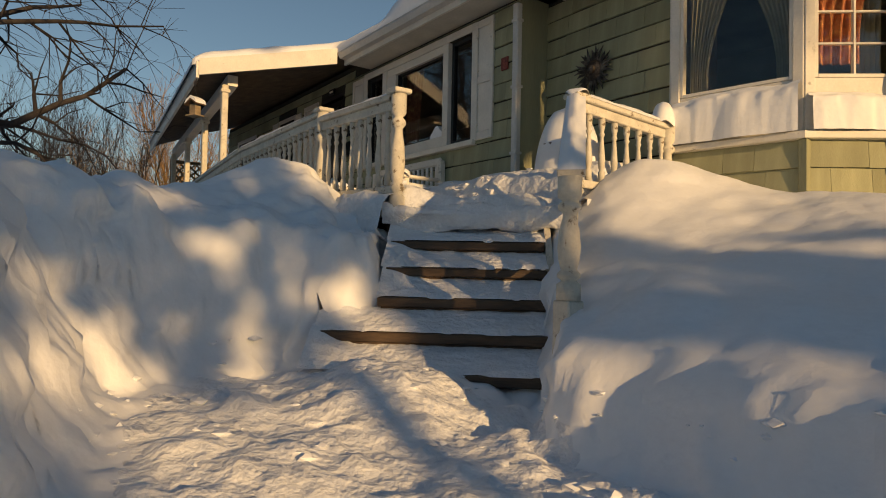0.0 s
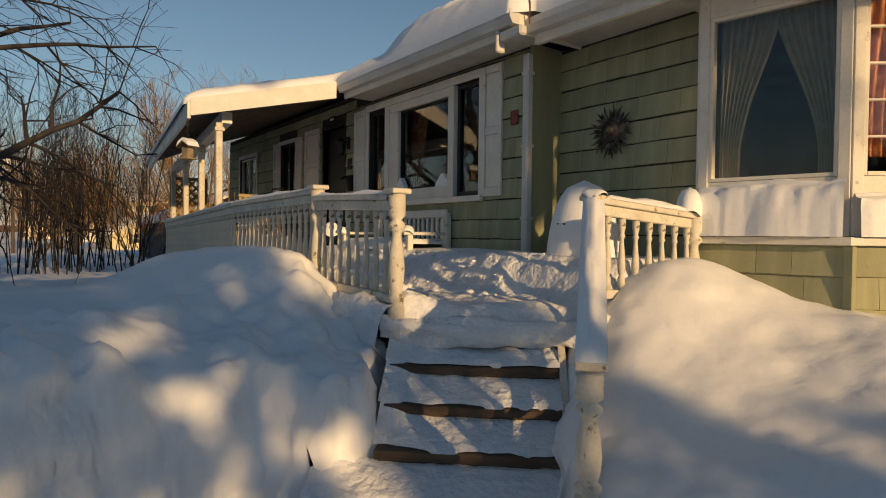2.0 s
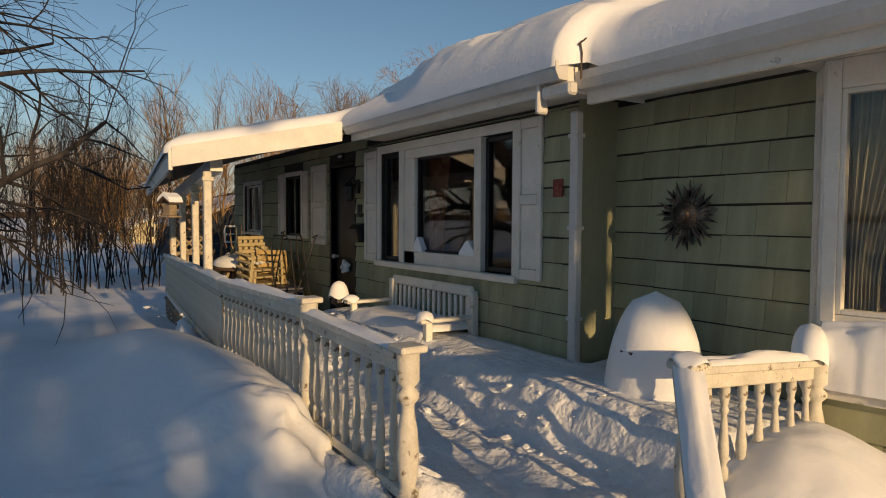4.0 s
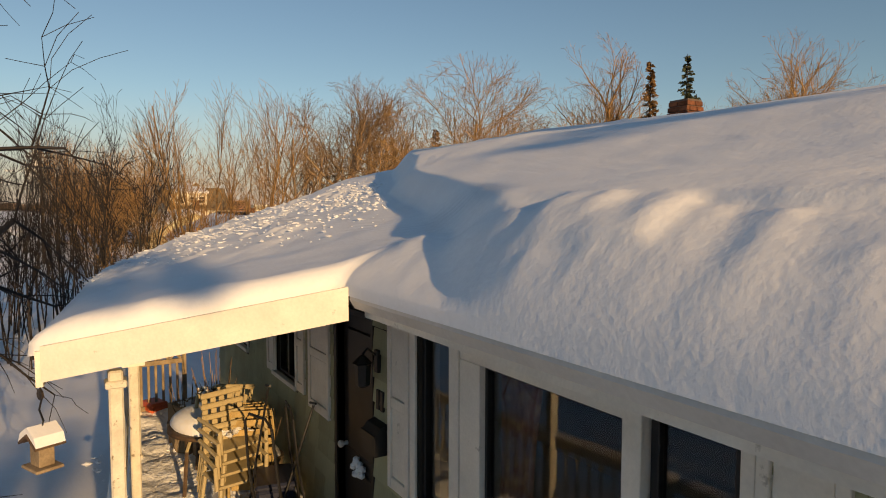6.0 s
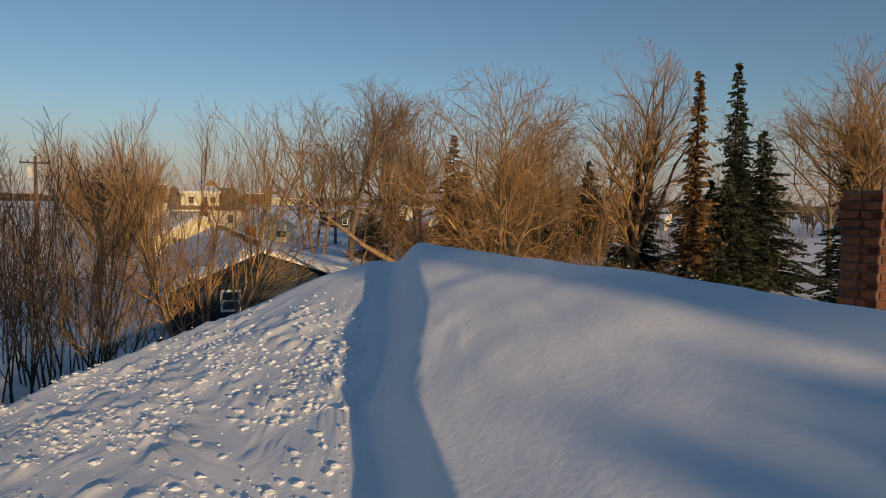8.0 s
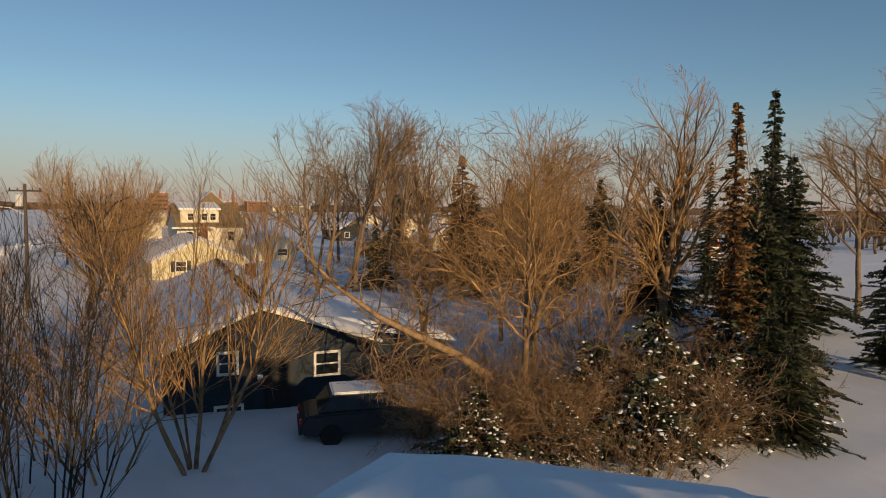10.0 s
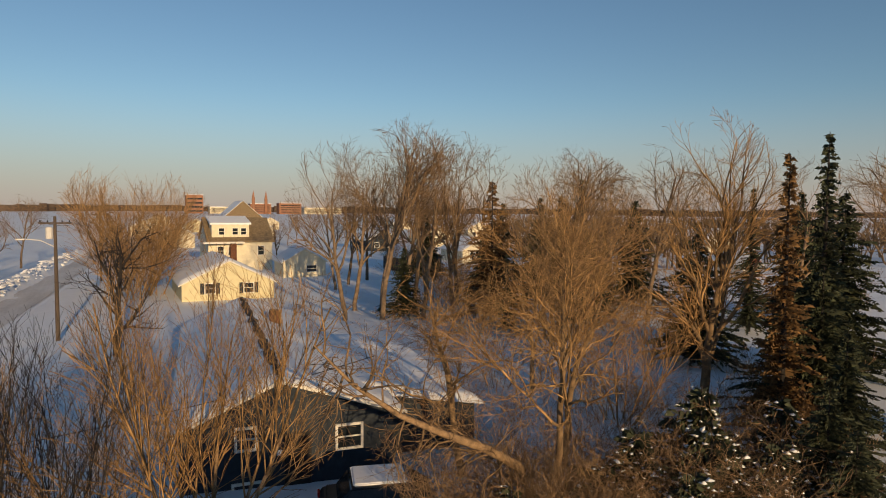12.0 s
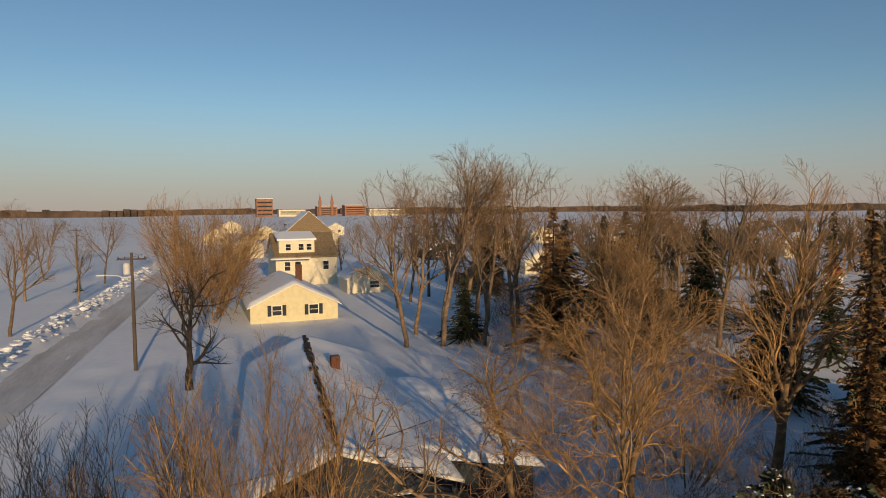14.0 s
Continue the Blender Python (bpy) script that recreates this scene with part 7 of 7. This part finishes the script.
# the fallen trunk by the neighbour's house
fallen = thing("fallen_tree", "broken tree leaning low across the yard, bark in sun", "tree")
wood = Wood(41)
spine = [Vector(p) for p in ((-21.0, 11.2, 2.6), (-20.4, 9.7, 3.6), (-20.2, 8.3, 4.3), (-20.1, 7.0, 5.0), (-20.1, 5.8, 5.9), (-20.3, 4.9, 6.9))]
for k in range(5):
    wood.segment(spine[k], spine[k + 1], 0.150 - 0.026 * k, 0.150 - 0.026 * (k + 1))
for k in range(34):
    j = wood.rng.uniform(0, 4.8)
    p = spine[int(j)].lerp(spine[int(j) + 1], j - int(j))
    d = Vector((wood.rng.uniform(-0.8, 0.8), wood.rng.uniform(-1.0, 0.2), wood.rng.uniform(-0.7, 0.9))).normalized()
    wood.grow(p, d, wood.rng.uniform(1.0, 2.6), 0.035, 1, dict(GNARLED, rise=[0, -0.12, -0.2, -0.2], env=None, levels=3))
for nm, segs, sides in (("trunk", wood.thick, 8), ("crown", wood.thin, 3)):
    o = tubes(nm, segs, sides, BARK_WARM if nm == "trunk" else TWIGS)
    o.parent = fallen


def conifer(name, label, seed, height, width, low=0.6, snowy=0.0, group="evergreens", dense=1.0, needles=NEEDLES):
    tree = thing(name, label, "tree", group=group)
    rng = random.Random(seed)
    bm = bmesh.new()
    lathe(bm, [(0.014 * height, -0.3), (0.010 * height, height * 0.4), (0.015, height)], 7)
    part("trunk", bm, BARK_DARK_SHADE, tree)
    V, F, W, G = [], [], [], []
    z = low
    lobe = [rng.uniform(0.3, 1.0) for _ in range(16)]
    while z < height - 0.05:
        f = z / height
        reach = width * (1 - f) * rng.uniform(0.55, 1.1) + 0.08
        if rng.random() < 0.35:
            lobe = [rng.uniform(0.25, 1.0) for _ in range(16)]
        for _ in range(max(3, int((14 * (1 - f) + 5) * dense))):
            a = rng.uniform(0, 2 * math.pi)
            L = reach * (0.35 + 0.95 * lobe[int(a * 2.5) % 16] * (0.6 + 0.8 * rng.random()))
            droop = rng.uniform(0.05, 0.45)
            d = Vector((math.cos(a), math.sin(a), 0))
            s = Vector((-math.sin(a), math.cos(a), 0))
            m = max(3, int(L / 0.12))
            for k in range(m):
                g = (k + 0.6) / m
                c = Vector((0, 0, z)) + d * L * g + Vector((0, 0, -droop * L * g * g + 0.12 * L * g))
                for sg in (-1, 1):
                    tip = c + s * sg * (0.30 * (1 - g) + 0.12) * rng.uniform(0.6, 1.3) * (0.35 + 0.65 * (1 - f)) + d * rng.uniform(0.08, 0.2) + Vector((0, 0, rng.uniform(-0.16, 0.08)))
                    w = Vector((0, 0, rng.uniform(0.04, 0.08))) + d * 0.07
                    white = rng.random() < snowy
                    n0 = len(V)
                    V += [tuple(c - w), tuple(c + w), tuple(tip)]
                    F.append((n0, n0 + 1, n0 + 2))
                    if white:
                        r = 0.03 + 0.055 * rng.random() ** 2
                        n0 = len(W)
                        W += [tuple(tip + Vector((rng.uniform(-0.6, 0.6), rng.uniform(-0.6, 0.6), 0)) * r + Vector(q) * r * rng.uniform(0.6, 1.5)) for q in ((1, 0.2, 0), (-0.2, 1, 0.1), (-1, -0.2, 0), (0.2, -1, 0.1), (0.1, 0, 0.7), (0, 0.1, -0.4))]
                        G += [(n0 + a, n0 + (a + 1) % 4, n0 + 4) for a in range(4)] + [(n0 + (a + 1) % 4, n0 + a, n0 + 5) for a in range(4)]
        z += 0.13 + 0.08 * (1 - f)
    crown = arrays_object("crown", V, F, needles, False)
    crown.parent = tree
    if W:
        o = arrays_object("snow_load", W, G, SNOW, True)
        o.parent = tree
        tagged(o, "snow caught in the needles", kind="stuff")
    return tree


spruce = set_down(conifer("spruce", "tall dark spruce beyond the yard", 2, 12.9, 2.1, dense=0.5), -23, 28.2)
set_down(conifer("spruce", "tall evergreen, low sun put into its rusty needle colour", 4, 11.6, 1.5, dense=0.5, needles=RUSTY_LIT_NEEDLES), -21.6, 23.6)
set_top(conifer("brown_evergreen", "broad evergreen with rusty brown needles", 43, 9.0, 3.0, 0.6, 0.0, "evergreens", 0.5, RUSTY_LIT_NEEDLES), -52, 29, 12.6)
broad = set_down(conifer("dark_pine", "broad dark evergreen among bare trees", 41, 9.0, 3.4, 0.5, 0.0, "evergreens", 0.8), -66, 44, 0, 1.25)
for x, y, s in ((-65.5, 49.5, 1.05), (-48, 28, 0.5), (-19, 31, 0.75), (-55, 44, 0.6), (-118, -16, 0.3), (-40, 46, 0.9), (-26, 33, 0.9)):
    set_down(copy_thing(spruce, Matrix()), x, y, x * 37 % 360, s)
for x, y, s in ((-60, 40, 1.1), (-70, 50, 1.3), (-62, 34, 0.8), (-55, 48, 1.2), (-74, 44, 1.2), (-48, 36, 0.9), (-58, 23.5, 0.7), (-34, 33, 1.0), (-28, 38, 1.2), (-21.5, 25.8, 0.8), (-18.6, 22.6, 0.6), (-24.5, 28.4, 0.8), (-17.3, 19.6, 0.5), (-15.9, 18.6, 0.42), (-88, 40, 1.1), (-42, 55, 1.3)):
    set_down(copy_thing(broad, Matrix()), x, y, x * 41 % 360, s)
snowy_bush = set_down(conifer("snowy_shrub", "evergreen shrub loaded with clumps of snow", 6, 2.3, 1.9, 0.10, 0.30, "snowy shrubs", 0.7), -19.6, 9.9, 0, 0.95)
for x, y, s in ((-17.4, 14.2, 1.15), (-16.9, 19.6, 1.1), (-18.6, 16.2, 1.45), (-20.2, 17.6, 1.6), (-17.6, 17.9, 1.2), (-19.6, 14.2, 1.35), (-18.6, 12.0, 0.8), (-19.0, 19.9, 1.5)):
    set_down(copy_thing(snowy_bush, Matrix()), x, y, x * 91 % 360, s)

# trees behind the drive, out of view, placed to throw the long shadows
def clump_tree(name, label, seed, x, y, height, crowns, group="trees across the drive"):
    """An unseen shade tree whose needles sit in separate tufts with gaps between; crowns: (y0, y1, z0, z1, tufts,
    radius), heights over the sea of snow.
    """
    g = random.Random(seed)
    z0 = ground_z(x, y)
    tree = thing(name, label, "tree", at=(x, y, z0), group=group)
    bm = bmesh.new()
    lathe(bm, [(0.014 * height, -0.3), (0.008 * height, height * 0.6), (0.012, height)], 7)
    part("trunk", bm, BARK_DARK_SHADE, tree)
    V, Fc, limbs = [], [], []
    for ya, yb, za, zb, count, rad in crowns:
        for _ in range(count):
            c = Vector((g.uniform(-0.6, 0.6), g.uniform(ya, yb) - y, g.uniform(za, zb) - z0))
            limbs.append(((0, 0, max(0.1, c.z - 0.4)), tuple(c), 0.012, 0.006))
            r = rad * g.uniform(0.6, 1.3)
            for _ in range(90):
                p = Vector((g.gauss(0, 1), g.gauss(0, 1), g.gauss(0, 1))).normalized() * r * g.random() ** 0.4
                q = Vector((g.gauss(0, 1), g.gauss(0, 1), g.gauss(0, 1))).normalized() * 0.13
                w = q.orthogonal().normalized() * 0.05
                n0 = len(V)
                V += [tuple(c + p - w), tuple(c + p + w), tuple(c + p + q)]
                Fc.append((n0, n0 + 1, n0 + 2))
    for nm, ob in (("branches", tubes("branches", limbs, 3, BARK_DARK_SHADE)), ("crown", arrays_object("crown", V, Fc, NEEDLES, False))):
        ob.parent = tree
    return tree


# each crown's tufts are set where their shade should fall
clump_tree("garden_pine", "unseen tall pine with tufted crown across the drive, placed to cast dapples", 31, 20, -3.7, 8.5, [(-4.9, -3.05, 4.2, 5.6, 34, 0.15), (-4.8, -3.1, 5.2, 6.9, 42, 0.20), (-3.7, -2.1, 8.7, 9.9, 48, 0.20)])
clump_tree("garden_pine", "unseen broad bushy pine across the drive, placed to shade the yard", 32, 20, -6.2, 5.6, [(-7.5, -4.85, 1.5, 6.9, 135, 0.25), (-7.6, -4.7, 6.9, 9.4, 62, 0.25)] )
clump_tree("garden_pine", "unseen broad bushy pine across the drive, placed to shade the yard", 33, 21, -9.3, 6.0, [(-11.5, -7.5, 1.5, 9.8, 190, 0.27)])
clump_tree("garden_pine", "unseen broad bushy pine across the drive, placed to shade the yard", 34, 22, -14.0, 6.4, [(-17, -11.5, 1.4, 10.2, 200, 0.30)])
clump_tree("garden_shrub", "unseen dense evergreen shrub across the drive, placed to shade the steps", 35, 20, -2.5, 3.7, [(-3.1, -1.95, 1.5, 5.35, 105, 0.20)])
clump_tree("garden_shrub", "unseen low evergreen shrub across the drive, placed to shade the bank", 36, 20, -1.7, 2.7, [(-1.95, -1.3, 1.6, 4.5, 16, 0.16)])
clump_tree("garden_pine", "unseen high-crowned pine across the drive, placed to shade wall and roof", 37, 20, 1.6, 9.4, [(-0.95, -0.5, 6.2, 7.7, 26, 0.20), (0.5, 1.5, 9.6, 9.85, 6, 0.16), (1.4, 4.4, 10.2, 11.4, 46, 0.21)])

# ---- shingles, laid course by course ----
bm = bmesh.new()
v = [bm.verts.new(c) for c in ((0, 0, 0), (1, 0, 0), (1, -0.004, 1), (0, -0.004, 1), (0, -0.024, 0), (1, -0.024, 0), (1, -0.006, 1), (0, -0.006, 1))]
for f in ((0, 3, 2, 1), (4, 5, 6, 7), (0, 1, 5, 4), (1, 2, 6, 5), (3, 7, 6, 2), (0, 4, 7, 3)):
    bm.faces.new([v[k] for k in f])
bmesh.ops.recalc_face_normals(bm, faces=bm.faces)
unit = bm_object("shingle", bm, SIDING)
SHINGLE = unit.data
bpy.data.objects.remove(unit)
lay = random.Random(19)


def free_spans(x0, x1, z0, z1, holes):
    """The stretches of a course that no opening cuts."""
    spans = [(x0, x1)]
    for hx0, hx1, hz0, hz1 in holes:
        if hz0 < z1 - 0.03 and hz1 > z0 + 0.03:
            spans = [p for a, b in spans for p in ((a, min(b, hx0)), (max(a, hx1), b)) if p[1] - p[0] > 0.03]
    return spans


def shingle_wall(parent, m, x0, x1, z0, z1, holes=(), course=0.205, joined=False):
    rows = []
    z = z0
    while z < z1 - 0.02:
        top = min(z + course, z1)
        for a, b in free_spans(x0, x1, z, top, holes):
            x = a
            while x < b - 0.01:
                w = lay.uniform(0.16, 0.46)
                if b - x - w < 0.12:
                    w = b - x
                # shingles stop short, so the dark backing shows as the course's shadow line
                rows.append((x + 0.0015, w - 0.003, z + lay.uniform(-0.004, 0.004), top - z - 0.012))
                x += w
        z = top
    if joined:
        V, F = [], []
        base = np.array([v.co[:] for v in SHINGLE.vertices])
        polys = [tuple(p.vertices) for p in SHINGLE.polygons]
        for x, w, zz, h in rows:
            n = len(V)
            V += [tuple(m @ Vector((x + p[0] * w, p[1], zz + p[2] * h))) for p in base]
            F += [tuple(n + k for k in p) for p in polys]
        ob = arrays_object("shingles", V, F, SIDING_STUFF, False)
        ob.parent = parent
        tagged(ob, kind="stuff")
        return
    for x, w, zz, h in rows:
        ob = new("shingle", SHINGLE)
        ob.parent = parent
        ob.matrix_local = m @ Matrix.Translation((x, 0, zz)) @ Matrix.Diagonal((w, 1, h, 1))


HOLES = [(-3.30, -0.66, 2.71, 4.15), (-4.78, -3.92, 1.7, 4.04), (-6.66, -5.80, 2.93, 4.03), (-9.03, -7.82, 2.95, 3.98)]
shingle_wall(front_wall, Matrix.Translation((0, -0.002, 0)), -3.6, 0.06, 1.70, 4.19, HOLES)
shingle_wall(front_wall, Matrix.Translation((0, -0.002, 0)), X_LEFT + 0.3, -3.6, 1.70, 4.30, HOLES, joined=True)
shingle_wall(side_wall, Matrix.Translation((0, 0.398, 0)), 0.065, 1.62, 1.75, 4.19)
base_walls = [c for c in bay.children if c.name.startswith("base_wall")]
for wall, (m, L) in zip(base_walls, BAY_FACETS):
    shingle_wall(wall, m @ Matrix.Translation((0, -0.002, 0)), 0.0, L, 1.45, 2.30, course=0.215)
right_end = [c for c in house.children if c.name.startswith("rear_wall")][0]
shingle_wall(right_end, Matrix.Translation((0, 0.748, 0)), 3.21, 5.2, 1.45, 4.19)
